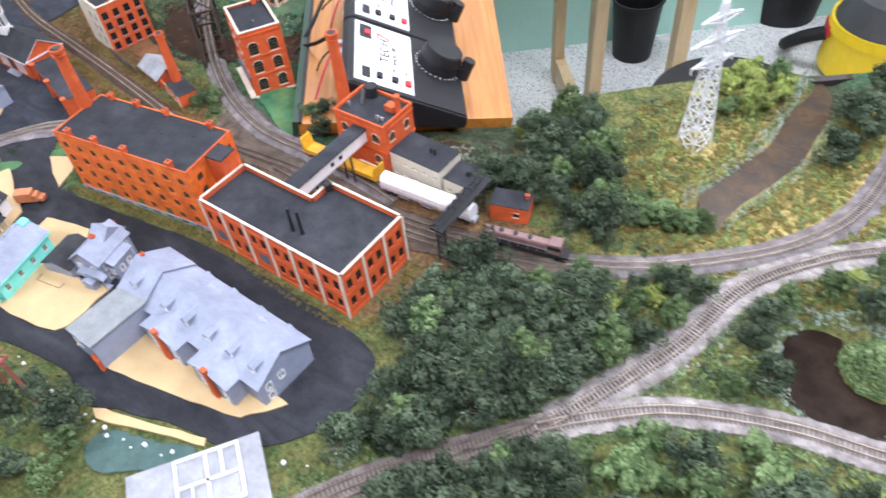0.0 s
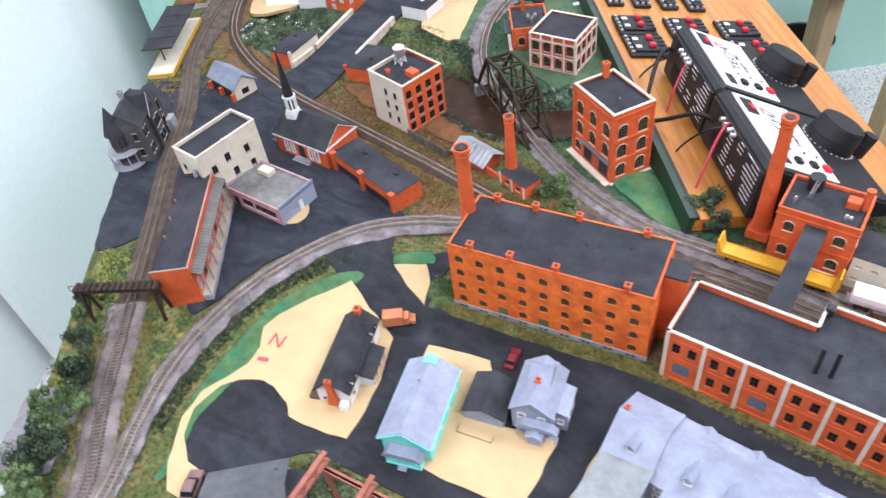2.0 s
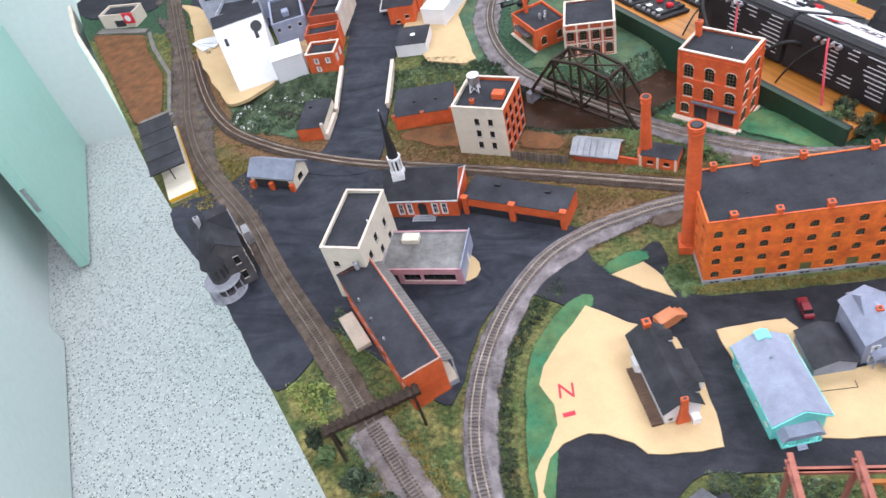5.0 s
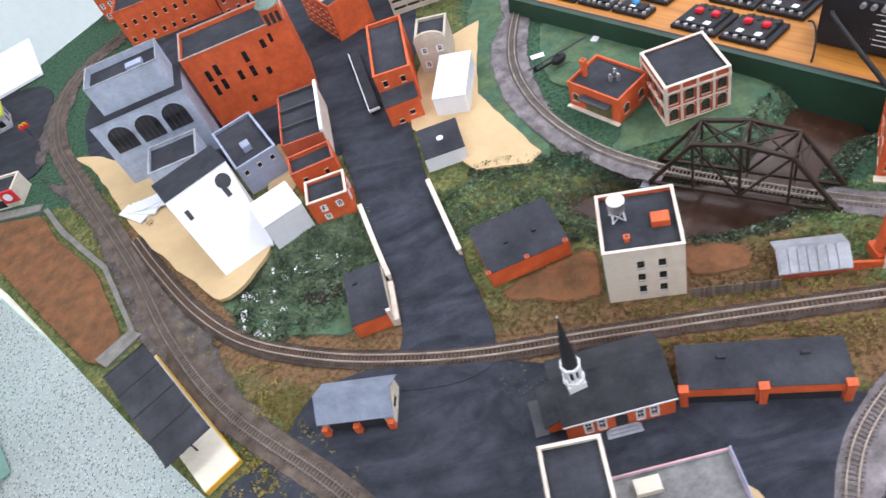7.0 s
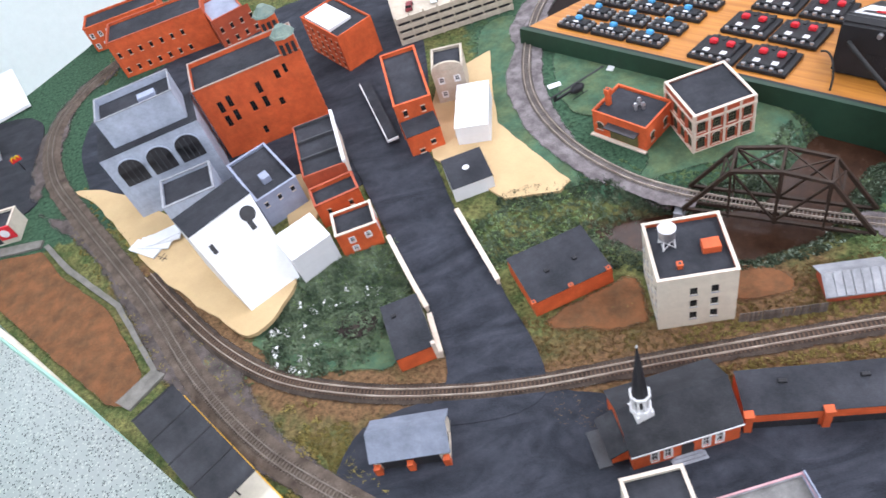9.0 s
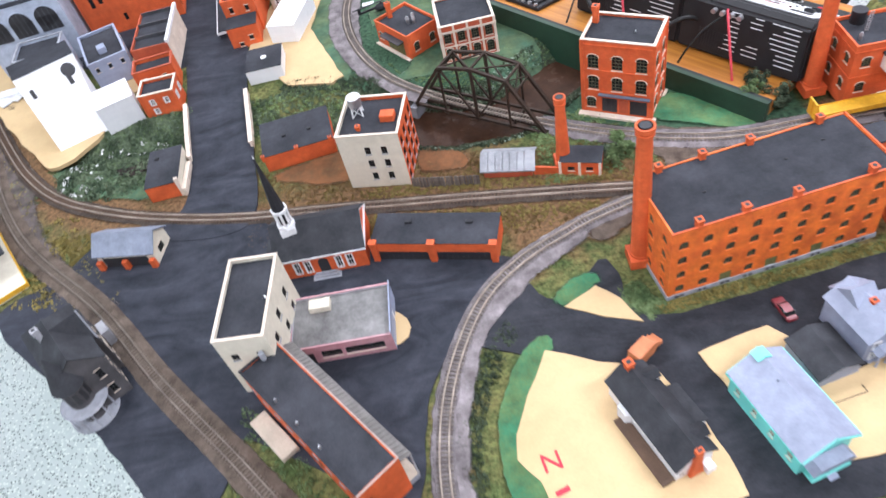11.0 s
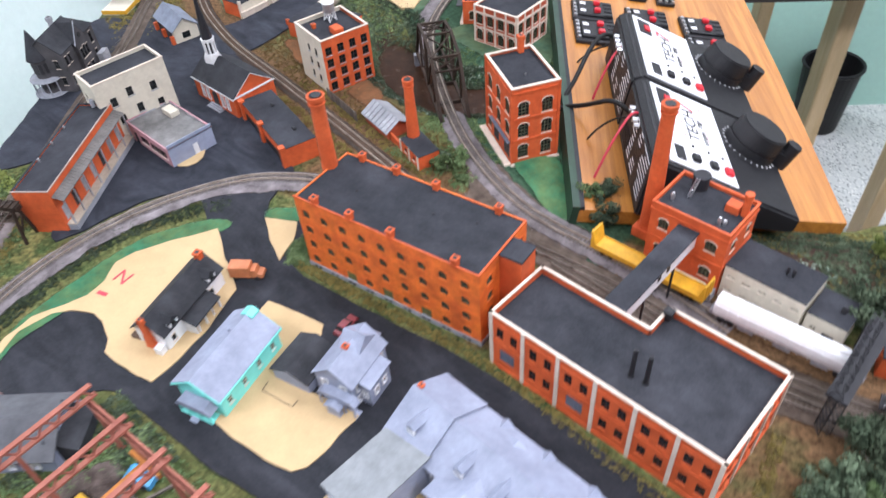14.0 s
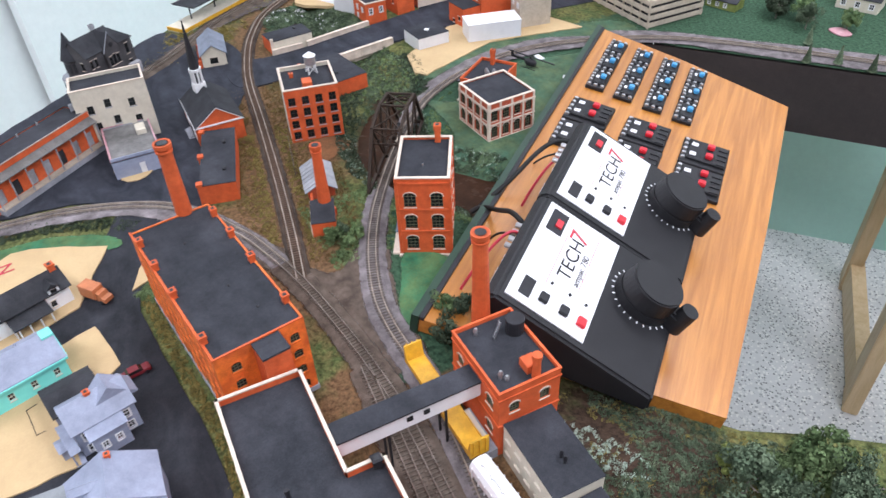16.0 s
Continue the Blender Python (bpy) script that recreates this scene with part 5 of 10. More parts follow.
# freight house
FW, FD = 0.046, 0.186
a = math.radians(39)
fr = block("freight_house", "long orange brick freight house with a tar roof and dock", (-0.963, 0.385), (-0.963 + FW * math.cos(a), 0.385 + FW * math.sin(a)), FD, 0.063, BRICK,
           sides={"w": grid(9, 1, FD, 0.06, 0.009, 0.012, 0.038, 0.02)}, kind="plain", coping=FADEDCOP, parapet=0.0008, cop_w=0.0008, cop_sides="se",
           doors=[("e", FD * (i + 0.28) / 7, FD * (i + 0.72) / 7, 0.012, 0.034, DARK if i % 3 == 1 else GREYPANEL) for i in range(7)] + [("w", FD * 0.52, FD * 0.64, 0.006, 0.030, DARK)])
bm = bmesh.new()
for i in range(74):
    y = 0.002 + i * 0.0025
    box(bm, FW + 0.0005, y, 0.0105, FW + 0.0130, y + 0.0019, 0.012)
part("dock_planks", bm, TAN, fr, "grey planked loading dock")
bm = bmesh.new()
box(bm, FW + 0.0005, 0.002, 0, FW + 0.0122, FD - 0.002, 0.0104)
part("dock", bm, STONE, fr)
bm = bmesh.new()
extrude_xz(bm, [(FW + 0.0003, 0.0535), (FW + 0.0130, 0.0480), (FW + 0.0130, 0.0492), (FW + 0.0003, 0.0548)], 0.001, FD - 0.001)
part("dock_canopy", bm, DOCKROOF, fr, "grey corrugated canopy over the dock")
for i in range(34):
    bm = bmesh.new()
    y = 0.004 + i * 0.0054
    bar(bm, (FW + 0.0005, y, 0.0550), (FW + 0.0130, y, 0.0496), 0.0005)
    part("canopy_rib", bm, DOCKROOF, fr)
for i in range(8):
    bm = bmesh.new()
    y = min(max(FD * i / 7, 0.002), FD - 0.004)
    box(bm, FW + 0.0108, y, 0.012, FW + 0.0124, y + 0.0016, 0.0486)
    part("canopy_post", bm, GREYPANEL, fr)
bm = bmesh.new()
box(bm, -0.0008, 0.0016, 0.0632, 0.0022, FD + 0.0008, 0.0640)
box(bm, 0.0023, FD - 0.0022, 0.0632, FW - 0.0004, FD + 0.0008, 0.0640)
part("roof_edge", bm, ROOF, fr, "black felt roof edge")
for y in (0.06, 0.095, 0.13):
    vent(fr, 0.006, y, 0.06, 0.007, 0.0018)
bm = bmesh.new()
box(bm, 0.004, -0.025, 0, 0.0235, 0.035, 0.007)
bmesh.ops.bevel(bm, geom=bm.edges[:], offset=0.0008, segments=1, affect="EDGES")
solo("loading_ramp", bm, TAN, "dull tan concrete loading ramp beside the track", "ramp", pose(-1.07, 0.475, 0.002, 0, 0, 39))

cream = block("corner_block", "tall cream plastered building with a dark tar roof", (-1.097, 0.546), (-1.045, 0.543), 0.104, 0.095, CREAM,
              sides={"e": [(0.016, 0.025, 0.056, 0.069), (0.041, 0.050, 0.062, 0.075), (0.074, 0.083, 0.056, 0.069), (0.019, 0.028, 0.028, 0.041), (0.047, 0.056, 0.034, 0.047), (0.077, 0.086, 0.028, 0.041)], "s": grid(2, 2, 0.052, 0.09, 0.008, 0.010, 0.034, 0.027), "w": grid(4, 3, 0.104, 0.09, 0.008, 0.010, 0.012, 0.025)}, kind="plain", coping=COPING, parapet=0.004)
vent(cream, 0.046, 0.05, 0.09, 0.005, 0.0015, WHITE)
bm = bmesh.new()
cone(bm, 0.042, -0.004, 0.064, 0.074, 0.003, 0.003, 12)
part("roof_tank", bm, STONE, cream)

diner = block("roadside_diner", "low pink-fronted diner with a grey metal roof", (-1.043, 0.567), (-0.935, 0.567), 0.068, 0.030, PINK, roof=DINERROOF, sides={"s": [(0.03, 0.052, 0.010, 0.021), (0.056, 0.098, 0.010, 0.021)]}, kind="shop", coping=PINK, parapet=0.002, cop_w=0.0012, walls={"e": GREYBLUE, "n": GREYPANEL, "w": GREYPANEL}, doors=[("e", 0.035, 0.043, 0.002, 0.02, WHITE), ("s", 0.012, 0.022, 0.002, 0.02, DARK)])
roofbox(diner, 0.020, 0.046, 0.043, 0.060, 0.028, 0.036, CREAM, "air_conditioner")
bm = bmesh.new()
box(bm, 0.1074, 0.0, 0.03, 0.1086, 0.068, 0.036)
part("side_parapet", bm, GREYBLUE, diner)

church = gable("church", "red brick church with a dark slate roof and white trim", (-1.066, 0.692), (-0.962, 0.692), 0.07, 0.034, 0.06, BRICK, SLATE, along="x", holes={"s": [(0.018, 0.0245, 0.008, 0.026), (0.031, 0.0375, 0.008, 0.026), (0.068, 0.0745, 0.008, 0.026), (0.081, 0.0875, 0.008, 0.026)]}, category="church")
bm = bmesh.new()
box(bm, -0.002, -0.0026, 0.0315, 0.106, -0.0006, 0.034)
for s in (-1, 1):
    bar(bm, (0.1055, 0.035 + s * 0.037, 0.0325), (0.1055, 0.035, 0.0595), 0.0008)
box(bm, 0.1035, 0, 0.0325, 0.1062, 0.07, 0.0345)
part("cornice", bm, WSASH, church, "white cornice board")
bm = bmesh.new()
box(bm, 0.047, -0.0012, 0.002, 0.059, 0.001, 0.022)
cone(bm, 0, 0, -0.0012, 0.001, 0.006, 0.006, 16, Matrix.Translation((0.053, 0, 0.022)) @ pose(0, 0, 0, 90))
part("door", bm, DARK, church)
bm = bmesh.new()
for i in range(3):
    box(bm, 0.040 - i * 0.002, -0.004 - i * 0.003, 0, 0.066 + i * 0.002, -0.0013, 0.0066 - i * 0.002)
part("steps", bm, STONE, church)
bm = bmesh.new()
box(bm, -0.016, 0.012, 0, -0.0005, 0.050, 0.018)
part("side_porch", bm, BRICK, church)
bm = bmesh.new()
extrude_xz(bm, [(-0.019, 0.0175), (-0.0004, 0.0275), (-0.0004, 0.0295), (-0.019, 0.0190)], 0.009, 0.053)
part("porch_roof", bm, SLATE, church)
# low charcoal slab on the ground beyond the side porch
bm = bmesh.new()
box(bm, -0.030, 0.010, 0, -0.0165, 0.050, 0.0035)
part("low_dark_slab", bm, CHARCOAL, church)
tower = thing("church_steeple", -1.045, 0.722, 8, "black pointed steeple on a white belfry", "steeple", z=0.0)
bm = bmesh.new()
box(bm, -0.0088, -0.0088, 0.045, 0.0088, 0.0088, 0.0610)
part("tower_base", bm, WSASH, tower)
for k in range(8):
    c, s = math.cos(k * math.pi / 4), math.sin(k * math.pi / 4)
    bm = bmesh.new()
    cone(bm, 0.0076 * c, 0.0076 * s, 0.0645, 0.086, 0.0015, 0.0015, 6)
    part("belfry_column", bm, WSASH, tower)
for z0, z1, r0, r1 in ((0.0611, 0.0660, 0.0108, 0.0104), (0.085, 0.089, 0.0096, 0.0100)):
    bm = bmesh.new()
    cone(bm, 0, 0, z0, z1, r0, r1, 8)
    part("belfry_ring", bm, WSASH, tower)
bm = bmesh.new()
cone(bm, 0, 0, 0.066, 0.085, 0.0055, 0.0055, 8)
part("bell_chamber", bm, DARK, tower)
bm = bmesh.new()
cone(bm, 0, 0, 0.089, 0.1645, 0.0078, 0.0006, 8)
part("spire", bm, BLACK, tower)
bm = bmesh.new()
cone(bm, 0, 0, 0.1640, 0.1680, 0.0009, 0.0002, 8)
part("spire_tip", bm, WSASH, tower, "white spire tip")

# black panels built as doors stand in for shade in the open fronts
arcade = block("storefront_arcade", "low orange brick store row with open dark fronts", (-0.955, 0.6985), (-0.813, 0.663), 0.047, 0.030, BRICK, coping=None, parapet=0.0006, doors=[("s", 0.006, 0.066, 0.001, 0.016, DARK), ("s", 0.076, 0.138, 0.001, 0.016, DARK)])
for x in (0.0, 0.069, 0.140):
    bm = bmesh.new()
    box(bm, x - 0.0005, -0.0035, 0, x + 0.0065, 0.0025, 0.033)
    box(bm, x - 0.0015, -0.0045, 0.030, x + 0.0075, 0.0035, 0.0335)
    part("pier", bm, BRICK, arcade)
bm = bmesh.new()
box(bm, 0.0705, 0.002, 0.0293, 0.0723, 0.045, 0.0302)
part("roof_seam", bm, BLACK, arcade)
for x in (0.036, 0.108):
    roofbox(arcade, x, 0.03, x + 0.008, 0.034, 0.0305, 0.0335, BLACK)

hotel = block("hotel", "four-storey cream and brick hotel with a rooftop water tank", (-0.983, 0.832), (-0.905, 0.817), 0.079, 0.085, CREAM,
              sides={"s": grid(2, 3, 0.08, 0.083, 0.0075, 0.0115, 0.013, 0.021, 0.036, 0.057), "w": grid(4, 3, 0.079, 0.083, 0.007, 0.0115, 0.013, 0.021), "e": grid(4, 4, 0.079, 0.083, 0.0105, 0.0128, 0.005, 0.0185)}, kind="plain", coping=COPING, parapet=0.005, walls={"e": BRICK, "n": BRICK}, cop_w=0.0028)
roofbox(hotel, 0.052, 0.03, 0.070, 0.044, 0.077, 0.089, BRICK, "roof_house")
stack(hotel, 0.026, 0.018, 0.079, 0.005, 0.008)
tank = thing("water_tank", -0.954, 0.877, 0, "white rooftop water tank on pale braced legs", "water tank", z=0.080)
tank.scale = (1.3, 1.3, 1.3)
for x in (-0.005, 0.005):
    for y in (-0.005, 0.005):
        for nm, q, r in (("leg", (x * 0.8, y * 0.8, 0.011), 0.0008), ("brace", (-x * 0.8, y * 0.8, 0.010), 0.0004), ("brace", (x * 0.8, -y * 0.8, 0.010), 0.0004)):
            bm = bmesh.new()
            bar(bm, (x, y, 0), q, r)
            part(nm, bm, WSASH, tank)
bm = bmesh.new()
cone(bm, 0, 0, 0.011, 0.021, 0.0065, 0.0065, 18)
part("drum", bm, METAL, tank)
bm = bmesh.new()
cone(bm, 0, 0, 0.021, 0.0255, 0.0072, 0.0005, 18)
part("cap", bm, WHITE, tank)

st = block("brick_store", "low orange brick store with a dark tar roof", (-1.101, 0.896), (-1.004, 0.911), 0.076, 0.026, BRICK, parapet=0.0006, coping=None)
for x in (0.0, 0.047, 0.094):
    stack(st, x, 0.001, 0.024, 0.0042, 0.005)
for x in (0.03, 0.066):
    roofbox(st, x, 0.032, x + 0.005, 0.037, 0.025, 0.029, BLACK)
hut = block("brick_hut", "small orange brick hut with a cream end wall", (-1.267, 0.88), (-1.2267, 0.8835), 0.07, 0.022, BRICK, parapet=0.0006, walls={"e": CREAM})
hut.scale = (1.140, 1.140, 1.140)
roofbox(hut, 0.008, 0.05, 0.013, 0.054, 0.021, 0.025, BLACK)
bm = bmesh.new()
box(bm, 0.0375, -0.001, 0, 0.0415, 0.003, 0.027)
part("gate_pier", bm, COPING, hut)

gas = gable("filling_station", "small filling station with a blue-grey gabled roof", (-1.311, 0.771), (-1.2432, 0.76), 0.037, 0.022, 0.036, CREAM, GASROOF, along="x", over=0.003, holes={"e": [(0.012, 0.024, 0.006, 0.016)]}, kind="black", category="building")
gas.scale = (1.140, 1.140, 1.140)
bm = bmesh.new()
box(bm, 0.006, -0.0006, 0.001, 0.060, 0.001, 0.016)
part("garage_door", bm, DARK, gas)
for x in (-0.001, 0.030, 0.063):
    bm = bmesh.new()
    box(bm, x, -0.006, 0, x + 0.006, -0.0007, 0.0135)
    part("brick_pier", bm, BRICK, gas)

# platform with its canopy
pf = thing("station_platform", -1.445, 0.738, 125, "cream platform with a yellow edge and black canopy", "platform")
bm = bmesh.new()
box(bm, 0, -0.042, 0, 0.212, 0.004, 0.009)
part("slab", bm, CREAM, pf)
bm = bmesh.new()
box(bm, -0.001, -0.0435, 0.003, 0.212, -0.0421, 0.0095)
box(bm, -0.0015, -0.042, 0.003, -0.0001, 0.004, 0.0095)
part("edge_strip", bm, YELLOW, pf, "yellow painted platform edge")
for i in range(4):
    bm = bmesh.new()
    extrude_xz(bm, [(0.036 + i * 0.043, 0.038), (0.036 + i * 0.043 + 0.0425, 0.038), (0.036 + i * 0.043 + 0.0425, 0.0402), (0.036 + i * 0.043, 0.0402)], -0.043, 0.015)
    part("roof_panel", bm, SLATE, pf)
for i in range(5):
    bm = bmesh.new()
    box(bm, 0.0345 + i * 0.043, -0.044, 0.0402, 0.0365 + i * 0.043, 0.016, 0.0408)
    part("roof_batten", bm, BLACK, pf)
for x in (0.05, 0.12, 0.19):
    bm = bmesh.new()
    box(bm, x - 0.001, -0.016, 0.009, x + 0.001, -0.014, 0.038)
    part("post", bm, BLACK, pf)

# mansion
MW, MD, ME, MR = 0.0528, 0.074, 0.066, 0.089
mn = gable("victorian_mansion", "charcoal-roofed grey Victorian mansion with a pointed round turret", (-1.272, 0.545), (-1.230, 0.577), MD, ME, MR, MANSION, SLATE, along="y", holes={"e": [(0.006, 0.011, 0.044, 0.058), (0.016, 0.021, 0.044, 0.058), (0.006, 0.011, 0.012, 0.026), (0.016, 0.021, 0.012, 0.026)], "s": grid(2, 2, MW, 0.05, 0.007, 0.013, 0.014, 0.028)}, kind="black")
bm = bmesh.new()
for k, (L, m) in faces_of(MW, 0.026).items():
    if k != "s":
        hs = [(0.010, 0.0165, 0.040, 0.058), (0.010, 0.0165, 0.012, 0.028)] if k == "e" else []
        mm = Matrix.Translation((0, MD, 0)) @ m
        wall_face(bm, L, ME, hs, mm)
        put_windows(mn, hs, mm, "black")
part("rear_wing", bm, MANSION, mn)
bm = bmesh.new()
o = 0.003
tip, base = [(MW / 2, MD - 0.002, MR + 0.002)], [(-o, MD - 0.004, ME - 0.001), (-o, 0.1 + o, ME - 0.001), (MW + o, 0.1 + o, ME - 0.001), (MW + o, MD - 0.004, ME - 0.001)]
vs = [bm.verts.new(p) for p in tip + base]
for f in ((0, 2, 1), (0, 3, 2), (0, 4, 3), (1, 2, 3, 4), (0, 1, 4)):
    bm.faces.new([vs[i] for i in f])
part("hip_roof", bm, SLATE, mn)
# east gable
bm = bmesh.new()
for k, (L, m) in faces_of(0.012, 0.032).items():
    hs = [(0.005, 0.011, 0.036, 0.052), (0.013, 0.019, 0.036, 0.054), (0.021, 0.027, 0.036, 0.052), (0.006, 0.013, 0.010, 0.024), (0.019, 0.026, 0.010, 0.024)] if k == "e" else []
    mm = Matrix.Translation((MW - 0.006, 0.036, 0)) @ m
    wall_face(bm, L, 0.062, hs, mm)
    put_windows(mn, hs, mm, "black")
    if k == "e":
        bm.faces.new([bm.verts.new(mm @ Vector(p)) for p in ((0, 0, 0.062), (L, 0, 0.062), (L / 2, 0, 0.088))])
part("gable_bay", bm, MANSION, mn)
turn = Matrix(((0, 1, 0, 0), (1, 0, 0, 0), (0, 0, 1, 0), (0, 0, 0, 1)))
bm = bmesh.new()
extrude_xz(bm, [(0.034, 0.0600), (0.052, 0.0885), (0.070, 0.0600), (0.070, 0.0622), (0.052, 0.0910), (0.034, 0.0622)], MW / 2, MW + 0.005)
bmesh.ops.transform(bm, matrix=turn, verts=bm.verts)
part("gable_roof", bm, SLATE, mn)
bm = bmesh.new()
extrude_xz(bm, [(0.0335, 0.0605), (0.052, 0.0912), (0.052, 0.0935), (0.0325, 0.0612)], MW + 0.005, MW + 0.0064)
bmesh.ops.transform(bm, matrix=turn, verts=bm.verts)
part("bargeboard", bm, STONE, mn, "pale carved bargeboard")
bm = bmesh.new()
cone(bm, MW + 0.0062, 0.052, 0.070, 0.0715, 0.004, 0.004, 16)
bmesh.ops.transform(bm, matrix=Matrix.Translation((MW + 0.0062, 0.052, 0.071)) @ pose(0, 0, 0, 0, 90, 0) @ Matrix.Translation((-MW - 0.0062, -0.052, -0.0707)), verts=bm.verts)
part("round_window", bm, DARK, mn)
# turret, porch
TX, TY = 0.010, 0.006
bm = bmesh.new()
cone(bm, TX, TY, 0, 0.058, 0.0135, 0.0135, 20)
part("turret", bm, MANSION, mn)
bm = bmesh.new()
cone(bm, TX, TY, 0.058, 0.103, 0.0175, 0.0006, 20)
part("turret_roof", bm, SLATE, mn)
for k in range(6):
    for z in (0.010, 0.036):
        bm = bmesh.new()
        box(bm, 0.0132, -0.0024, z, 0.0140, 0.0024, z + 0.016, Matrix.Translation((TX, TY, 0)) @ pose(0, 0, 0, 0, 0, -130 + k * 32))
        part("turret_window", bm, DARK, mn)
bm = bmesh.new()
cone(bm, TX, TY, 0, 0.003, 0.027, 0.027, 24)
cone(bm, TX, TY, 0.026, 0.0285, 0.026, 0.024, 24)
part("porch_ring", bm, STONE, mn, "pale stone porch ring")
for k in range(7):
    bm = bmesh.new()
    t = math.radians(-160 + k * 32)
    cone(bm, TX + 0.024 * math.cos(t), TY + 0.024 * math.sin(t), 0.003, 0.026, 0.0011, 0.0009, 8)
    part("porch_post", bm, STONE, mn)
bm = bmesh.new()
box(bm, MW + 0.0066, 0.074, 0, MW + 0.016, 0.094, 0.026)
part("side_porch", bm, GREYPANEL, mn)
stack(mn, 0.016, 0.060, 0.072, 0.006, 0.024, GREYPANEL)

# brick buildings by the control board
two = block("brick_office", "two-storey brick office with white arched window surrounds", (-0.838, 1.067), (-0.756, 1.071), 0.080, 0.061, REDBRICK,
            sides={k: grid(4, 2, L, 0.06, 0.011, 0.018, 0.006, 0.027) for k, L in (("s", 0.082), ("e", 0.08), ("w", 0.08), ("n", 0.082))}, kind="arch", coping=COPING, parapet=0.002, cop_w=0.003)
bm = bmesh.new()
for z in (0.0005, 0.0265, 0.050):
    box(bm, -0.0013, -0.0013, z, 0.0835, 0.0813, z + (0.003 if z > 0.04 else 0.0018))
part("stone_band", bm, COPING, two, "cream stone band")
for k, (L, m) in faces_of(0.0821, 0.080).items():
    for i in range(0, 5, 4 if k == "w" else 1):
        bm = bmesh.new()
        x = min(max(L * i / 4, 0.0014), L - 0.0014)
        box(bm, x - 0.0016, -0.0011, 0, x + 0.0016, 0.0003, 0.0610, m)
        part("pilaster", bm, COPING, two)
one = block("brick_workshop", "small single-storey orange brick workshop with roof vents", (-0.937, 1.163), (-0.889, 1.096), 0.062, 0.040, BRICK, sides={"e": grid(2, 1, 0.062, 0.04, 0.010, 0.014, 0.010, 0.02), "w": grid(2, 1, 0.062, 0.04, 0.010, 0.014, 0.010, 0.02), "s": [(0.006, 0.016, 0.012, 0.024)]}, kind="arch", coping=BRICK, parapet=0.003, cop_w=0.0018, doors=[("s", 0.026, 0.070, 0.002, 0.026, OLIVE)])
for x, y in ((0.048, 0.030), (0.056, 0.036), (0.046, 0.042)):
    vent(one, x, y, 0.037, 0.011, 0.0034)
bm = bmesh.new()
extrude_xz(bm, [(0.024, 0.0275), (0.072, 0.0275), (0.072, 0.0290), (0.024, 0.0290)], -0.012, 0.0)
part("awning", bm, CHARCOAL, one, "dark flat awning over the doors")
stack(one, 0.010, 0.024, 0.037, 0.006, 0.026)
bm = bmesh.new()
box(bm, -0.002, -0.006, 0.001, 0.084, -0.0005, 0.003)
part("step", bm, COPING, one)
Wt = math.hypot(0.079, 0.045)
three = block("brick_loft", "three-storey orange brick loft building with arched windows", (-0.667, 0.896), (-0.588, 0.851), 0.062, 0.110, BRICK,
              sides={"s": grid(3, 2, Wt, 0.1, 0.0138, 0.0198, 0.0385, 0.0315) + [(0.006, 0.018, 0.010, 0.025)], "e": grid(2, 3, 0.062, 0.1, 0.0142, 0.0195, 0.0085, 0.0310), "n": grid(3, 3, Wt, 0.1, 0.012, 0.017, 0.010, 0.0305), "w": grid(2, 3, 0.062, 0.1, 0.0142, 0.0195, 0.0085, 0.0310)}, kind="arch", coping=COPING, parapet=0.003, cop_w=0.003, doors=[("s", 0.026, 0.046, 0.004, 0.026, DARK), ("s", 0.048, 0.060, 0.004, 0.026, REDBRICK), ("s", 0.062, 0.084, 0.004, 0.026, DARK)])
bm = bmesh.new()
for z in (0.0345, 0.066, 0.1025):
    box(bm, -0.0011, -0.0011, z, Wt + 0.0011, 0.0631, z + 0.0022)
for x in (0.0, Wt - 0.0035):
    for y in (-0.0011, 0.0596):
        box(bm, x - (0.0011 if x == 0 else -0.0001), y, 0, x + (0.0035 if x == 0 else 0.0046), y + 0.0035, 0.110)
part("brick_course", bm, BRICK, three)
bm = bmesh.new()
extrude_xz(bm, [(0.022, 0.0315), (0.088, 0.0315), (0.088, 0.033), (0.022, 0.033)], -0.005, 0.0)
part("awning", bm, DOORB, three, "slate blue shop awning")
bm = bmesh.new()
box(bm, -0.003, -0.010, 0, Wt + 0.001, -0.0012, 0.0032)
box(bm, Wt + 0.0012, -0.002, 0, Wt + 0.005, 0.064, 0.0022)
part("sidewalk", bm, COPING, three, "cream sidewalk slab")
stack(three, 0.006, 0.045, 0.108, 0.007, 0.022)
vent(three, 0.06, 0.03, 0.107, 0.003, 0.0012)

# truss bridge
tb = thing("truss_bridge", -0.886, 1.004, math.degrees(math.atan2(0.878 - 1.004, -0.712 + 0.886)), "black steel through-truss railway bridge over the stream", "bridge")
X0, PAN, H, half, off = 0.010, 0.051, 0.080, 0.0195, 0.002
n, L = 4, 0.214


def member(name, p, q, r):
    bm = bmesh.new()
    bar(bm, p, q, r)
    part(name, bm, RUST, tb)


def node(i, s, up):
    return (X0 + PAN * i, off + s * half, (H if i == 2 else H * 0.9) if up else 0.001)


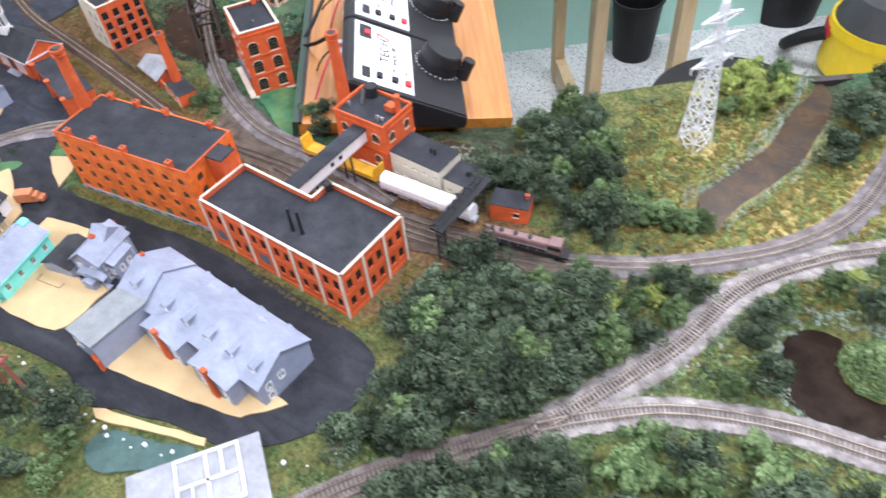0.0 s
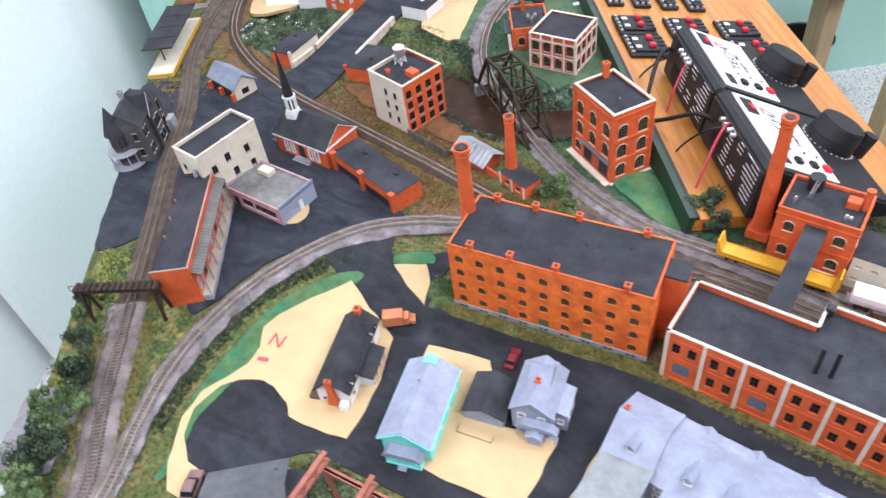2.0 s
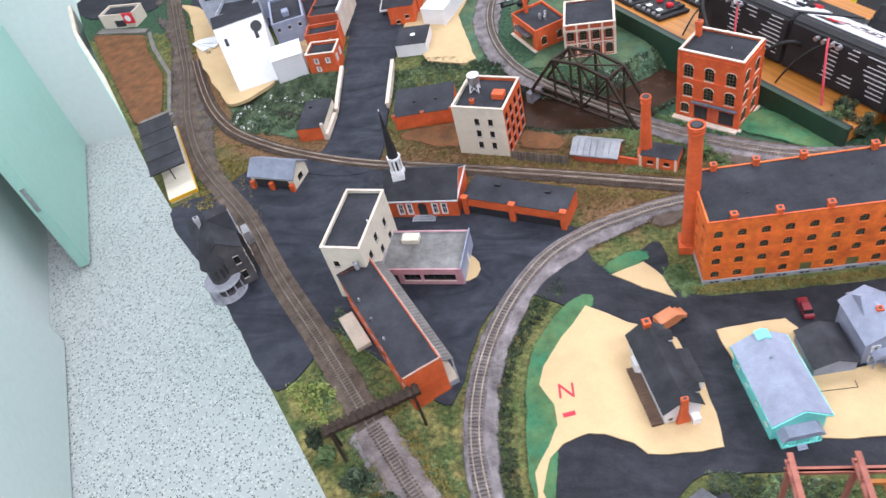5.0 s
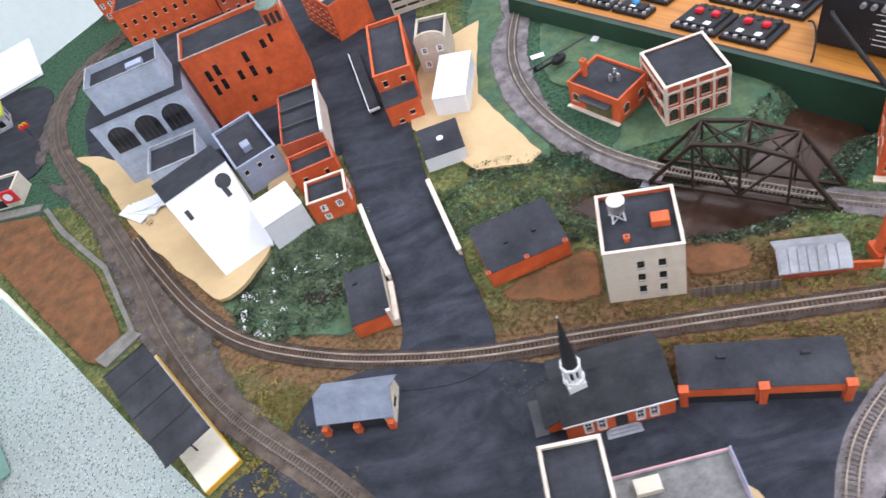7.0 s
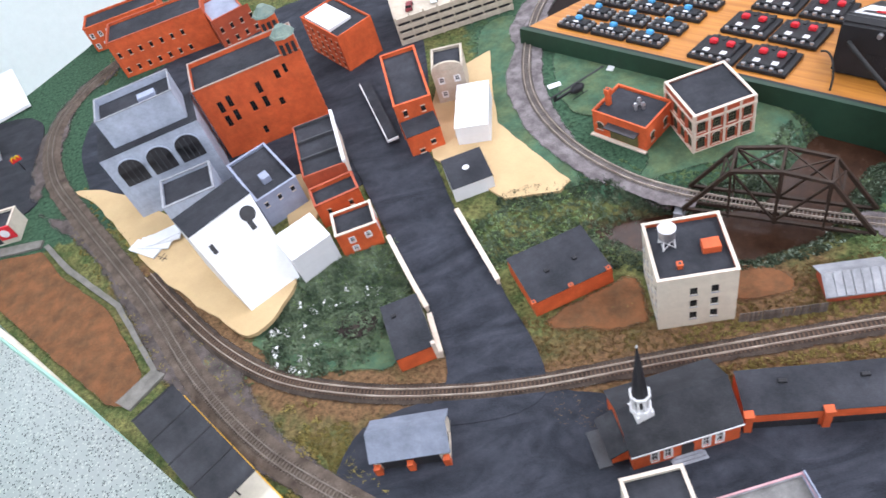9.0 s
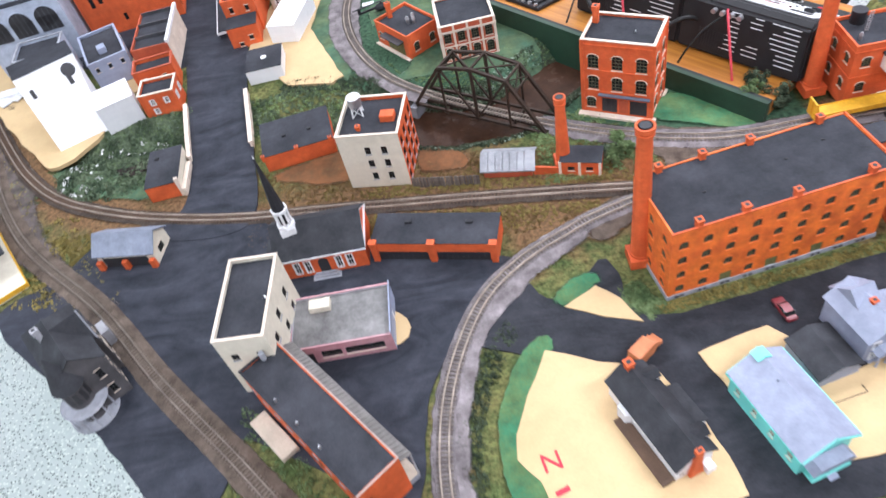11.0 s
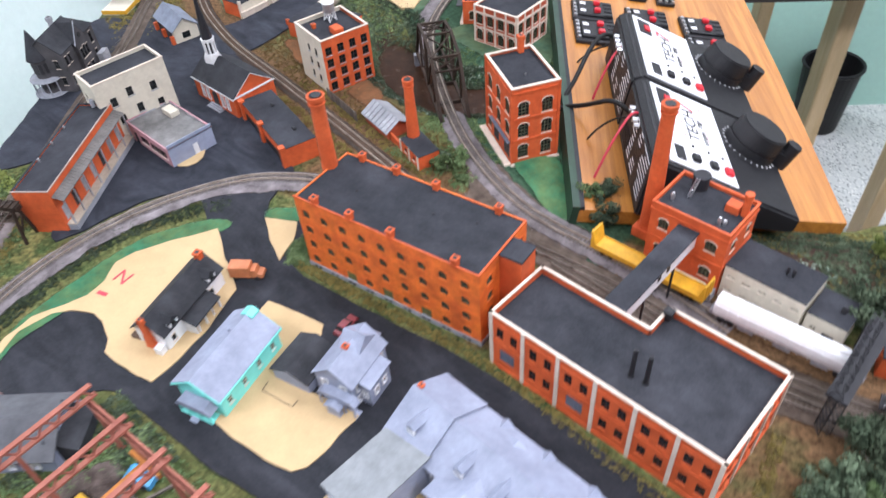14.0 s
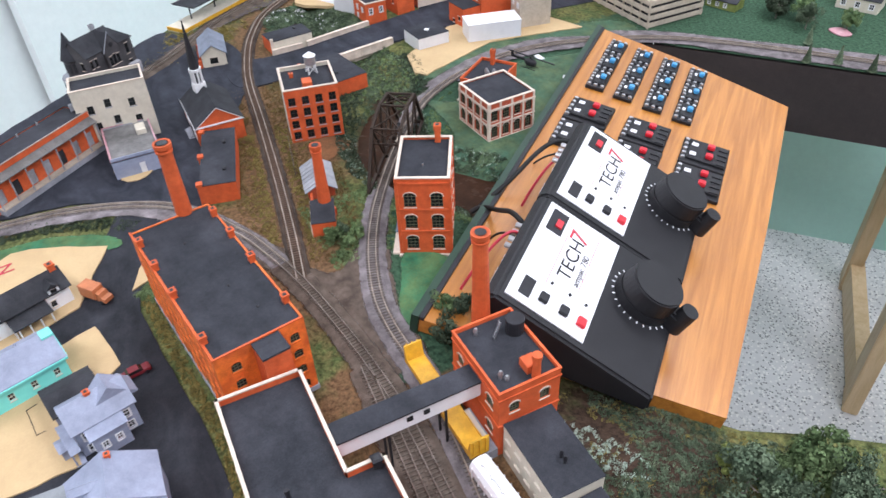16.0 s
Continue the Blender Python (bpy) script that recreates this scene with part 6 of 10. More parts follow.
for s in (-1, 1):
    member("bottom_chord", node(0, s, 0), node(4, s, 0), 0.0026)
    member("end_post", node(0, s, 0), node(1, s, 1), 0.0030)
    member("end_post", node(4, s, 0), node(3, s, 1), 0.0030)
    for i in (1, 2):
        member("top_chord", node(i, s, 1), node(i + 1, s, 1), 0.0028)
    for i in (1, 2, 3):
        member("upright", node(i, s, 0), node(i, s, 1), 0.0024 if i == 2 else 0.0017)
    member("diagonal", node(1, s, 1), node(2, s, 0), 0.0017)
    member("diagonal", node(3, s, 1), node(2, s, 0), 0.0017)
for i in (1, 2, 3):
    member("top_strut", node(i, -1, 1), node(i, 1, 1), 0.0020)
    if i < 3:
        member("top_brace", node(i, -1, 1), node(i + 1, 1, 1), 0.0012)
        member("top_brace", node(i, 1, 1), node(i + 1, -1, 1), 0.0012)
for i, k in ((0, 1), (4, 3)):
    a, b = Vector(node(i, -1, 0)), Vector(node(k, -1, 1))
    c, d = Vector(node(i, 1, 0)), Vector(node(k, 1, 1))
    member("portal_strut", a.lerp(b, 0.78), c.lerp(d, 0.78), 0.0016)
    member("portal_brace", a.lerp(b, 0.78), d, 0.0010)
    member("portal_brace", c.lerp(d, 0.78), b, 0.0010)
for i in range(n + 1):
    bm = bmesh.new()
    box(bm, X0 + PAN * i - 0.0012, off - half, -0.005, X0 + PAN * i + 0.0012, off + half, 0.0005)
    part("floor_beam", bm, RUST, tb)
for y in (-0.006, 0.006):
    bm = bmesh.new()
    box(bm, X0, y - 0.0012, -0.001, X0 + PAN * n, y + 0.0012, 0.0037)
    part("stringer", bm, RUST, tb)
for x in (X0 - 0.006, X0 + PAN * n + 0.003):
    bm = bmesh.new()
    box(bm, x - 0.005, off - 0.024, -0.036, x + 0.006, off + 0.024, -0.006)
    part("abutment", bm, STONE, tb)

shed = gable("tool_shed", "small shed with a patched silver metal roof", (-0.812, 0.803), (-0.753, 0.790), 0.036, 0.014, 0.025, REDBRICK, TINROOF, along="x", over=0.004, category="shed")
for k in range(7):
    bm = bmesh.new()
    x = -0.002 + k * 0.009
    extrude_xz(bm, [(-0.0045, 0.0135), (0.018, 0.0268), (0.018, 0.0276), (-0.0045, 0.0143)], x, x + 0.0075)
    bmesh.ops.transform(bm, matrix=Matrix(((0, 1, 0, 0), (1, 0, 0, 0), (0, 0, 1, random.uniform(0, 0.0006)), (0, 0, 0, 1))), verts=bm.verts)
    part("tin_sheet", bm, TINROOF, shed)
bl = block("brick_forge", "tiny orange brick forge with cream corner posts", (-0.720, 0.783), (-0.672, 0.768), 0.03, 0.021, BRICK, sides={"s": [(0.010, 0.018, 0.008, 0.014), (0.032, 0.040, 0.008, 0.014)]}, kind="shop", parapet=0.001)
bm = bmesh.new()
for x in (0.0, 0.0235, 0.0478):
    box(bm, x - 0.001, -0.0012, 0, x + 0.0022, 0.002, 0.0215)
part("corner_post", bm, COPING, bl)
bm = bmesh.new()
box(bm, -0.032, 0.0, 0, -0.001, 0.003, 0.012)
part("yard_wall", bm, BRICK, bl)
tall_chimney(-0.712, 0.800, 0.105, 0.0088, 0.0055, "orange brick forge chimney with a square base")
fence = thing("board_fence", -0.904, 0.811, -12, "weathered brown board fence round the dirt yard", "fence")
bm = bmesh.new()
box(bm, 0, -0.0004, 0, 0.0019, 0.0004, 0.0165)
PALE = finish("board", bm, TIE)
for i in range(40):
    share(PALE, "board", fence, pose(i * 0.0022, 0, 0, 0, random.uniform(-3, 3), 0))

# houses
dh = gable("dark_duplex", "white duplex house with a dark roof and brick chimneys", (-0.6993, 0.3819), (-0.6647, 0.3951), 0.098, 0.027, 0.042, WHITE, SLATE, along="y", over=0.003, holes={"s": [(0.004, 0.009, 0.006, 0.012), (0.028, 0.033, 0.006, 0.012)], "e": grid(4, 1, 0.088, 0.03, 0.006, 0.008, 0.008, 0.01)}, kind="black")
bm = bmesh.new()
extrude_xz(bm, [(0.0115, 0.004), (0.0255, 0.004), (0.022, 0.026), (0.022, 0.047), (0.015, 0.047), (0.015, 0.026)], -0.005, -0.0005)
part("chimney", bm, BRICK, dh, "broad orange brick end chimney")
bm = bmesh.new()
box(bm, 0.0165, -0.004, 0.0465, 0.0205, -0.0015, 0.0475)
part("flue", bm, DARK, dh)
for y in (0.016, 0.082):
    bm = bmesh.new()
    box(bm, 0.0265, y - 0.006, 0.022, 0.0390, y + 0.006, 0.0335)
    d = part("dormer", bm, WHITE, dh, "white boxed dormer window")
    bm = bmesh.new()
    extrude_xz(bm, [(y - 0.0075, 0.0334), (y + 0.0075, 0.0334), (y, 0.0395)], 0.020, 0.0405)
    bmesh.ops.transform(bm, matrix=Matrix(((0, 1, 0, 0), (1, 0, 0, 0), (0, 0, 1, 0), (0, 0, 0, 1))), verts=bm.verts)
    part("dormer_roof", bm, SLATE, d)
    f, s, p = window_mesh("black", 0.007, 0.008)
    w2 = share(f, "window", d, pose(0.0389, y - 0.0035, 0.0238, 0, 0, 90) @ pose(0, -0.0012, 0))
    share(p, "pane", w2, pose(0, -0.0006, 0))
stack(dh, 0.0185, 0.094, 0.04, 0.007, 0.010)
bm = bmesh.new()
extrude_xz(bm, [(0.0375, 0.022), (0.0545, 0.016), (0.0545, 0.0172), (0.0375, 0.0232)], 0.026, 0.070)
part("porch_roof", bm, SLATE, dh)
bm = bmesh.new()
for y in (0.031, 0.043, 0.055, 0.067):
    box(bm, 0.0520, y - 0.0007, 0, 0.0535, y + 0.0007, 0.0163)
box(bm, 0.0375, 0.027, 0, 0.0545, 0.069, 0.003)
box(bm, 0.0375, 0.027, 0.003, 0.0525, 0.0282, 0.0160)
part("porch", bm, WSASH, dh)
bm = bmesh.new()
box(bm, -0.0125, 0.000, 0, -0.0005, 0.072, 0.006)
deck = part("side_deck", bm, DECKBROWN, dh, "dark brown planked side deck")
for i in range(18):
    bm = bmesh.new()
    box(bm, -0.0130, 0.0005 + i * 0.004, 0.0060, -0.0005, 0.0040 + i * 0.004, 0.0067)
    part("plank", bm, DECKBROWN, deck)
bm = bmesh.new()
prism(bm, [(-0.0006, 0.062), (-0.006, 0.065), (-0.006, 0.076), (-0.0006, 0.079)], 0, 0.020)
part("bay", bm, WHITE, dh, "small white side bay")
bm = bmesh.new()
box(bm, 0.026, -0.009, 0, 0.0345, -0.0006, 0.012)
part("entry", bm, WHITE, dh, "white boxed entry")

tl = gable("aqua_house", "bright aqua plastic house with a grey roof", (-0.602, 0.372), (-0.553, 0.387), 0.090, 0.032, 0.048, TEAL, PRIMER, along="y", over=0.003, holes={"e": grid(4, 1, 0.09, 0.03, 0.006, 0.009, 0.012, 0.01), "w": grid(4, 1, 0.09, 0.03, 0.006, 0.009, 0.012, 0.01)}, kind="cream")
bm = bmesh.new()
box(bm, 0.006, -0.012, 0, 0.044, -0.0006, 0.004)
for x in (0.007, 0.019, 0.031, 0.0425):
    box(bm, x - 0.0007, -0.0115, 0.004, x + 0.0007, -0.0101, 0.016)
for i in range(12):
    x = 0.0075 + i * 0.003
    box(bm, x - 0.0004, -0.0115, 0.004, x + 0.0004, -0.0108, 0.009)
part("porch", bm, TEAL, tl)
bm = bmesh.new()
extrude_xz(bm, [(0.004, 0.016), (0.046, 0.016), (0.040, 0.0235), (0.010, 0.0235)], -0.013, -0.0006)
part("porch_roof", bm, PRIMER, tl)
bm = bmesh.new()
for i in range(3):
    box(bm, 0.020, -0.015 - i * 0.002, 0, 0.029, -0.0122, 0.0036 - i * 0.0012)
part("steps", bm, PRIMER, tl)
bm = bmesh.new()
extrude_xz(bm, [(0.0185, 0.0478), (0.0325, 0.0455), (0.0325, 0.0480), (0.0256, 0.0512)], 0.082, 0.0935)
part("cross_gable", bm, TEAL, tl)
for x in (-0.0036, 0.0540):
    bm = bmesh.new()
    box(bm, x, -0.0030, 0.0286, x + 0.0014, 0.0930, 0.0308)
    part("eave_board", bm, TEAL, tl)
for y in (-0.0036, 0.0931):
    for x0, z0, x1, z1 in ((-0.0025, 0.0302, 0.0256, 0.0478), (0.0256, 0.0478, 0.0537, 0.0302)):
        bm = bmesh.new()
        bar(bm, (x0, y, z0), (x1, y, z1), 0.0010)
        part("barge_board", bm, TEAL, tl)
vent(tl, 0.0215, 0.06, 0.0475, 0.003, 0.0016, PRIMER)

gr = gable("garage", "small grey garage with a dark roof", (-0.554, 0.445), (-0.513, 0.455), 0.046, 0.018, 0.027, PRIMER, SLATE, along="y", over=0.002, category="garage")
bm = bmesh.new()
bar(bm, (-0.002, -0.018, 0.0036), (0.036, -0.020, 0.0036), 0.0004)
bar(bm, (-0.002, -0.018, 0.0036), (-0.003, -0.008, 0.0036), 0.0004)
bar(bm, (0.036, -0.020, 0.0036), (0.0365, -0.012, 0.0036), 0.0004)
part("pencil_line", bm, BLACK, gr)

vh = gable("grey_victorian", "unpainted silver-grey Victorian house with bay windows", (-0.507, 0.463), (-0.467, 0.473), 0.056, 0.036, 0.052, PRIMER, PRIMER, along="y", over=0.0025, holes={"e": grid(3, 2, 0.056, 0.036, 0.006, 0.009, 0.005, 0.016), "s": grid(2, 2, 0.041, 0.036, 0.006, 0.009, 0.005, 0.016)}, kind="white")
bm = bmesh.new()
extrude_xz(bm, [(0.006, 0.020), (0.049, 0.020), (0.044, 0.025), (0.027, 0.027), (0.011, 0.025)], -0.010, -0.0006)
part("porch_roof", bm, PRIMER, vh)
bm = bmesh.new()
for k, (L, m) in faces_of(0.013, 0.032).items():
    hs = [(0.007, 0.012, 0.012, 0.020), (0.020, 0.025, 0.012, 0.020)] if k == "e" else [(0.004, 0.009, 0.012, 0.020)] if k == "s" else []
    mm = Matrix.Translation((0.0405, 0.010, 0)) @ m
    wall_face(bm, L, 0.030, hs, mm)
    put_windows(vh, hs, mm, "white")
part("side_wing", bm, PRIMER, vh)
bm = bmesh.new()
extrude_xz(bm, [(0.036, 0.0355), (0.0555, 0.0290), (0.0555, 0.0304), (0.036, 0.0372)], 0.008, 0.044)
part("side_wing_roof", bm, PRIMER, vh)
bm = bmesh.new()
prism(bm, [(0.020, -0.0155), (0.034, -0.0155), (0.034, -0.0102), (0.020, -0.0102)], 0, 0.016)
part("entry", bm, PRIMER, vh)
bm = bmesh.new()
extrude_xz(bm, [(0.018, 0.0162), (0.036, 0.0162), (0.027, 0.0215)], -0.0172, -0.0098)
part("entry_roof", bm, PRIMER, vh)
bm = bmesh.new()
for x in (0.008, 0.018, 0.036, 0.0465):
    box(bm, x - 0.0007, -0.0095, 0, x + 0.0007, -0.0081, 0.0201)
box(bm, 0.006, -0.0098, 0, 0.048, -0.0006, 0.003)
part("porch", bm, PRIMER, vh)
bm = bmesh.new()
extrude_xz(bm, [(-0.003, 0.036), (0.044, 0.036), (0.0205, 0.058)], 0.030, 0.054)
bmesh.ops.transform(bm, matrix=Matrix.Translation((0.0205, 0.042, 0)) @ pose(0, 0, 0, 0, 0, 90) @ Matrix.Translation((-0.0205, -0.042, 0)), verts=bm.verts)
part("cross_gable", bm, PRIMER, vh)
stack(vh, 0.0205, 0.026, 0.048, 0.005, 0.008)

# grey terrace
row = gable("grey_terrace", "long unpainted pale grey terrace with dormers and brick chimneys", (-0.363, 0.462), (-0.177, 0.456), 0.072, 0.038, 0.060, GREYBLUE, PRIMER, along="x", over=0.003, holes={"s": [(0.089, 0.095, 0.008, 0.016), (0.100, 0.106, 0.008, 0.016), (0.089, 0.095, 0.024, 0.032), (0.100, 0.106, 0.024, 0.032), (0.006, 0.012, 0.024, 0.032), (0.006, 0.012, 0.008, 0.016)], "e": [(0.008, 0.015, 0.022, 0.031), (0.026, 0.033, 0.022, 0.031), (0.008, 0.015, 0.006, 0.015)]}, kind="white")


def wing(x0, x1, y0, eave, ridge, holes):
    """A gabled wing of the terrace, its end towards the road."""
    bm = bmesh.new()
    for k, (L, m) in faces_of(x1 - x0, 0.062 - y0).items():
        mm = Matrix.Translation((x0, y0, 0)) @ m
        wall_face(bm, L, eave, holes if k == "s" else [], mm)
        if k == "s":
            bm.faces.new([bm.verts.new(mm @ Vector(p)) for p in ((0, 0, eave), (L, 0, eave), (L / 2, 0, ridge))])
            put_windows(row, holes, mm, "white")
    part("wing", bm, GREYBLUE, row)
    bm = bmesh.new()
    c, o = (x0 + x1) / 2, 0.0025
    r = (ridge - eave) / (c - x0) * o
    extrude_xz(bm, [(x0 - o, eave - r + 0.0004), (c, ridge + 0.0004), (x1 + o, eave - r + 0.0004), (x1 + o, eave - r + 0.0018), (c, ridge + 0.0018), (x0 - o, eave - r + 0.0018)], y0 - o, 0.062)
    part("wing_roof", bm, PRIMER, row)


win4 = [(0.009, 0.0155, 0.008, 0.016), (0.009, 0.0155, 0.024, 0.032), (0.0455, 0.052, 0.008, 0.016), (0.0455, 0.052, 0.024, 0.032)]
wing(0.017, 0.075, -0.017, 0.037, 0.048, win4)
wing(0.101, 0.159, -0.019, 0.037, 0.048, win4)
bm = bmesh.new()
for k, (L, m) in faces_of(0.046, 0.070).items():
    mm = Matrix.Translation((-0.046, -0.070, 0)) @ m
    hs = [(0.004, 0.014, 0.018, 0.028)] if k == "s" else []
    wall_face(bm, L, 0.041, hs, mm)
    put_windows(row, hs, mm, "white")
part("side_wing", bm, GREYBLUE, row)
bm = bmesh.new()
extrude_xz(bm, [(-0.0475, 0.0412), (0.002, 0.0440), (0.002, 0.0455), (-0.0475, 0.0427)], -0.0715, 0.006)
part("side_wing_roof", bm, LEANTO, row, "dull grey lean-to roof")
bm = bmesh.new()
for k, (L, m) in faces_of(0.046, 0.072).items():
    wall_face(bm, L, 0.040, [], Matrix.Translation((-0.046, 0.0005, 0)) @ m)
part("end_house", bm, GREYBLUE, row)
bm = bmesh.new()
extrude_xz(bm, [(-0.003, 0.0395), (0.036, 0.0625), (0.075, 0.0395), (0.075, 0.0412), (0.036, 0.0645), (-0.003, 0.0412)], -0.049, 0.0005)
bmesh.ops.transform(bm, matrix=Matrix(((0, 1, 0, 0), (1, 0, 0, 0), (0, 0, 1, 0), (0, 0, 0, 1))), verts=bm.verts)
part("end_house_roof", bm, PRIMER, row)
stack(row, -0.043, 0.040, 0.058, 0.004, 0.008)
for x, y in ((0.050, -0.0195), (0.1335, -0.0215)):
    bm = bmesh.new()
    extrude_xz(bm, [(x - 0.0055, 0), (x + 0.0045, 0), (x + 0.0028, 0.026), (x + 0.0028, 0.054), (x - 0.0028, 0.054), (x - 0.0030, 0.026)], y - 0.002, y + 0.0022)
    box(bm, x - 0.0036, y - 0.0026, 0.0525, x + 0.0036, y + 0.0028, 0.0545)
    part("end_chimney", bm, BRICK, row, "tall orange brick end chimney")
bm = bmesh.new()
extrude_xz(bm, [(-0.0035, 0.0), (0.001, 0.0), (0.001, 0.020), (-0.0035, 0.030)], -0.0745, -0.0705)
part("end_chimney", bm, BRICK, row)
for x in (-0.024, 0.030, 0.066, 0.102, 0.138, 0.172):
    bm = bmesh.new()
    z = 0.045 if x > -0.01 else 0.048
    box(bm, x - 0.0042, 0.009, z, x + 0.0042, 0.028, z + 0.0090)
    d = part("dormer", bm, PRIMER, row)
    bm = bmesh.new()
    extrude_xz(bm, [(x - 0.0050, z + 0.0086), (x + 0.0050, z + 0.0086), (x, z + 0.0132)], 0.0072, 0.036)
    part("dormer_roof", bm, PRIMER, d)
    f, s, p = window_mesh("white", 0.006, 0.0065)
    w2 = share(f, "window", d, pose(x - 0.003, 0.0084, z + 0.0016))
    share(s, "sill", w2, Matrix())
    share(p, "pane", w2, pose(0, -0.0009, 0))
for x in (0.025, 0.07, 0.115, 0.16):
    bm = bmesh.new()
    extrude_xz(bm, [(x - 0.006, 0.0395), (x + 0.006, 0.0395), (x, 0.0450)], 0.046, 0.0745)
    part("rear_gable", bm, PRIMER, row)

# vehicles
def wheels(ob, xs, half, r):
    for x in xs:
        for s in (-1, 1):
            bm = bmesh.new()
            cone(bm, 0, 0, -0.0008, 0.0008, r, r, 12, pose(x, s * half, r, 90))
            part("wheel", bm, BLACK, ob)


def car(x, y, rz, body, label, group="parked cars", z=0.002, name="parked_car"):
    ob = thing(name, x, y, rz, label, "car", group, z=z)
    bm = bmesh.new()
    extrude_xz(bm, [(-0.0145, 0.0018), (0.0145, 0.0018), (0.0147, 0.0045), (0.013, 0.0056), (-0.0135, 0.0056), (-0.0147, 0.0042)], -0.0056, 0.0056)
    bmesh.ops.bevel(bm, geom=bm.edges[:], offset=0.0007, segments=2, affect="EDGES")
    part("body", bm, body, ob)
    bm = bmesh.new()
    extrude_xz(bm, [(-0.010, 0.0055), (0.007, 0.0055), (0.0035, 0.0088), (-0.0075, 0.0088)], -0.0047, 0.0047)
    part("cabin_glass", bm, PANE, ob)
    bm = bmesh.new()
    box(bm, -0.0072, -0.0043, 0.0087, 0.0032, 0.0043, 0.0093)
    part("roof", bm, body, ob)
    wheels(ob, (-0.009, 0.009), 0.0054, 0.0022)
    return ob


car(-0.548, 0.532, 100, MAROON, "dark red sedan parked beside the grey house")
tk = thing("delivery_truck", -0.690, 0.511, 38, "faded orange toy delivery truck on the road", "truck", z=0.002)
bm = bmesh.new()
box(bm, -0.018, -0.0075, 0.004, 0.006, 0.0075, 0.019)
bmesh.ops.bevel(bm, geom=bm.edges[:], offset=0.0006, segments=1, affect="EDGES")
part("box", bm, mat("faded_orange_paint", (0.48, 0.15, 0.055), (0.55, 0.20, 0.09), 60, 800, 0.55, 0.1), tk)
bm = bmesh.new()
extrude_xz(bm, [(0.0065, 0.003), (0.0195, 0.003), (0.0195, 0.008), (0.014, 0.009), (0.012, 0.014), (0.0065, 0.014)], -0.006, 0.006)
part("cab", bm, bpy.data.materials["faded_orange_paint"], tk)
wheels(tk, (-0.012, 0.013), 0.0065, 0.0026)

# rolling stock
def bogie(ob, x):
    bm = bmesh.new()
    box(bm, x - 0.008, -0.006, 0.0035, x + 0.008, -0.0045, 0.0065)
    box(bm, x - 0.008, 0.0045, 0.0035, x + 0.008, 0.006, 0.0065)
    box(bm, x - 0.0015, -0.006, 0.005, x + 0.0015, 0.006, 0.008)
    b = part("bogie", bm, BLACK, ob)
    for dx in (-0.0052, 0.0052):
        for s in (-1, 1):
            bm = bmesh.new()
            cone(bm, 0, 0, -0.0006, 0.0006, 0.0027, 0.0027, 12, pose(x + dx, s * 0.0045, 0.0027, 90))
            part("wheel", bm, RUST, b)


hp = thing("covered_hopper", -0.204, 0.7845, 3.5, "white covered hopper wagon on the siding", "wagon", z=0.0058)
bm = bmesh.new()
prof = [(-0.0085, 0.012), (0.0085, 0.012), (0.010, 0.018), (0.0098, 0.025), (0.007, 0.030), (0, 0.0318), (-0.007, 0.030), (-0.0098, 0.025), (-0.010, 0.018)]
a = [bm.verts.new((-0.068, y, z)) for y, z in prof]
b = [bm.verts.new((0.068, y, z)) for y, z in prof]
bm.faces.new(a), bm.faces.new(b[::-1])
for i in range(len(prof)):
    j = (i + 1) % len(prof)
    bm.faces.new((a[i], b[i], b[j], a[j]))
part("body", bm, WHITE, hp)
bm = bmesh.new()
box(bm, -0.062, -0.0022, 0.0315, 0.062, 0.0022, 0.0328)
for i in range(9):
    box(bm, -0.06 + i * 0.015, -0.0035, 0.0312, -0.058 + i * 0.015, 0.0035, 0.0332)
part("roof_walk", bm, WHITE, hp)
bm = bmesh.new()
for i in range(14):
    x = -0.064 + i * 0.0098
    for s in (-1, 1):
        box(bm, x - 0.0004, s * 0.0099 - 0.0006, 0.0125, x + 0.0004, s * 0.0099 + 0.0006, 0.026)
part("side_ribs", bm, WHITE, hp)
bm = bmesh.new()
box(bm, -0.072, -0.0055, 0.0078, 0.072, 0.0055, 0.0122)
for x in (-0.035, 0.0, 0.035):
    box(bm, x - 0.008, -0.006, 0.004, x + 0.008, 0.006, 0.0078)
part("underframe", bm, STONE, hp)
for x in (-0.055, 0.055):
    bogie(hp, x)

yg = thing("bulkhead_flat_wagon", -0.352, 0.788, 1, "yellow bulkhead flat wagon under the walkway", "wagon", z=0.0058)
bm = bmesh.new()
box(bm, -0.066, -0.0095, 0.0085, 0.066, 0.0095, 0.0135)
box(bm, -0.066, -0.0095, 0.0135, 0.066, -0.0088, 0.0150)
box(bm, -0.066, 0.0088, 0.0135, 0.066, 0.0095, 0.0150)
part("deck", bm, YELLOW, yg)
for s in (-1, 1):
    bm = bmesh.new()
    extrude_xz(bm, [(s * 0.066, 0.013), (s * 0.060, 0.013), (s * 0.0645, 0.031), (s * 0.066, 0.031)], -0.0095, 0.0095)
    for k in (-0.006, 0, 0.006):
        box(bm, s * 0.0655, k - 0.0007, 0.013, s * 0.0675, k + 0.0007, 0.031)
    part("bulkhead", bm, YELLOW, yg)
for x in (-0.048, 0.048):
    bogie(yg, x)
fl = thing("loaded_gondola", -0.315, 0.803, 0, "grey gondola with white and rusty scrap aboard", "wagon", z=0.001)
bm = bmesh.new()
box(bm, -0.022, -0.007, 0.0, 0.03, 0.004, 0.012)
part("body", bm, STONE, fl)
bm = bmesh.new()
box(bm, -0.018, -0.005, 0.012, 0.02, 0.001, 0.016)
part("load", bm, CREAM, fl)

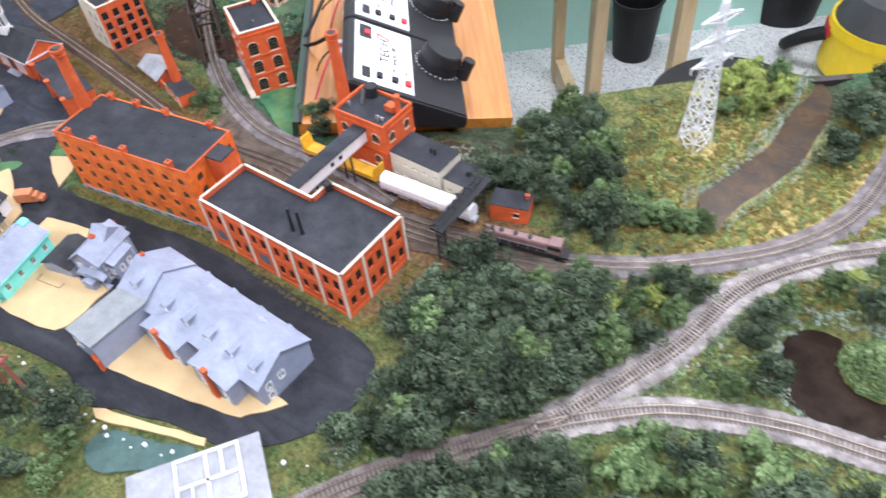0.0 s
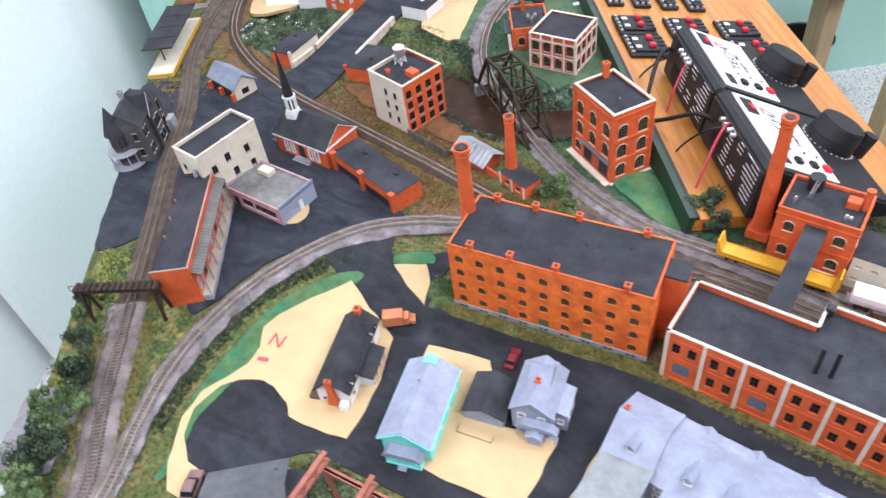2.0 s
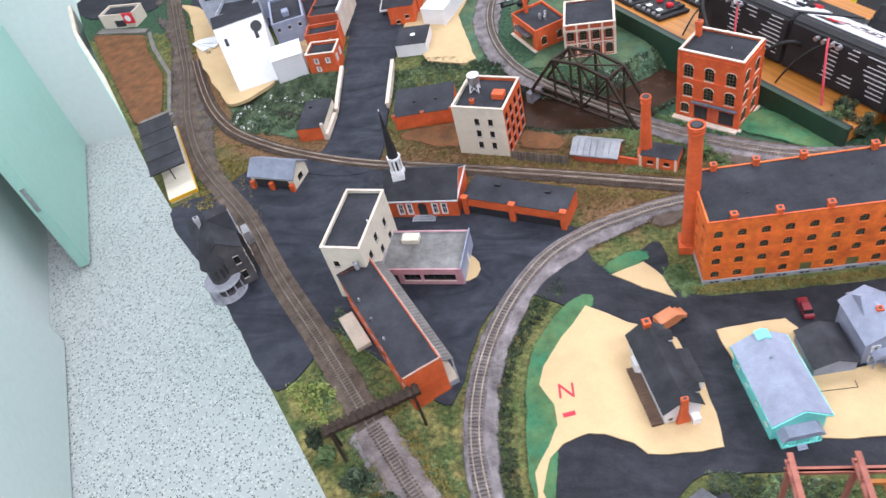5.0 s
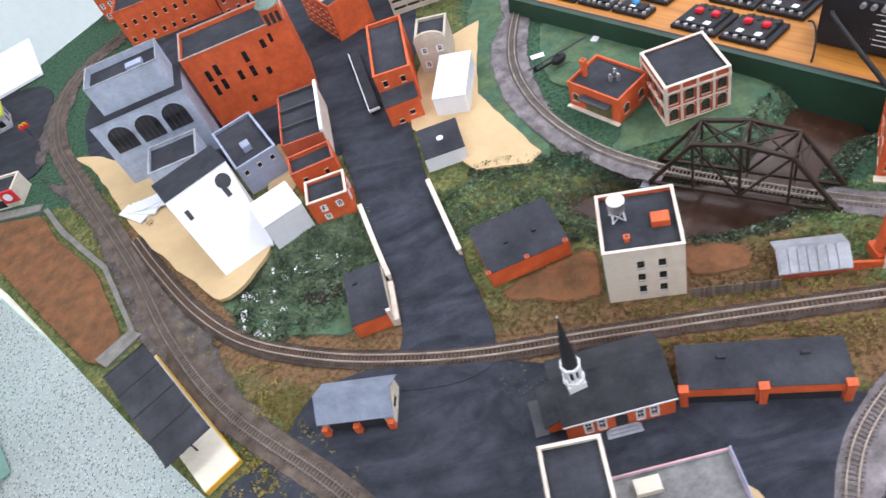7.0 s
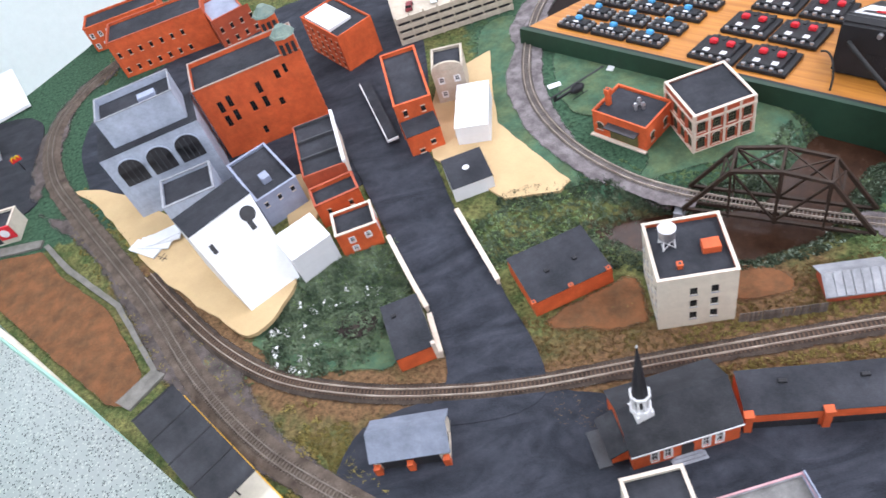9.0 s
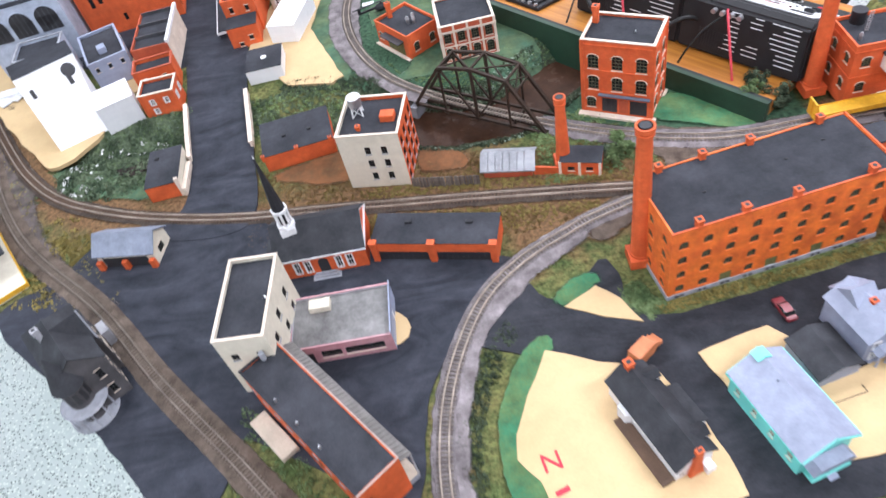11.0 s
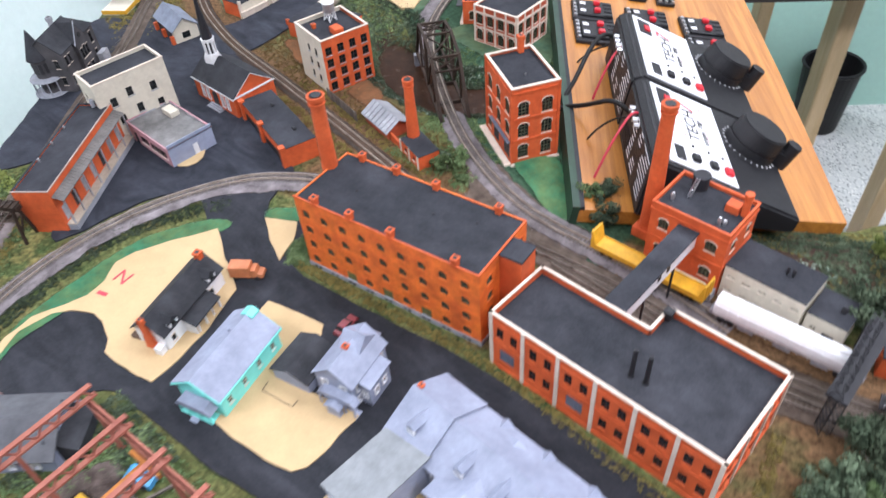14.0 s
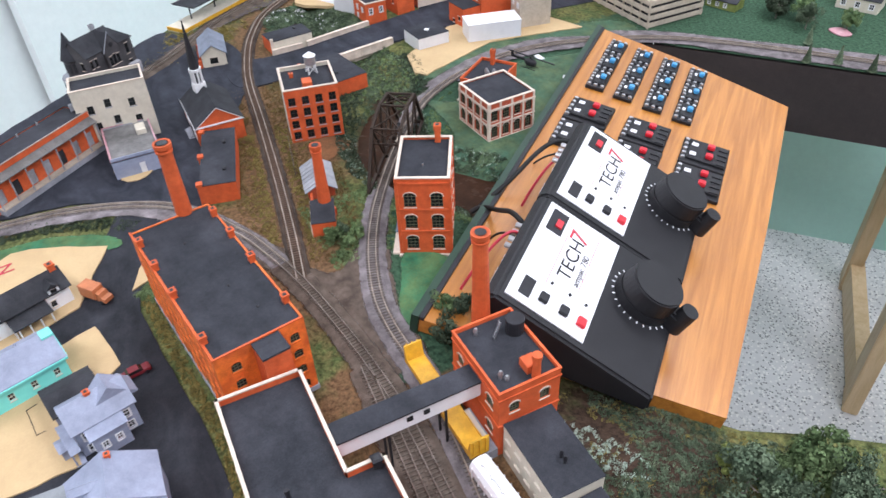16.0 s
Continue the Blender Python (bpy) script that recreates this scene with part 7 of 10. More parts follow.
lo = thing("diesel_locomotive", -0.060, 0.785, 12, "faded maroon diesel locomotive with a long hood", "locomotive", z=0.0058)
bm = bmesh.new()
box(bm, -0.055, -0.0085, 0.009, 0.055, 0.0085, 0.0115)
part("footplate", bm, BLACK, lo)
bm = bmesh.new()
extrude_xz(bm, [(-0.050, 0.0115), (0.030, 0.0115), (0.030, 0.0235), (-0.050, 0.0235)], -0.0055, 0.0055)
bmesh.ops.bevel(bm, geom=bm.edges[:], offset=0.0012, segments=2, affect="EDGES")
part("hood", bm, LOCO, lo)
bm = bmesh.new()
box(bm, 0.030, -0.008, 0.0115, 0.046, 0.008, 0.0275)
bmesh.ops.bevel(bm, geom=bm.edges[:], offset=0.0008, segments=1, affect="EDGES")
part("cab", bm, LOCO, lo)
bm = bmesh.new()
box(bm, 0.0305, -0.0083, 0.019, 0.0455, 0.0083, 0.024)
part("cab_window", bm, PANE, lo)
bm = bmesh.new()
for x in (-0.042, -0.030, -0.012, 0.006):
    cone(bm, x, 0, 0.0232, 0.025, 0.003, 0.003, 12)
part("roof_fan", bm, BLACK, lo)
bm = bmesh.new()
for s in (-1, 1):
    bar(bm, (-0.053, s * 0.0082, 0.018), (0.03, s * 0.0082, 0.018), 0.0003)
    for i in range(8):
        bar(bm, (-0.052 + i * 0.0115, s * 0.0082, 0.0115), (-0.052 + i * 0.0115, s * 0.0082, 0.018), 0.0003)
part("handrail", bm, METAL, lo)
for x in (-0.035, 0.035):
    bogie(lo, x)

ob = block("crew_shanty", "small orange shanty with a dark roof among trees", (-0.128, 0.812), (-0.080, 0.826), 0.03, 0.026, BRICK, sides={"s": [(0.03, 0.038, 0.010, 0.017)]}, kind="black", parapet=0.0005)
stack(ob, 0.044, 0.02, 0.026, 0.004, 0.008)

# lattice gantry and signal bridge
def lattice(bm, a, b, w, k, r=0.0006):
    """A square lattice beam from a to b."""
    a, b = Vector(a), Vector(b)
    d = (b - a).normalized()
    u = d.orthogonal().normalized()
    v = d.cross(u)
    c = [(u * s + v * t) * w / 2 for s, t in ((1, 1), (1, -1), (-1, -1), (-1, 1))]
    for o in c:
        bar(bm, a + o, b + o, r)
    for i in range(k):
        p, q = a + (b - a) * i / k, a + (b - a) * (i + 1) / k
        for m in range(4):
            bar(bm, p + c[m], q + c[(m + 1) % 4], r * 0.7)
            bar(bm, p + c[m], p + c[(m + 1) % 4], r * 0.7)


gt = thing("lattice_gantry", -0.140, 0.726, 0, "black lattice steel gantry spanning two tracks", "gantry")
bm = bmesh.new()
lattice(bm, (0, 0, 0), (0, 0, 0.052), 0.010, 6)
part("tower", bm, BLACK, gt)
bm = bmesh.new()
lattice(bm, (-0.006, 0.092, 0), (-0.006, 0.092, 0.052), 0.010, 6)
part("tower", bm, BLACK, gt)
bm = bmesh.new()
box(bm, -0.010, -0.008, 0.052, 0.008, 0.100, 0.055)
lattice(bm, (-0.002, -0.008, 0.059), (-0.006, 0.10, 0.059), 0.008, 9)
part("girder", bm, BLACK, gt)
sb = thing("signal_bridge", -1.034, 0.328, 32, "dark brown wooden signal bridge over the tracks", "signal bridge")
for x in (0.0, 0.094):
    for y in (-0.007, 0.007):
        bm = bmesh.new()
        bar(bm, (x, y * 1.6, 0), (x, y * 0.5, 0.05), 0.0022)
        part("leg", bm, RUST, sb)
    bm = bmesh.new()
    bar(bm, (x, -0.009, 0.012), (x, 0.007, 0.038), 0.0014)
    part("brace", bm, RUST, sb)
bm = bmesh.new()
box(bm, -0.008, -0.005, 0.047, 0.102, 0.005, 0.053)
for i in range(14):
    box(bm, -0.006 + i * 0.0078, -0.007, 0.053, -0.001 + i * 0.0078, 0.007, 0.0545)
bar(bm, (-0.008, -0.006, 0.062), (0.02, -0.006, 0.062), 0.0004)
bar(bm, (-0.008, -0.006, 0.053), (-0.008, -0.006, 0.062), 0.0004)
bar(bm, (0.02, -0.006, 0.053), (0.02, -0.006, 0.062), 0.0004)
part("deck", bm, RUST, sb)

# ruined works: five girder frames
rw = thing("steel_frame_ruin", -0.603, 0.304, 5.5, "rust-red bare steel frame of a burnt-out works", "building frame")
for i in range(5):
    x = 0.0515 * i
    bm = bmesh.new()
    for z in (0.0765, 0.0885):
        box(bm, x - 0.0024, -0.134, z, x + 0.0024, 0.008, z + 0.0020)
    for j in range(8):
        y = -0.132 + j * 0.0173
        bar(bm, (x, y, 0.0775), (x, y + 0.00865, 0.0892), 0.0010)
        bar(bm, (x, y + 0.00865, 0.0892), (x, y + 0.0173, 0.0775), 0.0010)
    part("roof_truss", bm, IRON, rw)
    for y in (-0.130, -0.065, 0.0):
        bm = bmesh.new()
        box(bm, x - 0.0020, y - 0.0020, 0, x + 0.0020, y + 0.0020, 0.0765)
        box(bm, x - 0.0034, y - 0.0034, 0, x + 0.0034, y + 0.0034, 0.002)
        part("column", bm, IRON, rw)
for y in (-0.130, 0.0):
    bm = bmesh.new()
    box(bm, -0.004, y - 0.0023, 0.0700, 0.210, y - 0.0003, 0.0764)
    box(bm, -0.004, y - 0.0034, 0.0751, 0.210, y + 0.0022, 0.0764)
    part("tie_beam", bm, IRON, rw)
bm = bmesh.new()
box(bm, 0.0745, -0.128, 0.0525, 0.0785, -0.0045, 0.0545)
box(bm, 0.0757, -0.128, 0.0545, 0.0773, -0.0045, 0.0590)
box(bm, 0.0745, -0.128, 0.0590, 0.0785, -0.0045, 0.0605)
box(bm, 0.062, -0.0075, 0.0605, 0.100, -0.0040, 0.0650)
part("crane_girder", bm, OCHREPAINT, rw, "orange-ochre crane girder")
for x, y, rz, m, lab in ((-0.557, 0.300, 25, BLUEP, "blue plastic machine on the works floor"), (-0.524, 0.268, 70, BLUEP, "blue plastic machine on the works floor"), (-0.446, 0.276, 40, BLUEP, "blue plastic machine on the works floor"), (-0.568, 0.252, 10, YELLOW, "yellow machine among the debris")):
    ob = thing("derelict_machine", x, y, rz, lab, "machine", "machines in the ruin", z=0.002)
    bm = bmesh.new()
    extrude_xz(bm, [(-0.013, 0), (0.013, 0), (0.013, 0.006), (0.005, 0.013), (-0.008, 0.013), (-0.013, 0.009)], -0.007, 0.007)
    part("body", bm, m, ob)
    bm = bmesh.new()
    cone(bm, 0, 0, -0.009, 0.009, 0.004, 0.004, 10, pose(0.006, 0, 0.004, 90))
    part("drum", bm, BLACK, ob)
for k in range(26):
    x, y = random.uniform(-0.61, -0.42), random.uniform(0.195, 0.31)
    bm = bmesh.new()
    box(bm, -random.uniform(0.006, 0.02), -0.0012, 0, random.uniform(0.006, 0.02), 0.0012, random.uniform(0.001, 0.003))
    solo("timber_scrap", bm, random.choice((RUST, TIE, IRON)), "loose charred timber on the works floor", "debris", pose(x, y, 0.0023, 0, random.uniform(-6, 6), random.uniform(0, 180)), group="debris in the ruin")

bh = gable("pale_blue_house", "pale blue house with a dark grey roof", (-0.678, 0.204), (-0.624, 0.255), 0.066, 0.022, 0.038, GREYBLUE, GREYROOF, along="x", over=0.004, holes={"s": grid(3, 1, 0.067, 0.02, 0.006, 0.008, 0.006, 0.01)}, kind="white")
stack(bh, 0.010, 0.026, 0.034, 0.005, 0.007)
rusty = car(-0.742, 0.236, 118, bpy.data.materials["faded_maroon_paint"], "rusty brown car on bare sand by the house")
rusty.scale = (1.25, 1.35, 1.3)
bm = bmesh.new()
extrude_xz(bm, [(0.068, 0.0), (0.092, 0.0), (0.094, 0.014), (0.094, 0.0165), (0.066, 0.030), (0.068, 0.018)], 0.010, 0.056)
part("porch", bm, SLATE, bh, "dark slate lean-to porch")
for i, (x, y, s) in enumerate(((-0.718, 0.165, 0.030), (-0.955, 0.205, 0.03), (-0.925, 0.165, 0.035), (-0.76, 0.13, 0.03))):
    bm = bmesh.new()
    bmesh.ops.create_icosphere(bm, subdivisions=3, radius=s)
    for v in bm.verts:
        k = noise.noise(v.co * 60 + Vector((i * 9, 0, 0))) * 0.45 + noise.noise(v.co * 150) * 0.2
        v.co *= 1 + k
        v.co.z *= 0.75
    solo("rock_outcrop", bm, GREYROCK, "jagged grey plaster rock outcrop", "rock", pose(x, y, 0.006), group="rock outcrops")

# flat plaster model and stone wall at the south edge
fm = thing("foundation_model", -0.167, 0.354, 55, "grey cardboard foundation with white wall outlines", "model base", z=0.006)
bm = bmesh.new()
box(bm, -0.066, -0.040, 0, 0.066, 0.036, 0.005)
part("slab", bm, STONE, fm)
for x0, y0, x1, y1 in ((-0.02, 0.03, 0.045, 0.033), (-0.02, -0.025, -0.017, 0.03), (0.042, -0.025, 0.045, 0.03), (-0.02, -0.028, 0.045, -0.025), (0.01, -0.025, 0.013, 0.03), (-0.017, 0.0, 0.042, 0.003), (-0.005, -0.025, -0.003, 0.0), (0.025, 0.003, 0.028, 0.03)):
    bm = bmesh.new()
    box(bm, x0, y0, 0.005, x1, y1, 0.008)
    part("wall_outline", bm, WSASH, fm)
for k in range(26):
    s = k / 25
    x, y = -0.47 + 0.37 * s + random.uniform(-0.006, 0.006), 0.346 - 0.012 * math.sin(s * 3) + 0.085 * s * s * s + random.uniform(-0.004, 0.004)
    bm = bmesh.new()
    bmesh.ops.create_icosphere(bm, subdivisions=1, radius=random.uniform(0.0012, 0.0030))
    for v in bm.verts:
        v.co *= random.uniform(0.8, 1.2)
    solo("boulder", bm, WHITE, "small white plaster boulder at the road's edge", "boulder", pose(x, y, 0.004), group="boulders along the road")

# pylon
py = thing("power_pylon", 0.035, 1.071, 62, "white lattice power pylon on the grassy bank", "pylon")
bm = bmesh.new()
Hh = 0.215
def half_at(z):
    return 0.0135 * (1 - z / Hh) + 0.0026
for i in range(10):
    z0, z1 = Hh * i / 10, Hh * (i + 1) / 10
    a, b = half_at(z0), half_at(z1)
    q = [(1, 1), (1, -1), (-1, -1), (-1, 1)]
    for k in range(4):
        (sx, sy), (tx, ty) = q[k], q[(k + 1) % 4]
        bar(bm, (sx * a, sy * a, z0), (sx * b, sy * b, z1), 0.0013)
        bar(bm, (sx * a, sy * a, z0), (tx * b, ty * b, z1), 0.0009)
        bar(bm, (tx * a, ty * a, z0), (sx * b, sy * b, z1), 0.0009)
        bar(bm, (sx * b, sy * b, z1), (tx * b, ty * b, z1), 0.0006)
part("tower", bm, WHITE, py)
for z, w in ((0.135, 0.032), (0.165, 0.040), (0.195, 0.030)):
    bm = bmesh.new()
    for s in (-1, 1):
        for y in (-0.004, 0.004):
            bar(bm, (0, y, z + 0.006), (s * w, 0, z), 0.0011)
            bar(bm, (0, y, z - 0.005), (s * w, 0, z), 0.0011)
        for q in (0.3, 0.6):
            bar(bm, (s * w * q, 0.002, z + 0.005 * (1 - q)), (s * w * (q + 0.2), -0.002, z - 0.004 * (1 - q)), 0.0008)
        bar(bm, (s * w, 0, z), (s * w, 0, z - 0.008), 0.0010)
        bar(bm, (s * w * 0.55, 0, z + 0.002), (s * w * 0.55, 0, z - 0.006), 0.0008)
    part("cross_arm", bm, WHITE, py)

# black helicopter-like crane boom on the green
hb = thing("toy_helicopter", -0.93, 1.255, 20, "black plastic helicopter with long thin rotor", "helicopter", z=0.0015)
bm = bmesh.new()
bmesh.ops.create_icosphere(bm, subdivisions=2, radius=0.008, matrix=Matrix.LocRotScale((0, 0, 0.010), None, (1.6, 0.9, 0.9)))
box(bm, -0.04, -0.0014, 0.010, -0.006, 0.0014, 0.0135)
box(bm, -0.042, -0.0008, 0.010, -0.037, 0.0008, 0.021)
part("body", bm, BLACK, hb)
bm = bmesh.new()
box(bm, -0.05, -0.0016, 0.0195, 0.05, 0.0016, 0.0203)
cone(bm, 0, 0, 0.016, 0.0206, 0.0012, 0.0012, 8)
part("rotor", bm, BLACK, hb)
bm = bmesh.new()
for s in (-1, 1):
    bar(bm, (-0.014, s * 0.006, 0.0006), (0.014, s * 0.006, 0.0006), 0.0006)
    bar(bm, (0.006, s * 0.006, 0.0006), (0.005, s * 0.003, 0.006), 0.0005)
    bar(bm, (-0.006, s * 0.006, 0.0006), (-0.005, s * 0.003, 0.006), 0.0005)
part("skids", bm, BLACK, hb)
for x, y, rz in ((-0.90, 1.20, 10), (-0.865, 1.29, 50), (-0.955, 1.29, 0)):
    bm = bmesh.new()
    box(bm, -0.010, -0.005, 0, 0.010, 0.005, 0.0012)
    solo("plastic_scrap", bm, WHITE, "pale plastic offcut lying on the green", "scrap", pose(x, y, 0.0015, 0, 0, rz), group="offcuts")

# ---- the north town ----
def brickset(cols, rows, L, H, w=0.006, h=0.010):
    return grid(cols, rows, L, H, w, h, H * 0.12, H * 0.86 / rows)


ch = block("town_hall", "large red brick town hall with a shaped parapet", (-1.472, 1.373), (-1.3202, 1.3944), 0.075, 0.120, BRICK, sides={"s": [(0.020, 0.027, 0.074, 0.092), (0.020, 0.027, 0.050, 0.068), (0.034, 0.041, 0.078, 0.096), (0.034, 0.041, 0.054, 0.072), (0.060, 0.067, 0.058, 0.074), (0.078, 0.085, 0.080, 0.098), (0.078, 0.085, 0.056, 0.074), (0.098, 0.105, 0.050, 0.062), (0.108, 0.115, 0.090, 0.104), (0.122, 0.129, 0.094, 0.108), (0.060, 0.066, 0.018, 0.030)], "e": brickset(4, 4, 0.075, 0.1)}, kind="brick", coping=FADEDCOP, parapet=0.006, cop_w=0.0014)
ch.scale = (1.120, 1.120, 1.120)
for x, y, z1 in ((0.138, 0.008, 0.142), (0.125, 0.085, 0.140)):
    bm = bmesh.new()
    box(bm, x - 0.011, y - 0.0085, 0.06, x + 0.0155, y + 0.016, z1)
    t = part("clock_tower", bm, BRICK, ch)
    bm = bmesh.new()
    for dx in (-0.006, 0.002, 0.010):
        box(bm, x + dx - 0.0025, y - 0.0095, z1 - 0.024, x + dx + 0.0025, y - 0.0082, z1 - 0.008)
    part("belfry_opening", bm, DARK, t)
    bm = bmesh.new()
    cone(bm, x + 0.002, y + 0.004, z1, z1 + 0.003, 0.018, 0.016, 8)
    cone(bm, x + 0.002, y + 0.004, z1 + 0.003, z1 + 0.012, 0.0145, 0.006, 8)
    part("dome", bm, VERDI, t, "verdigris copper dome")

cs = block("grey_castle", "pale blue-grey unpainted civic building with three big arches", (-1.618, 1.296), (-1.470, 1.321), 0.078, 0.121, CASTLE, parapet=0.001, coping=None)
for i in range(3):
    bm = bmesh.new()
    x = 0.031 + i * 0.044
    box(bm, x - 0.018, -0.0016, 0.064, x + 0.018, 0.0012, 0.090)
    cone(bm, 0, 0, -0.0012, 0.0016, 0.018, 0.018, 24, Matrix.Translation((x, 0, 0.090)) @ pose(0, 0, 0, 90))
    a2 = part("arch_opening", bm, DARK, cs, "dark arched opening")
    for k in (-0.008, 0, 0.008):
        bm = bmesh.new()
        box(bm, x + k - 0.0007, -0.0021, 0.064, x + k + 0.0007, -0.0014, 0.104)
        part("arch_bar", bm, CHARCOAL, a2)
    bm = bmesh.new()
    for q in range(12):
        a0, a1 = math.pi * q / 12, math.pi * (q + 1) / 12
        bar(bm, (x - 0.019 * math.cos(a0), -0.0012, 0.090 + 0.019 * math.sin(a0)), (x - 0.019 * math.cos(a1), -0.0012, 0.090 + 0.019 * math.sin(a1)), 0.0012)
    part("arch_ring", bm, CASTLE, a2)
cs2 = block("grey_tower_block", "tall pale blue-grey unpainted block with sunken dark roof", (-1.596, 1.3162), (-1.484, 1.3352), 0.062, 0.170, CASTLE, coping=STONE, parapet=0.010, cop_w=0.0018)
roofbox(cs2, 0.062, 0.022, 0.088, 0.036, 0.158, 0.166, GREYBLUE)

wb = block("white_factory_kit", "bare white plastic factory kit with a dark roof", (-1.485, 1.104), (-1.402, 1.151), 0.050, 0.099, WHITE, parapet=0.0008)
wb2 = thing("white_kit_wing", -1.485, 1.1035, 29.5, "bare white plastic sheet leaning on the kit's front", "building")
top_z, foot, wide = 0.0975, -0.078, 0.0953
bm = bmesh.new()
a = [bm.verts.new(q) for q in ((0, 0, top_z), (0.003, foot, 0.0005), (0.003, foot, 0.0), (0, 0, 0))]
b = [bm.verts.new(q) for q in ((wide, 0, top_z), (0.078, foot - 0.004, 0.0005), (0.078, foot - 0.004, 0.0), (wide, 0, 0))]
bm.faces.new(a), bm.faces.new(b[::-1])
for i in range(4):
    j = (i + 1) % 4
    bm.faces.new((a[i], b[i], b[j], a[j]))
part("sloped_wall", bm, WHITE, wb2)
lean = pose(0, 0, top_z, math.degrees(math.atan2(top_z, -foot)), 0, 0)
bm = bmesh.new()
box(bm, 0.012, -0.036, 0.0006, 0.018, -0.022, 0.0016, lean)
part("slit_window", bm, DARK, wb2, "dark slit window")
bm = bmesh.new()
cone(bm, 0.077, -0.018, 0.0006, 0.0018, 0.0105, 0.0105, 18, lean)
box(bm, 0.069, -0.040, 0.0006, 0.076, -0.026, 0.0016, lean)
part("round_opening", bm, DARK, wb2, "dark unfinished opening")
wb3 = block("white_box_kit", "bare white plastic box building", (-1.37, 1.06), (-1.3219, 1.0818), 0.052, 0.042, WHITE, roof=WHITE, parapet=0.0004)
wb3.scale = (1.101, 1.101, 1.101)
gb = block("grey_shop", "pale blue-grey shop with dark sunken roof and small windows", (-1.412, 1.185), (-1.3583, 1.2087), 0.10, 0.048, GREYBLUE, coping=GREYBLUE, parapet=0.003, sides={"s": grid(3, 1, 0.058, 0.05, 0.005, 0.007, 0.032, 0.02), "e": grid(4, 1, 0.1, 0.05, 0.005, 0.007, 0.032, 0.02)}, kind="black")
gb.scale = (1.099, 1.099, 1.099)
roofbox(gb, 0.022, 0.025, 0.034, 0.040, 0.044, 0.054, GREYBLUE)
gb2 = block("grey_rear_block", "dark-roofed pale grey block behind the white kit", (-1.544, 1.216), (-1.4768, 1.2255), 0.056, 0.060, CASTLE, coping=STONE, parapet=0.004)
gb2.scale = (1.140, 1.140, 1.140)
ra = block("shop_row", "row of dark-roofed shops with a white cornice", (-1.344, 1.205), (-1.2884, 1.2085), 0.11, 0.046, REDBRICK, parapet=0.004, walls={"e": COPING}, coping=None)
ra.scale = (1.133, 1.133, 1.133)
for y in (0.034, 0.07, 0.105):
    bm = bmesh.new()
    box(bm, 0.0022, y, 0.042, 0.0535, y + 0.0022, 0.047)
    part("party_wall", bm, CHARCOAL, ra)
bm = bmesh.new()
box(bm, 0.0535, 0, 0.046, 0.058, 0.11, 0.051)
part("cornice", bm, WSASH, ra, "white cornice along the street")
sm = block("brick_shop", "small red brick shop with a stepped parapet", (-1.334, 1.149), (-1.276, 1.1581), 0.036, 0.038, BRICK, coping=REDBRICK, parapet=0.005, sides={"s": grid(2, 1, 0.058, 0.038, 0.005, 0.008, 0.018, 0.02)}, kind="black")
sm.scale = (1.104, 1.104, 1.104)
sm2 = block("brick_shop", "small orange brick shop with a pale coping", (-1.312, 1.082), (-1.2616, 1.0847), 0.040, 0.037, BRICK, coping=COPING, parapet=0.004, sides={"s": [(0.014, 0.0195, 0.020, 0.028), (0.034, 0.0395, 0.020, 0.028), (0.014, 0.0195, 0.006, 0.013)], "e": grid(2, 1, 0.04, 0.037, 0.006, 0.010, 0.018, 0.02)}, kind="white")
sm2.scale = (1.111, 1.111, 1.111)

rr = block("long_brick_store", "long orange brick store with a sunken dark roof", (-1.194, 1.276), (-1.1426, 1.276), 0.128, 0.060, BRICK, coping=BRICK, parapet=0.005, sides={"s": grid(2, 1, 0.05, 0.06, 0.006, 0.009, 0.040, 0.02), "w": brickset(6, 2, 0.128, 0.06)}, kind="black")
rr.scale = (1.091, 1.091, 1.091)
rr2 = block("corner_brick_store", "low orange brick front store with a tar roof", (-1.189, 1.233), (-1.1413, 1.2367), 0.036, 0.036, BRICK, parapet=0.002, coping=None, sides={"s": [(0.030, 0.037, 0.012, 0.019), (0.012, 0.019, 0.004, 0.010)]}, kind="black")
rr2.scale = (1.069, 1.069, 1.069)
bm = bmesh.new()
box(bm, 0, 0, 0.012, 0.016, 0.165, 0.0145)
cp = thing("street_canopy", -1.218, 1.273, 8, "long dark street canopy with a white edge", "canopy")
part("roof", bm, ROOF, cp)
bm = bmesh.new()
box(bm, -0.0016, -0.0016, 0.0115, -0.0001, 0.1665, 0.0155)
box(bm, -0.0001, -0.0016, 0.0115, 0.016, -0.0001, 0.0155)
part("edge", bm, WSASH, cp)
bm = bmesh.new()
for i in range(6):
    box(bm, 0.001, 0.004 + i * 0.031, 0.0, 0.0022, 0.0052 + i * 0.031, 0.012)
part("posts", bm, BLACK, cp)
tw = block("tan_house", "narrow tan plastered building with a curved parapet", (-1.126, 1.335), (-1.0847, 1.3273), 0.055, 0.052, TAN, parapet=0.003, coping=TAN, sides={"s": grid(2, 2, 0.042, 0.05, 0.006, 0.008, 0.012, 0.022)}, kind="white")
tw.scale = (1.140, 1.140, 1.140)
bm = bmesh.new()
extrude_xz(bm, [(0.0, 0.0535)] + [(0.021 - 0.021 * math.cos(t), 0.0535 + 0.012 * math.sin(t)) for t in np.linspace(0.2, 2.94, 12)] + [(0.042, 0.0535)], -0.0005, 0.003)
part("curved_parapet", bm, TAN, tw)
wx = block("white_shed_kit", "bare white plastic shed kit", (-1.12, 1.225), (-1.0792, 1.2142), 0.088, 0.030, WHITE, roof=WHITE, parapet=0.0004)
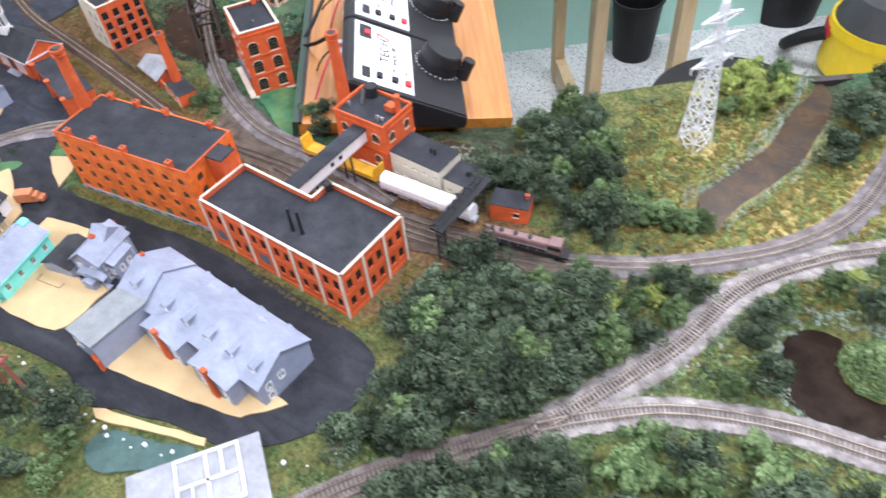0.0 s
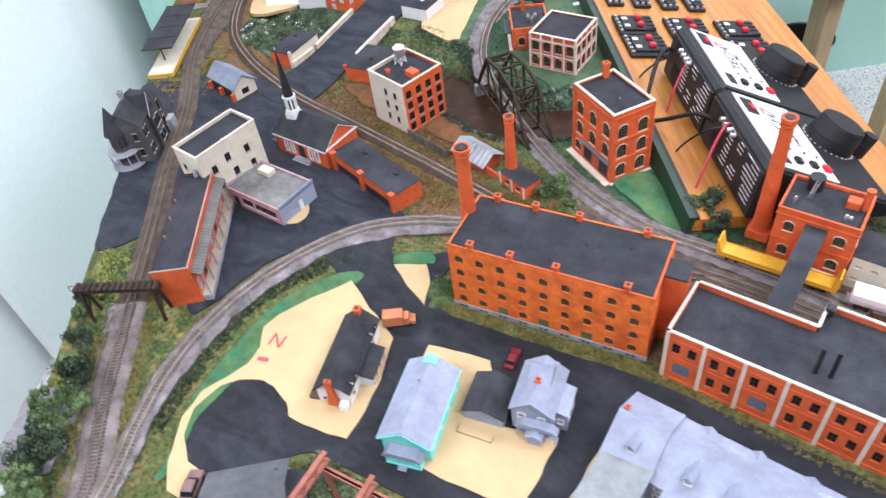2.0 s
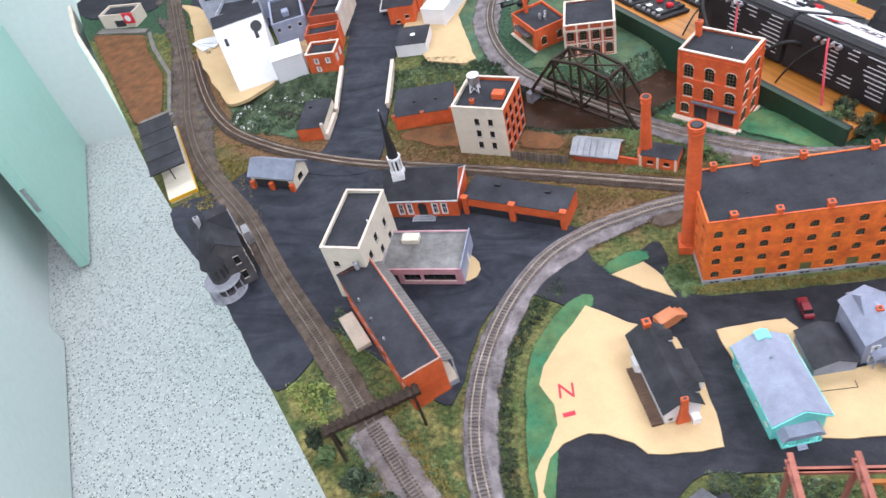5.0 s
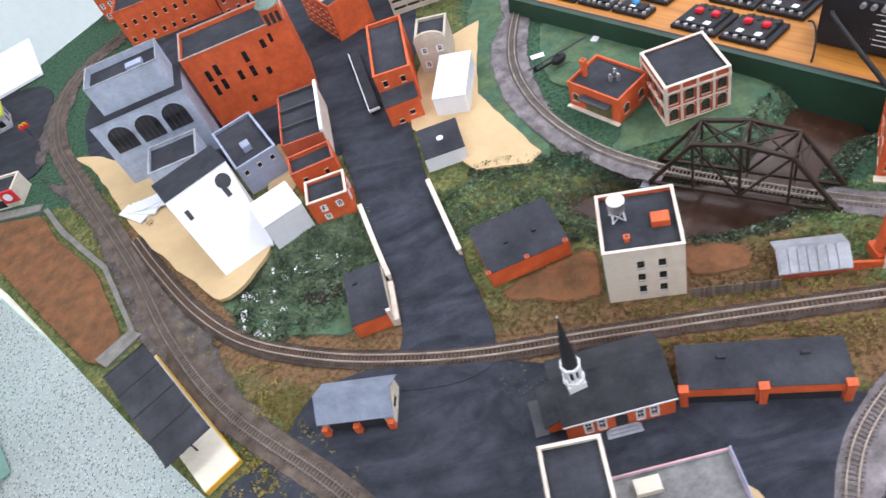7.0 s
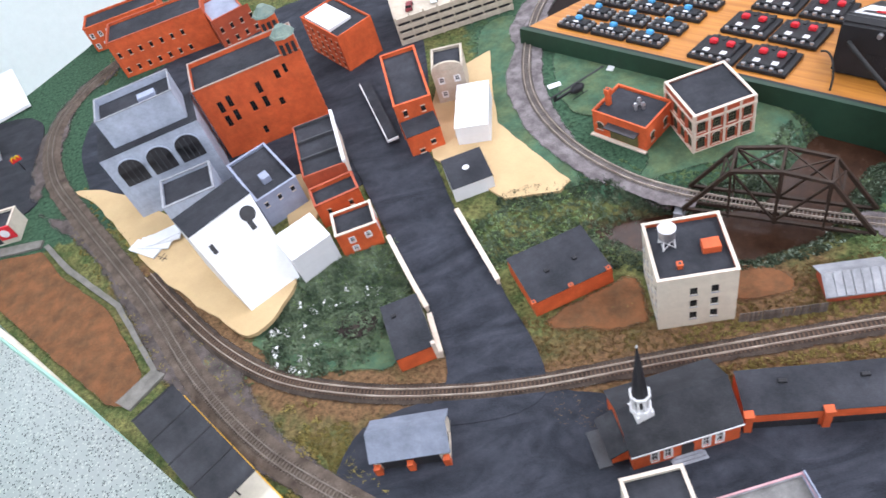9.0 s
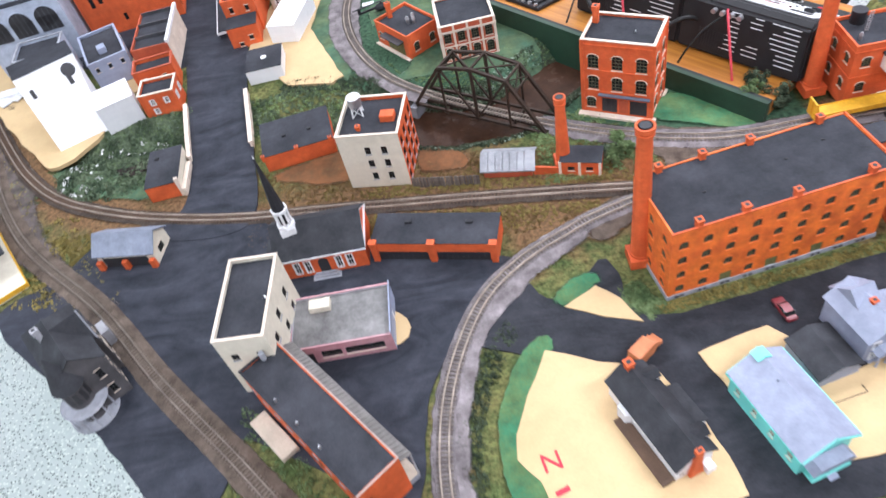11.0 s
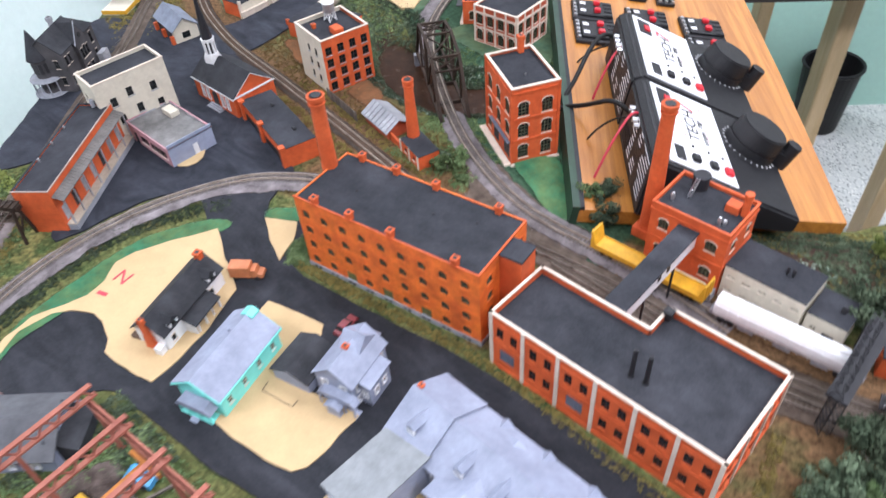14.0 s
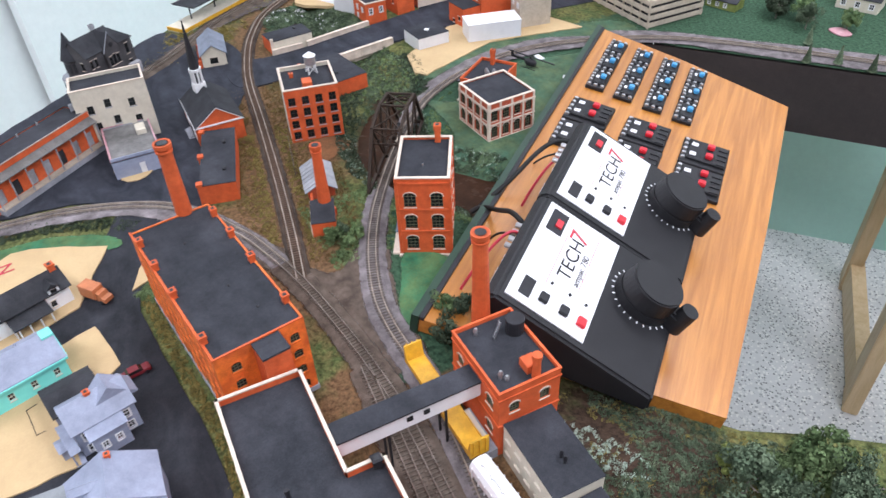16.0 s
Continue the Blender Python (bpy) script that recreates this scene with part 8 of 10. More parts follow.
wx.scale = (1.140, 1.140, 1.140)
wt = block("white_hut", "small white hut with a dark roof and round fan", (-1.149, 1.117), (-1.0965, 1.1198), 0.058, 0.022, WHITE, parapet=0.0005)
wt.scale = (1.085, 1.085, 1.085)
bm = bmesh.new()
cone(bm, 0.026, 0.03, 0.0215, 0.0235, 0.0045, 0.0045, 16)
part("roof_fan", bm, WSASH, wt)

# parking deck with cars
pk = thing("parking_garage", -1.154, 1.530, 0.0, "tan multi-storey parking garage with open slotted sides", "parking garage")
for i in range(4):
    bm = bmesh.new()
    box(bm, 0, 0, 0.014 * i + 0.003, 0.20, 0.13, 0.014 * i + 0.006)
    part("deck", bm, TAN, pk)
    bm = bmesh.new()
    for x0, y0, x1, y1 in ((0, -0.002, 0.20, 0.0), (0, 0.13, 0.20, 0.132), (-0.002, -0.002, 0, 0.132), (0.20, -0.002, 0.202, 0.132)):
        box(bm, x0, y0, 0.014 * i + 0.002, x1, y1, 0.014 * i + 0.0105)
    part("slotted_wall", bm, TAN, pk)
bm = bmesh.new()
# solid black fill stands in for shade between the open decks
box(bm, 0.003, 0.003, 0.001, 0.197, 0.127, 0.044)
part("shade_fill", bm, DARK, pk)
for i in range(9):
    for y in (0, 0.13):
        bm = bmesh.new()
        box(bm, 0.2 * i / 8 - 0.0015, y - 0.0015, 0, 0.2 * i / 8 + 0.0015, y + 0.0015, 0.056)
        part("column", bm, TAN, pk)
for i, m in enumerate((MAROON, WHITE, DOORB, VERDI, METAL, REDP, BLACK)):
    a = math.radians(0.0)
    lx, ly = 0.03 + (i % 4) * 0.045, 0.03 + (i // 4) * 0.055
    car(-1.154 + lx * math.cos(a) - ly * math.sin(a), 1.530 + lx * math.sin(a) + ly * math.cos(a), 77, m, "small parked car on the garage's top deck", "cars on the parking deck", z=0.0485)
br = block("brick_corner_store", "tall orange brick corner building", (-1.254, 1.502), (-1.191, 1.536), 0.12, 0.072, BRICK, parapet=0.004, coping=None, sides={"w": brickset(6, 3, 0.12, 0.07)}, kind="black")
bm = bmesh.new()
box(bm, 0.004, 0.03, 0.069, 0.05, 0.11, 0.074)
part("litter_roof", bm, PAPER, br)
bw = block("brick_mill_block", "long red brick block with tall windows", (-1.69, 1.737), (-1.498, 1.752), 0.080, 0.078, BRICK, coping=REDBRICK, parapet=0.004, sides={"s": brickset(7, 2, 0.15, 0.078)}, kind="black")
bw2 = block("brick_annex_block", "red brick block with bright window mullions", (-1.773, 1.884), (-1.614, 1.896), 0.06, 0.055, BRICK, coping=BRICK, parapet=0.003, sides={"s": brickset(9, 2, 0.159, 0.055), "w": brickset(4, 2, 0.06, 0.055)}, kind="white")
bw3 = block("gabled_brick_shop", "red brick shop with a grey patched roof", (-1.484, 1.719), (-1.423, 1.741), 0.09, 0.062, REDBRICK, roof=PRIMER, coping=REDBRICK, parapet=0.002, sides={"s": brickset(4, 2, 0.084, 0.06)}, kind="black")

# roadside restaurant and shop
mc = block("drive_in_restaurant", "grey drive-in restaurant with a lime yellow roof band", (-2.022, 1.553), (-1.9353, 1.5874), 0.045, 0.032, GREYPANEL, roof=ROOF, parapet=0.001, sides={"s": grid(4, 1, 0.093, 0.03, 0.010, 0.012, 0.008, 0.02), "e": grid(2, 1, 0.045, 0.03, 0.010, 0.012, 0.008, 0.02)}, kind="shop")
mc.scale = (1.140, 1.140, 1.140)
bm = bmesh.new()
for x0, y0, x1, y1 in ((-0.002, -0.002, 0.0953, -0.0002), (0.0935, -0.0002, 0.0953, 0.047), (-0.002, 0.0452, 0.0935, 0.047), (-0.002, -0.0002, -0.0002, 0.0452)):
    box(bm, x0, y0, 0.028, x1, y1, 0.033)
part("roof_band", bm, LIME, mc, "lime yellow roof band")
sg = thing("pole_sign", -1.866, 1.535, 30, "red roadside sign with yellow emblem", "sign", z=0.001)
bm = bmesh.new()
box(bm, -0.0008, -0.0008, 0, 0.0008, 0.0008, 0.022)
part("pole", bm, BLACK, sg)
bm = bmesh.new()
box(bm, -0.009, -0.0012, 0.022, 0.009, 0.0012, 0.031)
part("panel", bm, REDP, sg)
bm = bmesh.new()
for c in (-0.0032, 0.0032):
    for i in range(8):
        a0, a1 = math.pi * i / 8, math.pi * (i + 1) / 8
        bar(bm, (c - 0.0032 * math.cos(a0), -0.0018, 0.0275 + 0.006 * math.sin(a0)), (c - 0.0032 * math.cos(a1), -0.0018, 0.0275 + 0.006 * math.sin(a1)), 0.001)
part("emblem", bm, YELLOWP, sg)
so = block("corner_shop", "small cream shop with a red round sign board", (-1.924, 1.348), (-1.846, 1.3441), 0.042, 0.028, CREAM, coping=COPING, parapet=0.003, doors=[("s", 0.03, 0.055, 0.002, 0.016, DARK)])
so.scale = (1.140, 1.140, 1.140)
bm = bmesh.new()
box(bm, 0.058, -0.003, 0.010, 0.0815, -0.0004, 0.032)
s2 = part("sign_board", bm, REDP, so, "red sign board")
bm = bmesh.new()
cone(bm, 0, 0, 0, 0.0008, 0.0065, 0.0065, 20, Matrix.Translation((0.0695, -0.0031, 0.021)) @ pose(0, 0, 0, 90))
cone(bm, 0, 0, 0, 0.0012, 0.003, 0.003, 16, Matrix.Translation((0.0695, -0.0031, 0.021)) @ pose(0, 0, 0, 90))
part("round_emblem", bm, WSASH, s2)
bm = bmesh.new()
box(bm, 0, 0, 0, 0.10, 0.19, 0.006)
solo("foam_sheet", bm, PAPER, "white foam sheet lying at the board's edge", "sheet", pose(-1.988, 1.710, 0.003, 0, 0, 24))
for i in range(4):
    bm = bmesh.new()
    box(bm, 0, -0.011, 0, 0.055, 0.011, 0.002)
    solo("foam_offcut", bm, WHITE, "crumpled white foam offcut beside the grey arches", "offcut", pose(-1.628 + 0.012 * i, 1.239 - 0.004 * i, 0.004 + 0.0022 * i, 0, 0, -40 + 17 * i), group="foam offcuts")

# pencil and paint marks on the boards
def mark(text, x, y, rz, size, material, label):
    cu = bpy.data.curves.new("mark", "FONT")
    cu.body, cu.size, cu.extrude = text, size, 0.0002
    ob = new("painted_mark", cu)
    ob.matrix_basis = pose(x, y, 0.0037, 0, 0, rz)
    ob.data.materials.append(material)
    dg = bpy.context.evaluated_depsgraph_get()
    me = bpy.data.meshes.new_from_object(ob.evaluated_get(dg))
    bpy.data.objects.remove(ob)
    o = new("painted_mark", me)
    o.matrix_basis = pose(x, y, 0.0037, 0, 0, rz)
    tagged(o, label, "marking")


mark("N", -0.808, 0.406, 10, 0.026, WIRE_R, "red handwritten letter N on bare board")
mark("-", -0.799, 0.3735, 20, 0.055, WIRE_R, "small red handwritten mark on bare board")
bm = bmesh.new()
for x0, y0, x1, y1 in ((0, 0, 0.012, 0.001), (0.004, -0.006, 0.005, 0.006), (0.014, -0.004, 0.015, 0.008), (0.018, 0, 0.026, 0.001), (0.02, -0.005, 0.021, 0.006)):
    box(bm, x0, y0, 0, x1, y1, 0.0003)
solo("pencil_marks", bm, BLACK, "black handwritten marks on bare board", "marking", pose(-1.592, 1.202, 0.0040, 0, 0, -40))

# ---- control board ----
PZ = 0.012
BOARD_TILT = 9.0
cb = thing("control_board", -0.459, 0.812, math.degrees(math.atan2(0.615, -0.503)), "golden oak control board with a dark green edge", "control panel")
# local x runs along the town-side edge, local y towards the town
bm = bmesh.new()
to_local = cb.matrix_basis.inverted()
corners = [(-0.459, 0.812), (-0.229, 1.038), (-0.432, 1.306), (-0.643, 1.572), (-0.82, 1.50), (-0.962, 1.427)]
poly = [tuple((to_local @ Vector((x, y, 0)))[:2]) for x, y in corners]
prism(bm, poly, PZ - 0.019, PZ)
bmesh.ops.triangulate(bm, faces=[f for f in bm.faces if len(f.verts) > 4])
part("board", bm, OAK, cb)
bm = bmesh.new()
box(bm, -0.002, 0.0005, -0.06, 0.795, 0.009, PZ + 0.005)
part("edge_strip", bm, FASCIA, cb, "dark green painted edge strip")
# narrow black strip along the inner side of the green edge
bm = bmesh.new()
box(bm, -0.001, -0.005, PZ + 0.0002, 0.79, 0.0003, PZ + 0.0048)
part("edge_black_strip", bm, BLACK, cb, "narrow black strip beside the green edge strip")
bm = bmesh.new()
a = to_local @ Vector((-0.229, 1.038, 0))
b = to_local @ Vector((-0.643, 1.572, 0))
d = (b - a).normalized()
ang = math.degrees(math.atan2(d.y, d.x))
box(bm, 0, -0.010, -0.012, (b - a).length, -0.0005, PZ - 0.0008, Matrix.Translation((a.x, a.y, 0)) @ pose(0, 0, 0, 0, 0, ang) @ pose(0, 0.0105, 0))
part("front_lip", bm, OAK, cb, "oak front lip")
for i in range(9):
    bm = bmesh.new()
    p = a + (b - a) * (0.28 + 0.07 * i)
    cone(bm, p.x, p.y, -0.004, -0.001, 0.0018, 0.0018, 8)
    part("screw_head", bm, METAL, cb)

# the board slopes down from the town-side edge
cb.matrix_basis = Matrix.Translation((0, 0, 0.010)) @ cb.matrix_basis @ pose(0, 0, 0, BOARD_TILT)
UV = cb.matrix_basis.copy()


def throttle(u0, label):
    """One power pack: wedge case, white face plate, dial knob with pointer, switches and rear labels."""
    ob = new("train_controller")
    ob.matrix_basis = UV @ pose(u0, 0, PZ)
    ob.empty_display_size = 0.02
    tagged(ob, label, "train controller", "train controllers")
    Wd = 0.174
    v0, v1, z0, z1 = -0.0615, -0.2455, 0.078, 0.024
    bm = bmesh.new()
    prof = [(v0, 0.002), (v1, 0.002), (v1, z1), (v0 - 0.012, z0 + 0.002), (v0, z0 - 0.006)]
    a = [bm.verts.new((0, y, z)) for y, z in prof]
    b = [bm.verts.new((Wd, y, z)) for y, z in prof]
    bm.faces.new(a), bm.faces.new(b[::-1])
    for i in range(5):
        j = (i + 1) % 5
        bm.faces.new((a[i], b[i], b[j], a[j]))
    bmesh.ops.bevel(bm, geom=bm.edges[:], offset=0.003, segments=3, affect="EDGES")
    part("case", bm, CASE, ob)
    slope = math.degrees(math.atan2((z0 + 0.002) - z1, v1 - (v0 - 0.012)))
    # the face's own frame: x along the case, y up the slope, z out of the face
    top = Matrix.Translation((0, v1, z1)) @ pose(0, 0, 0, math.degrees(math.atan2(z0 + 0.002 - z1, (v0 - 0.012) - v1)), 0, 0)
    run = math.hypot(z0 + 0.002 - z1, (v0 - 0.012) - v1)
    bm = bmesh.new()
    box(bm, 0.010, run - 0.097, 0.0002, 0.166, run - 0.007, 0.0016, top)
    pl = part("face_plate", bm, PLATE, ob, "white printed face plate")
    # upright of the printing: towards the town edge lies up the slope, so words run along x reversed
    P = top @ Matrix.Translation((0.166, run - 0.007, 0.0017)) @ pose(0, 0, 0, 0, 0, -90) @ Matrix.Diagonal((1.07, 1.20, 1, 1))
    # P: x down the slope from the top edge, y along the case

    def printed(bm, material, name):
        return part(name, bm, material, pl)

    bm = bmesh.new()
    box(bm, 0.006, -0.036, 0, 0.024, -0.006, 0.0006, P)
    printed(bm, BLACK, "display")
    bm = bmesh.new()
    box(bm, 0.014, -0.028, 0.0006, 0.021, -0.018, 0.0026, P)
    printed(bm, REDP, "display_switch")
    bm = bmesh.new()
    box(bm, 0.010, -0.122, 0, 0.022, -0.100, 0.0005, P)
    printed(bm, BLACK, "emblem")
    for x, m, nm in ((0.034, BLACK, "slide_switch"), (0.056, BLACK, "slide_switch"), (0.075, REDP, "push_button")):
        bm = bmesh.new()
        box(bm, x - 0.004, -0.118, 0, x + 0.005, -0.108, 0.0045, P)
        bmesh.ops.bevel(bm, geom=bm.edges[:], offset=0.0008, segments=2, affect="EDGES")
        printed(bm, m, nm)
    for x in (0.036, 0.056, 0.074):
        bm = bmesh.new()
        cone(bm, x, -0.092 , 0, 0.0012, 0.0016, 0.0016, 10, P)
        printed(bm, BLACK, "indicator")
    bm = bmesh.new()
    box(bm, 0.030, -0.096, 0, 0.0305, -0.012, 0.0003, P)
    box(bm, 0.062, -0.085, 0, 0.0625, -0.012, 0.0003, P)
    printed(bm, WIRE_R, "red_rule")
    for text, size, x, y, m in (("TECH", 0.021, 0.050, -0.080, BLACK), ("7", 0.029, 0.052, -0.030, WIRE_R), ("ampac 780", 0.0095, 0.060, -0.080, BLACK)):
        cu = bpy.data.curves.new("print", "FONT")
        cu.body, cu.size, cu.extrude = text, size, 0.00015
        tmp = new("print", cu)
        me = bpy.data.meshes.new_from_object(tmp.evaluated_get(bpy.context.evaluated_depsgraph_get()))
        bpy.data.objects.remove(tmp)
        me.materials.append(m)
        o = new("printed_word", me)
        o.parent = pl
        o.matrix_basis = P @ Matrix.Translation((x, y, 0.0003)) @ pose(0, 0, 0, 0, 0, 90)
    # knob
    K = top @ Matrix.Translation((0.114, 0.040, 0.0))
    bm = bmesh.new()
    cone(bm, 0, 0, -0.002, 0.012, 0.0335, 0.0325, 36, K)
    cone(bm, 0, 0, 0.012, 0.032, 0.0325, 0.0295, 36, K)
    bmesh.ops.bevel(bm, geom=[e for e in bm.edges if e.calc_face_angle(0) > 0.9], offset=0.0015, segments=2, affect="EDGES")
    kn = part("speed_knob", bm, CASE, ob, "large matt black speed knob")
    bm = bmesh.new()
    vs = box(bm, -0.010, -0.042, -0.001, 0.010, 0.0, 0.020)
    bmesh.ops.bevel(bm, geom=bm.edges[:], offset=0.003, segments=2, affect="EDGES")
    cone(bm, 0, -0.042, -0.001, 0.031, 0.0105, 0.0095, 20)
    bmesh.ops.transform(bm, matrix=K @ pose(0, 0, 0, 0, 0, -14), verts=bm.verts)
    part("knob_lever", bm, CASE, kn)
    for i in range(18):
        t = math.radians(40 + i * 13)
        bm = bmesh.new()
        box(bm, 0.0345, -0.0006, 0.0, 0.0375, 0.0006, 0.0006, K @ pose(0, 0, 0, 0, 0, math.degrees(t)))
        part("dial_mark", bm, PLATE, ob, "white dial mark")
    # rear face: print bars, terminals
    bm = bmesh.new()
    for col, x0 in enumerate((0.012, 0.060, 0.090)):
        for i in range(9):
            w = random.uniform(0.5, 1.0) * (0.038 if col == 0 else 0.022)
            z = 0.016 + i * 0.0064
            if col == 1 and 2 < i < 6:
                continue
            box(bm, x0, v0 + 0.0001, z, x0 + w, v0 + 0.0005, z + 0.0010)
    part("warning_print", bm, PLATE, ob, "rows of white warning print")
    for i in range(4):
        bm = bmesh.new()
        cone(bm, 0, 0, 0, 0.007, 0.0032, 0.0032, 10, Matrix.Translation((0.090 + i * 0.012, v0, 0.064)) @ pose(0, 0, 0, -90))
        part("terminal_screw", bm, METAL, ob)
    bm = bmesh.new()
    for i in range(10):
        box(bm, 0.108 + i * 0.0038, v0 - 0.0002, 0.012, 0.110 + i * 0.0038, v0 + 0.0008, 0.036)
    part("vent_slot", bm, BLACK, ob)
    return ob


throttle(-0.004, "black train controller with white plate and large knob")
throttle(0.1715, "black train controller with white plate and large knob")


def turnout(u, v, kind):
    """A slide switch on a black base, with its screws, tags and sliders."""
    ob = new("switch_controller")
    ob.matrix_basis = UV @ pose(u, v, PZ, 0, 0, random.uniform(-1.5, 1.5))
    ob.empty_display_size = 0.01
    red = kind == "red"
    tagged(ob, "black twin selector switch with red sliders" if red else "black selector switch with a blue slider", "switch", "%s selector switches" % kind)
    hu, hv = (0.0335, 0.033) if red else (0.0285, 0.0150)
    bm = bmesh.new()
    box(bm, -hu, -hv, 0.0004, hu, hv, 0.0065)
    bmesh.ops.bevel(bm, geom=bm.edges[:], offset=0.001, segments=1, affect="EDGES")
    part("base", bm, CASE, ob)
    bm = bmesh.new()
    box(bm, -hu + 0.009, -hv + 0.002, 0.0065, hu - 0.009, hv - 0.009, 0.0105)
    bmesh.ops.bevel(bm, geom=bm.edges[:], offset=0.0012, segments=1, affect="EDGES")
    part("raised_cover", bm, CASE, ob)
    for k in (-0.0125, 0.0125) if red else (0.0,):
        bm = bmesh.new()
        box(bm, k - 0.0052, -0.011 if red else -0.0105, 0.0105, k + 0.0052, -0.001 if red else -0.0020, 0.0165)
        bmesh.ops.bevel(bm, geom=bm.edges[:], offset=0.0012, segments=2, affect="EDGES")
        part("slider", bm, REDP if red else BLUEP, ob, "%s slider" % kind)
        bm = bmesh.new()
        box(bm, k - 0.004, 0.012 if red else 0.0005, 0.0105, k + 0.004, 0.021 if red else 0.0050, 0.0112)
        part("tag", bm, PLATE, ob, "white tag")
    for x in (-hu + 0.005, hu - 0.005) if not red else (-0.025, -0.0125, 0.0, 0.0125, 0.025):
        for y in (hv - 0.0045, 0.0, -hv + 0.0045) if not red else (hv - 0.0045,):
            bm = bmesh.new()
            cone(bm, x, y, 0.0065, 0.0095, 0.0030, 0.0030, 8)
            box(bm, x - 0.0028, y - 0.0004, 0.0095, x + 0.0028, y + 0.0004, 0.0099)
            part("terminal_screw", bm, METAL, ob, "bright terminal screw")
    if not red:
        for x in (-0.010, 0.0, 0.010):
            bm = bmesh.new()
            cone(bm, x, hv - 0.0042, 0.0065, 0.0100, 0.0028, 0.0028, 8)
            part("terminal_screw", bm, METAL, ob, "bright terminal screw")
    else:
        for q in range(4):
            bm = bmesh.new()
            box(bm, -0.024 + q * 0.0125, -hv + 0.003, 0.0105, -0.0195 + q * 0.0125, -hv + 0.016, 0.0118)
            part("cover_rib", bm, CASE, ob)


for c in range(4):
    for r in range(3):
        turnout(0.7205 - r * 0.0615 - c * 0.0066, -0.0425 - c * 0.048, "blue")
for c in range(3):
    for r in range(2):
        turnout(0.492 - r * 0.071 - c * 0.0085, -0.055 - c * 0.0885, "red")


def wire(name, pts, r, material, label):
    """A loose lead through points, as one tube."""
    cu = bpy.data.curves.new(name, "CURVE")
    cu.dimensions, cu.bevel_depth, cu.bevel_resolution = "3D", r, 2
    sp = cu.splines.new("NURBS")
    sp.points.add(len(pts) - 1)
    for p, q in zip(sp.points, pts):
        p.co = (*q, 1)
    sp.use_endpoint_u, sp.order_u = True, 4
    cu.materials.append(material)
    tagged(new(name, cu), label, "cable")


def uv(u, v, z):
    return tuple(UV @ Vector((u, v, z)))


wire("red_lead", [uv(0.108, -0.068, 0.072), uv(0.106, -0.058, 0.088), uv(0.095, -0.045, 0.076), uv(0.075, -0.03, 0.04), uv(0.062, -0.022, PZ)], 0.0017, WIRE_R, "red lead from the controller's terminal into the board")
wire("red_lead", [uv(0.272, -0.068, 0.072), uv(0.268, -0.058, 0.086), uv(0.255, -0.045, 0.060), uv(0.235, -0.035, PZ)], 0.0017, WIRE_R, "red lead from the controller's terminal into the board")
wire("black_cable", [uv(0.145, -0.07, 0.05), uv(0.15, -0.045, 0.07), uv(0.17, -0.03, 0.05), uv(0.20, -0.012, 0.02), uv(0.21, 0.012, 0.012), uv(0.20, 0.02, 0.003)], 0.0032, RUBBER, "black mains cable looping off the control board")
wire("black_cable", [uv(0.33, -0.075, 0.05), uv(0.335, -0.05, 0.07), uv(0.30, -0.025, 0.055), uv(0.26, -0.012, 0.03), uv(0.23, 0.004, 0.016), uv(0.215, 0.014, 0.004)], 0.0032, RUBBER, "black mains cable looping off the control board")
wire("black_lead", [uv(0.10, -0.068, 0.072), uv(0.11, -0.05, 0.08), uv(0.13, -0.03, 0.05), uv(0.14, -0.02, PZ)], 0.0014, RUBBER, "thin black lead of the controller")
wire("black_lead", [uv(0.37, -0.10, 0.02), uv(0.345, -0.06, 0.05), uv(0.33, -0.03, 0.03), uv(0.33, -0.02, PZ)], 0.0014, RUBBER, "thin black lead of the controller")

# ---- room things ----
dr = thing("mint_door", -2.715, 1.485, math.degrees(math.atan2(0.75, -0.47)), "mint green door leaf standing open against the wall", "door", z=FLOOR)
bm = bmesh.new()
box(bm, 0, -0.02, 0.012, 0.90, 0.02, 2.05)
bmesh.ops.bevel(bm, geom=bm.edges[:], offset=0.004, segments=2, affect="EDGES")
part("leaf", bm, MINT, dr)
for z in (0.3, 1.75):
    bm = bmesh.new()
    cone(bm, 0, 0, z, z + 0.1, 0.008, 0.008, 10)
    part("hinge", bm, METAL, dr)
wd2 = thing("white_door", -2.40, 0.80, math.degrees(math.atan2(1.2, -0.81)), "white painted door set flush in the wall", "door", z=FLOOR)
bm = bmesh.new()
box(bm, -0.45, 0.0, 0.01, 0.40, -0.03, 2.0)
part("leaf", bm, WALLW, wd2)
bm = bmesh.new()
box(bm, 0.31, -0.055, 0.98, 0.36, -0.0301, 1.03)
bar(bm, (0.335, -0.05, 1.0), (0.335, -0.085, 1.0), 0.008, 10)
bar(bm, (0.335, -0.085, 1.0), (0.22, -0.085, 1.0), 0.008, 10)
part("handle", bm, BLACK, wd2)
lp = [(-1.55, 2.13), (-0.05, 3.42)]
bm = bmesh.new()
box(bm, 0, 0, FLOOR, 1.98, 0.04, -0.42)
solo("partition_panel", bm, MINT, "mint green panel standing under the far board", "panel", pose(-1.55, 2.13, 0, 0, 0, math.degrees(math.atan2(1.29, 1.5))))


def post(x, y, z0, z1, w, d, rz, label, lean=0.0):
    bm = bmesh.new()
    box(bm, -w / 2, -d / 2, 0, w / 2, d / 2, z1 - z0)
    bmesh.ops.bevel(bm, geom=bm.edges[:], offset=0.003, segments=2, affect="EDGES")
    solo("timber_post", bm, PINE, label, "post", pose(x, y, z0, 0, lean, rz), group="timber posts")


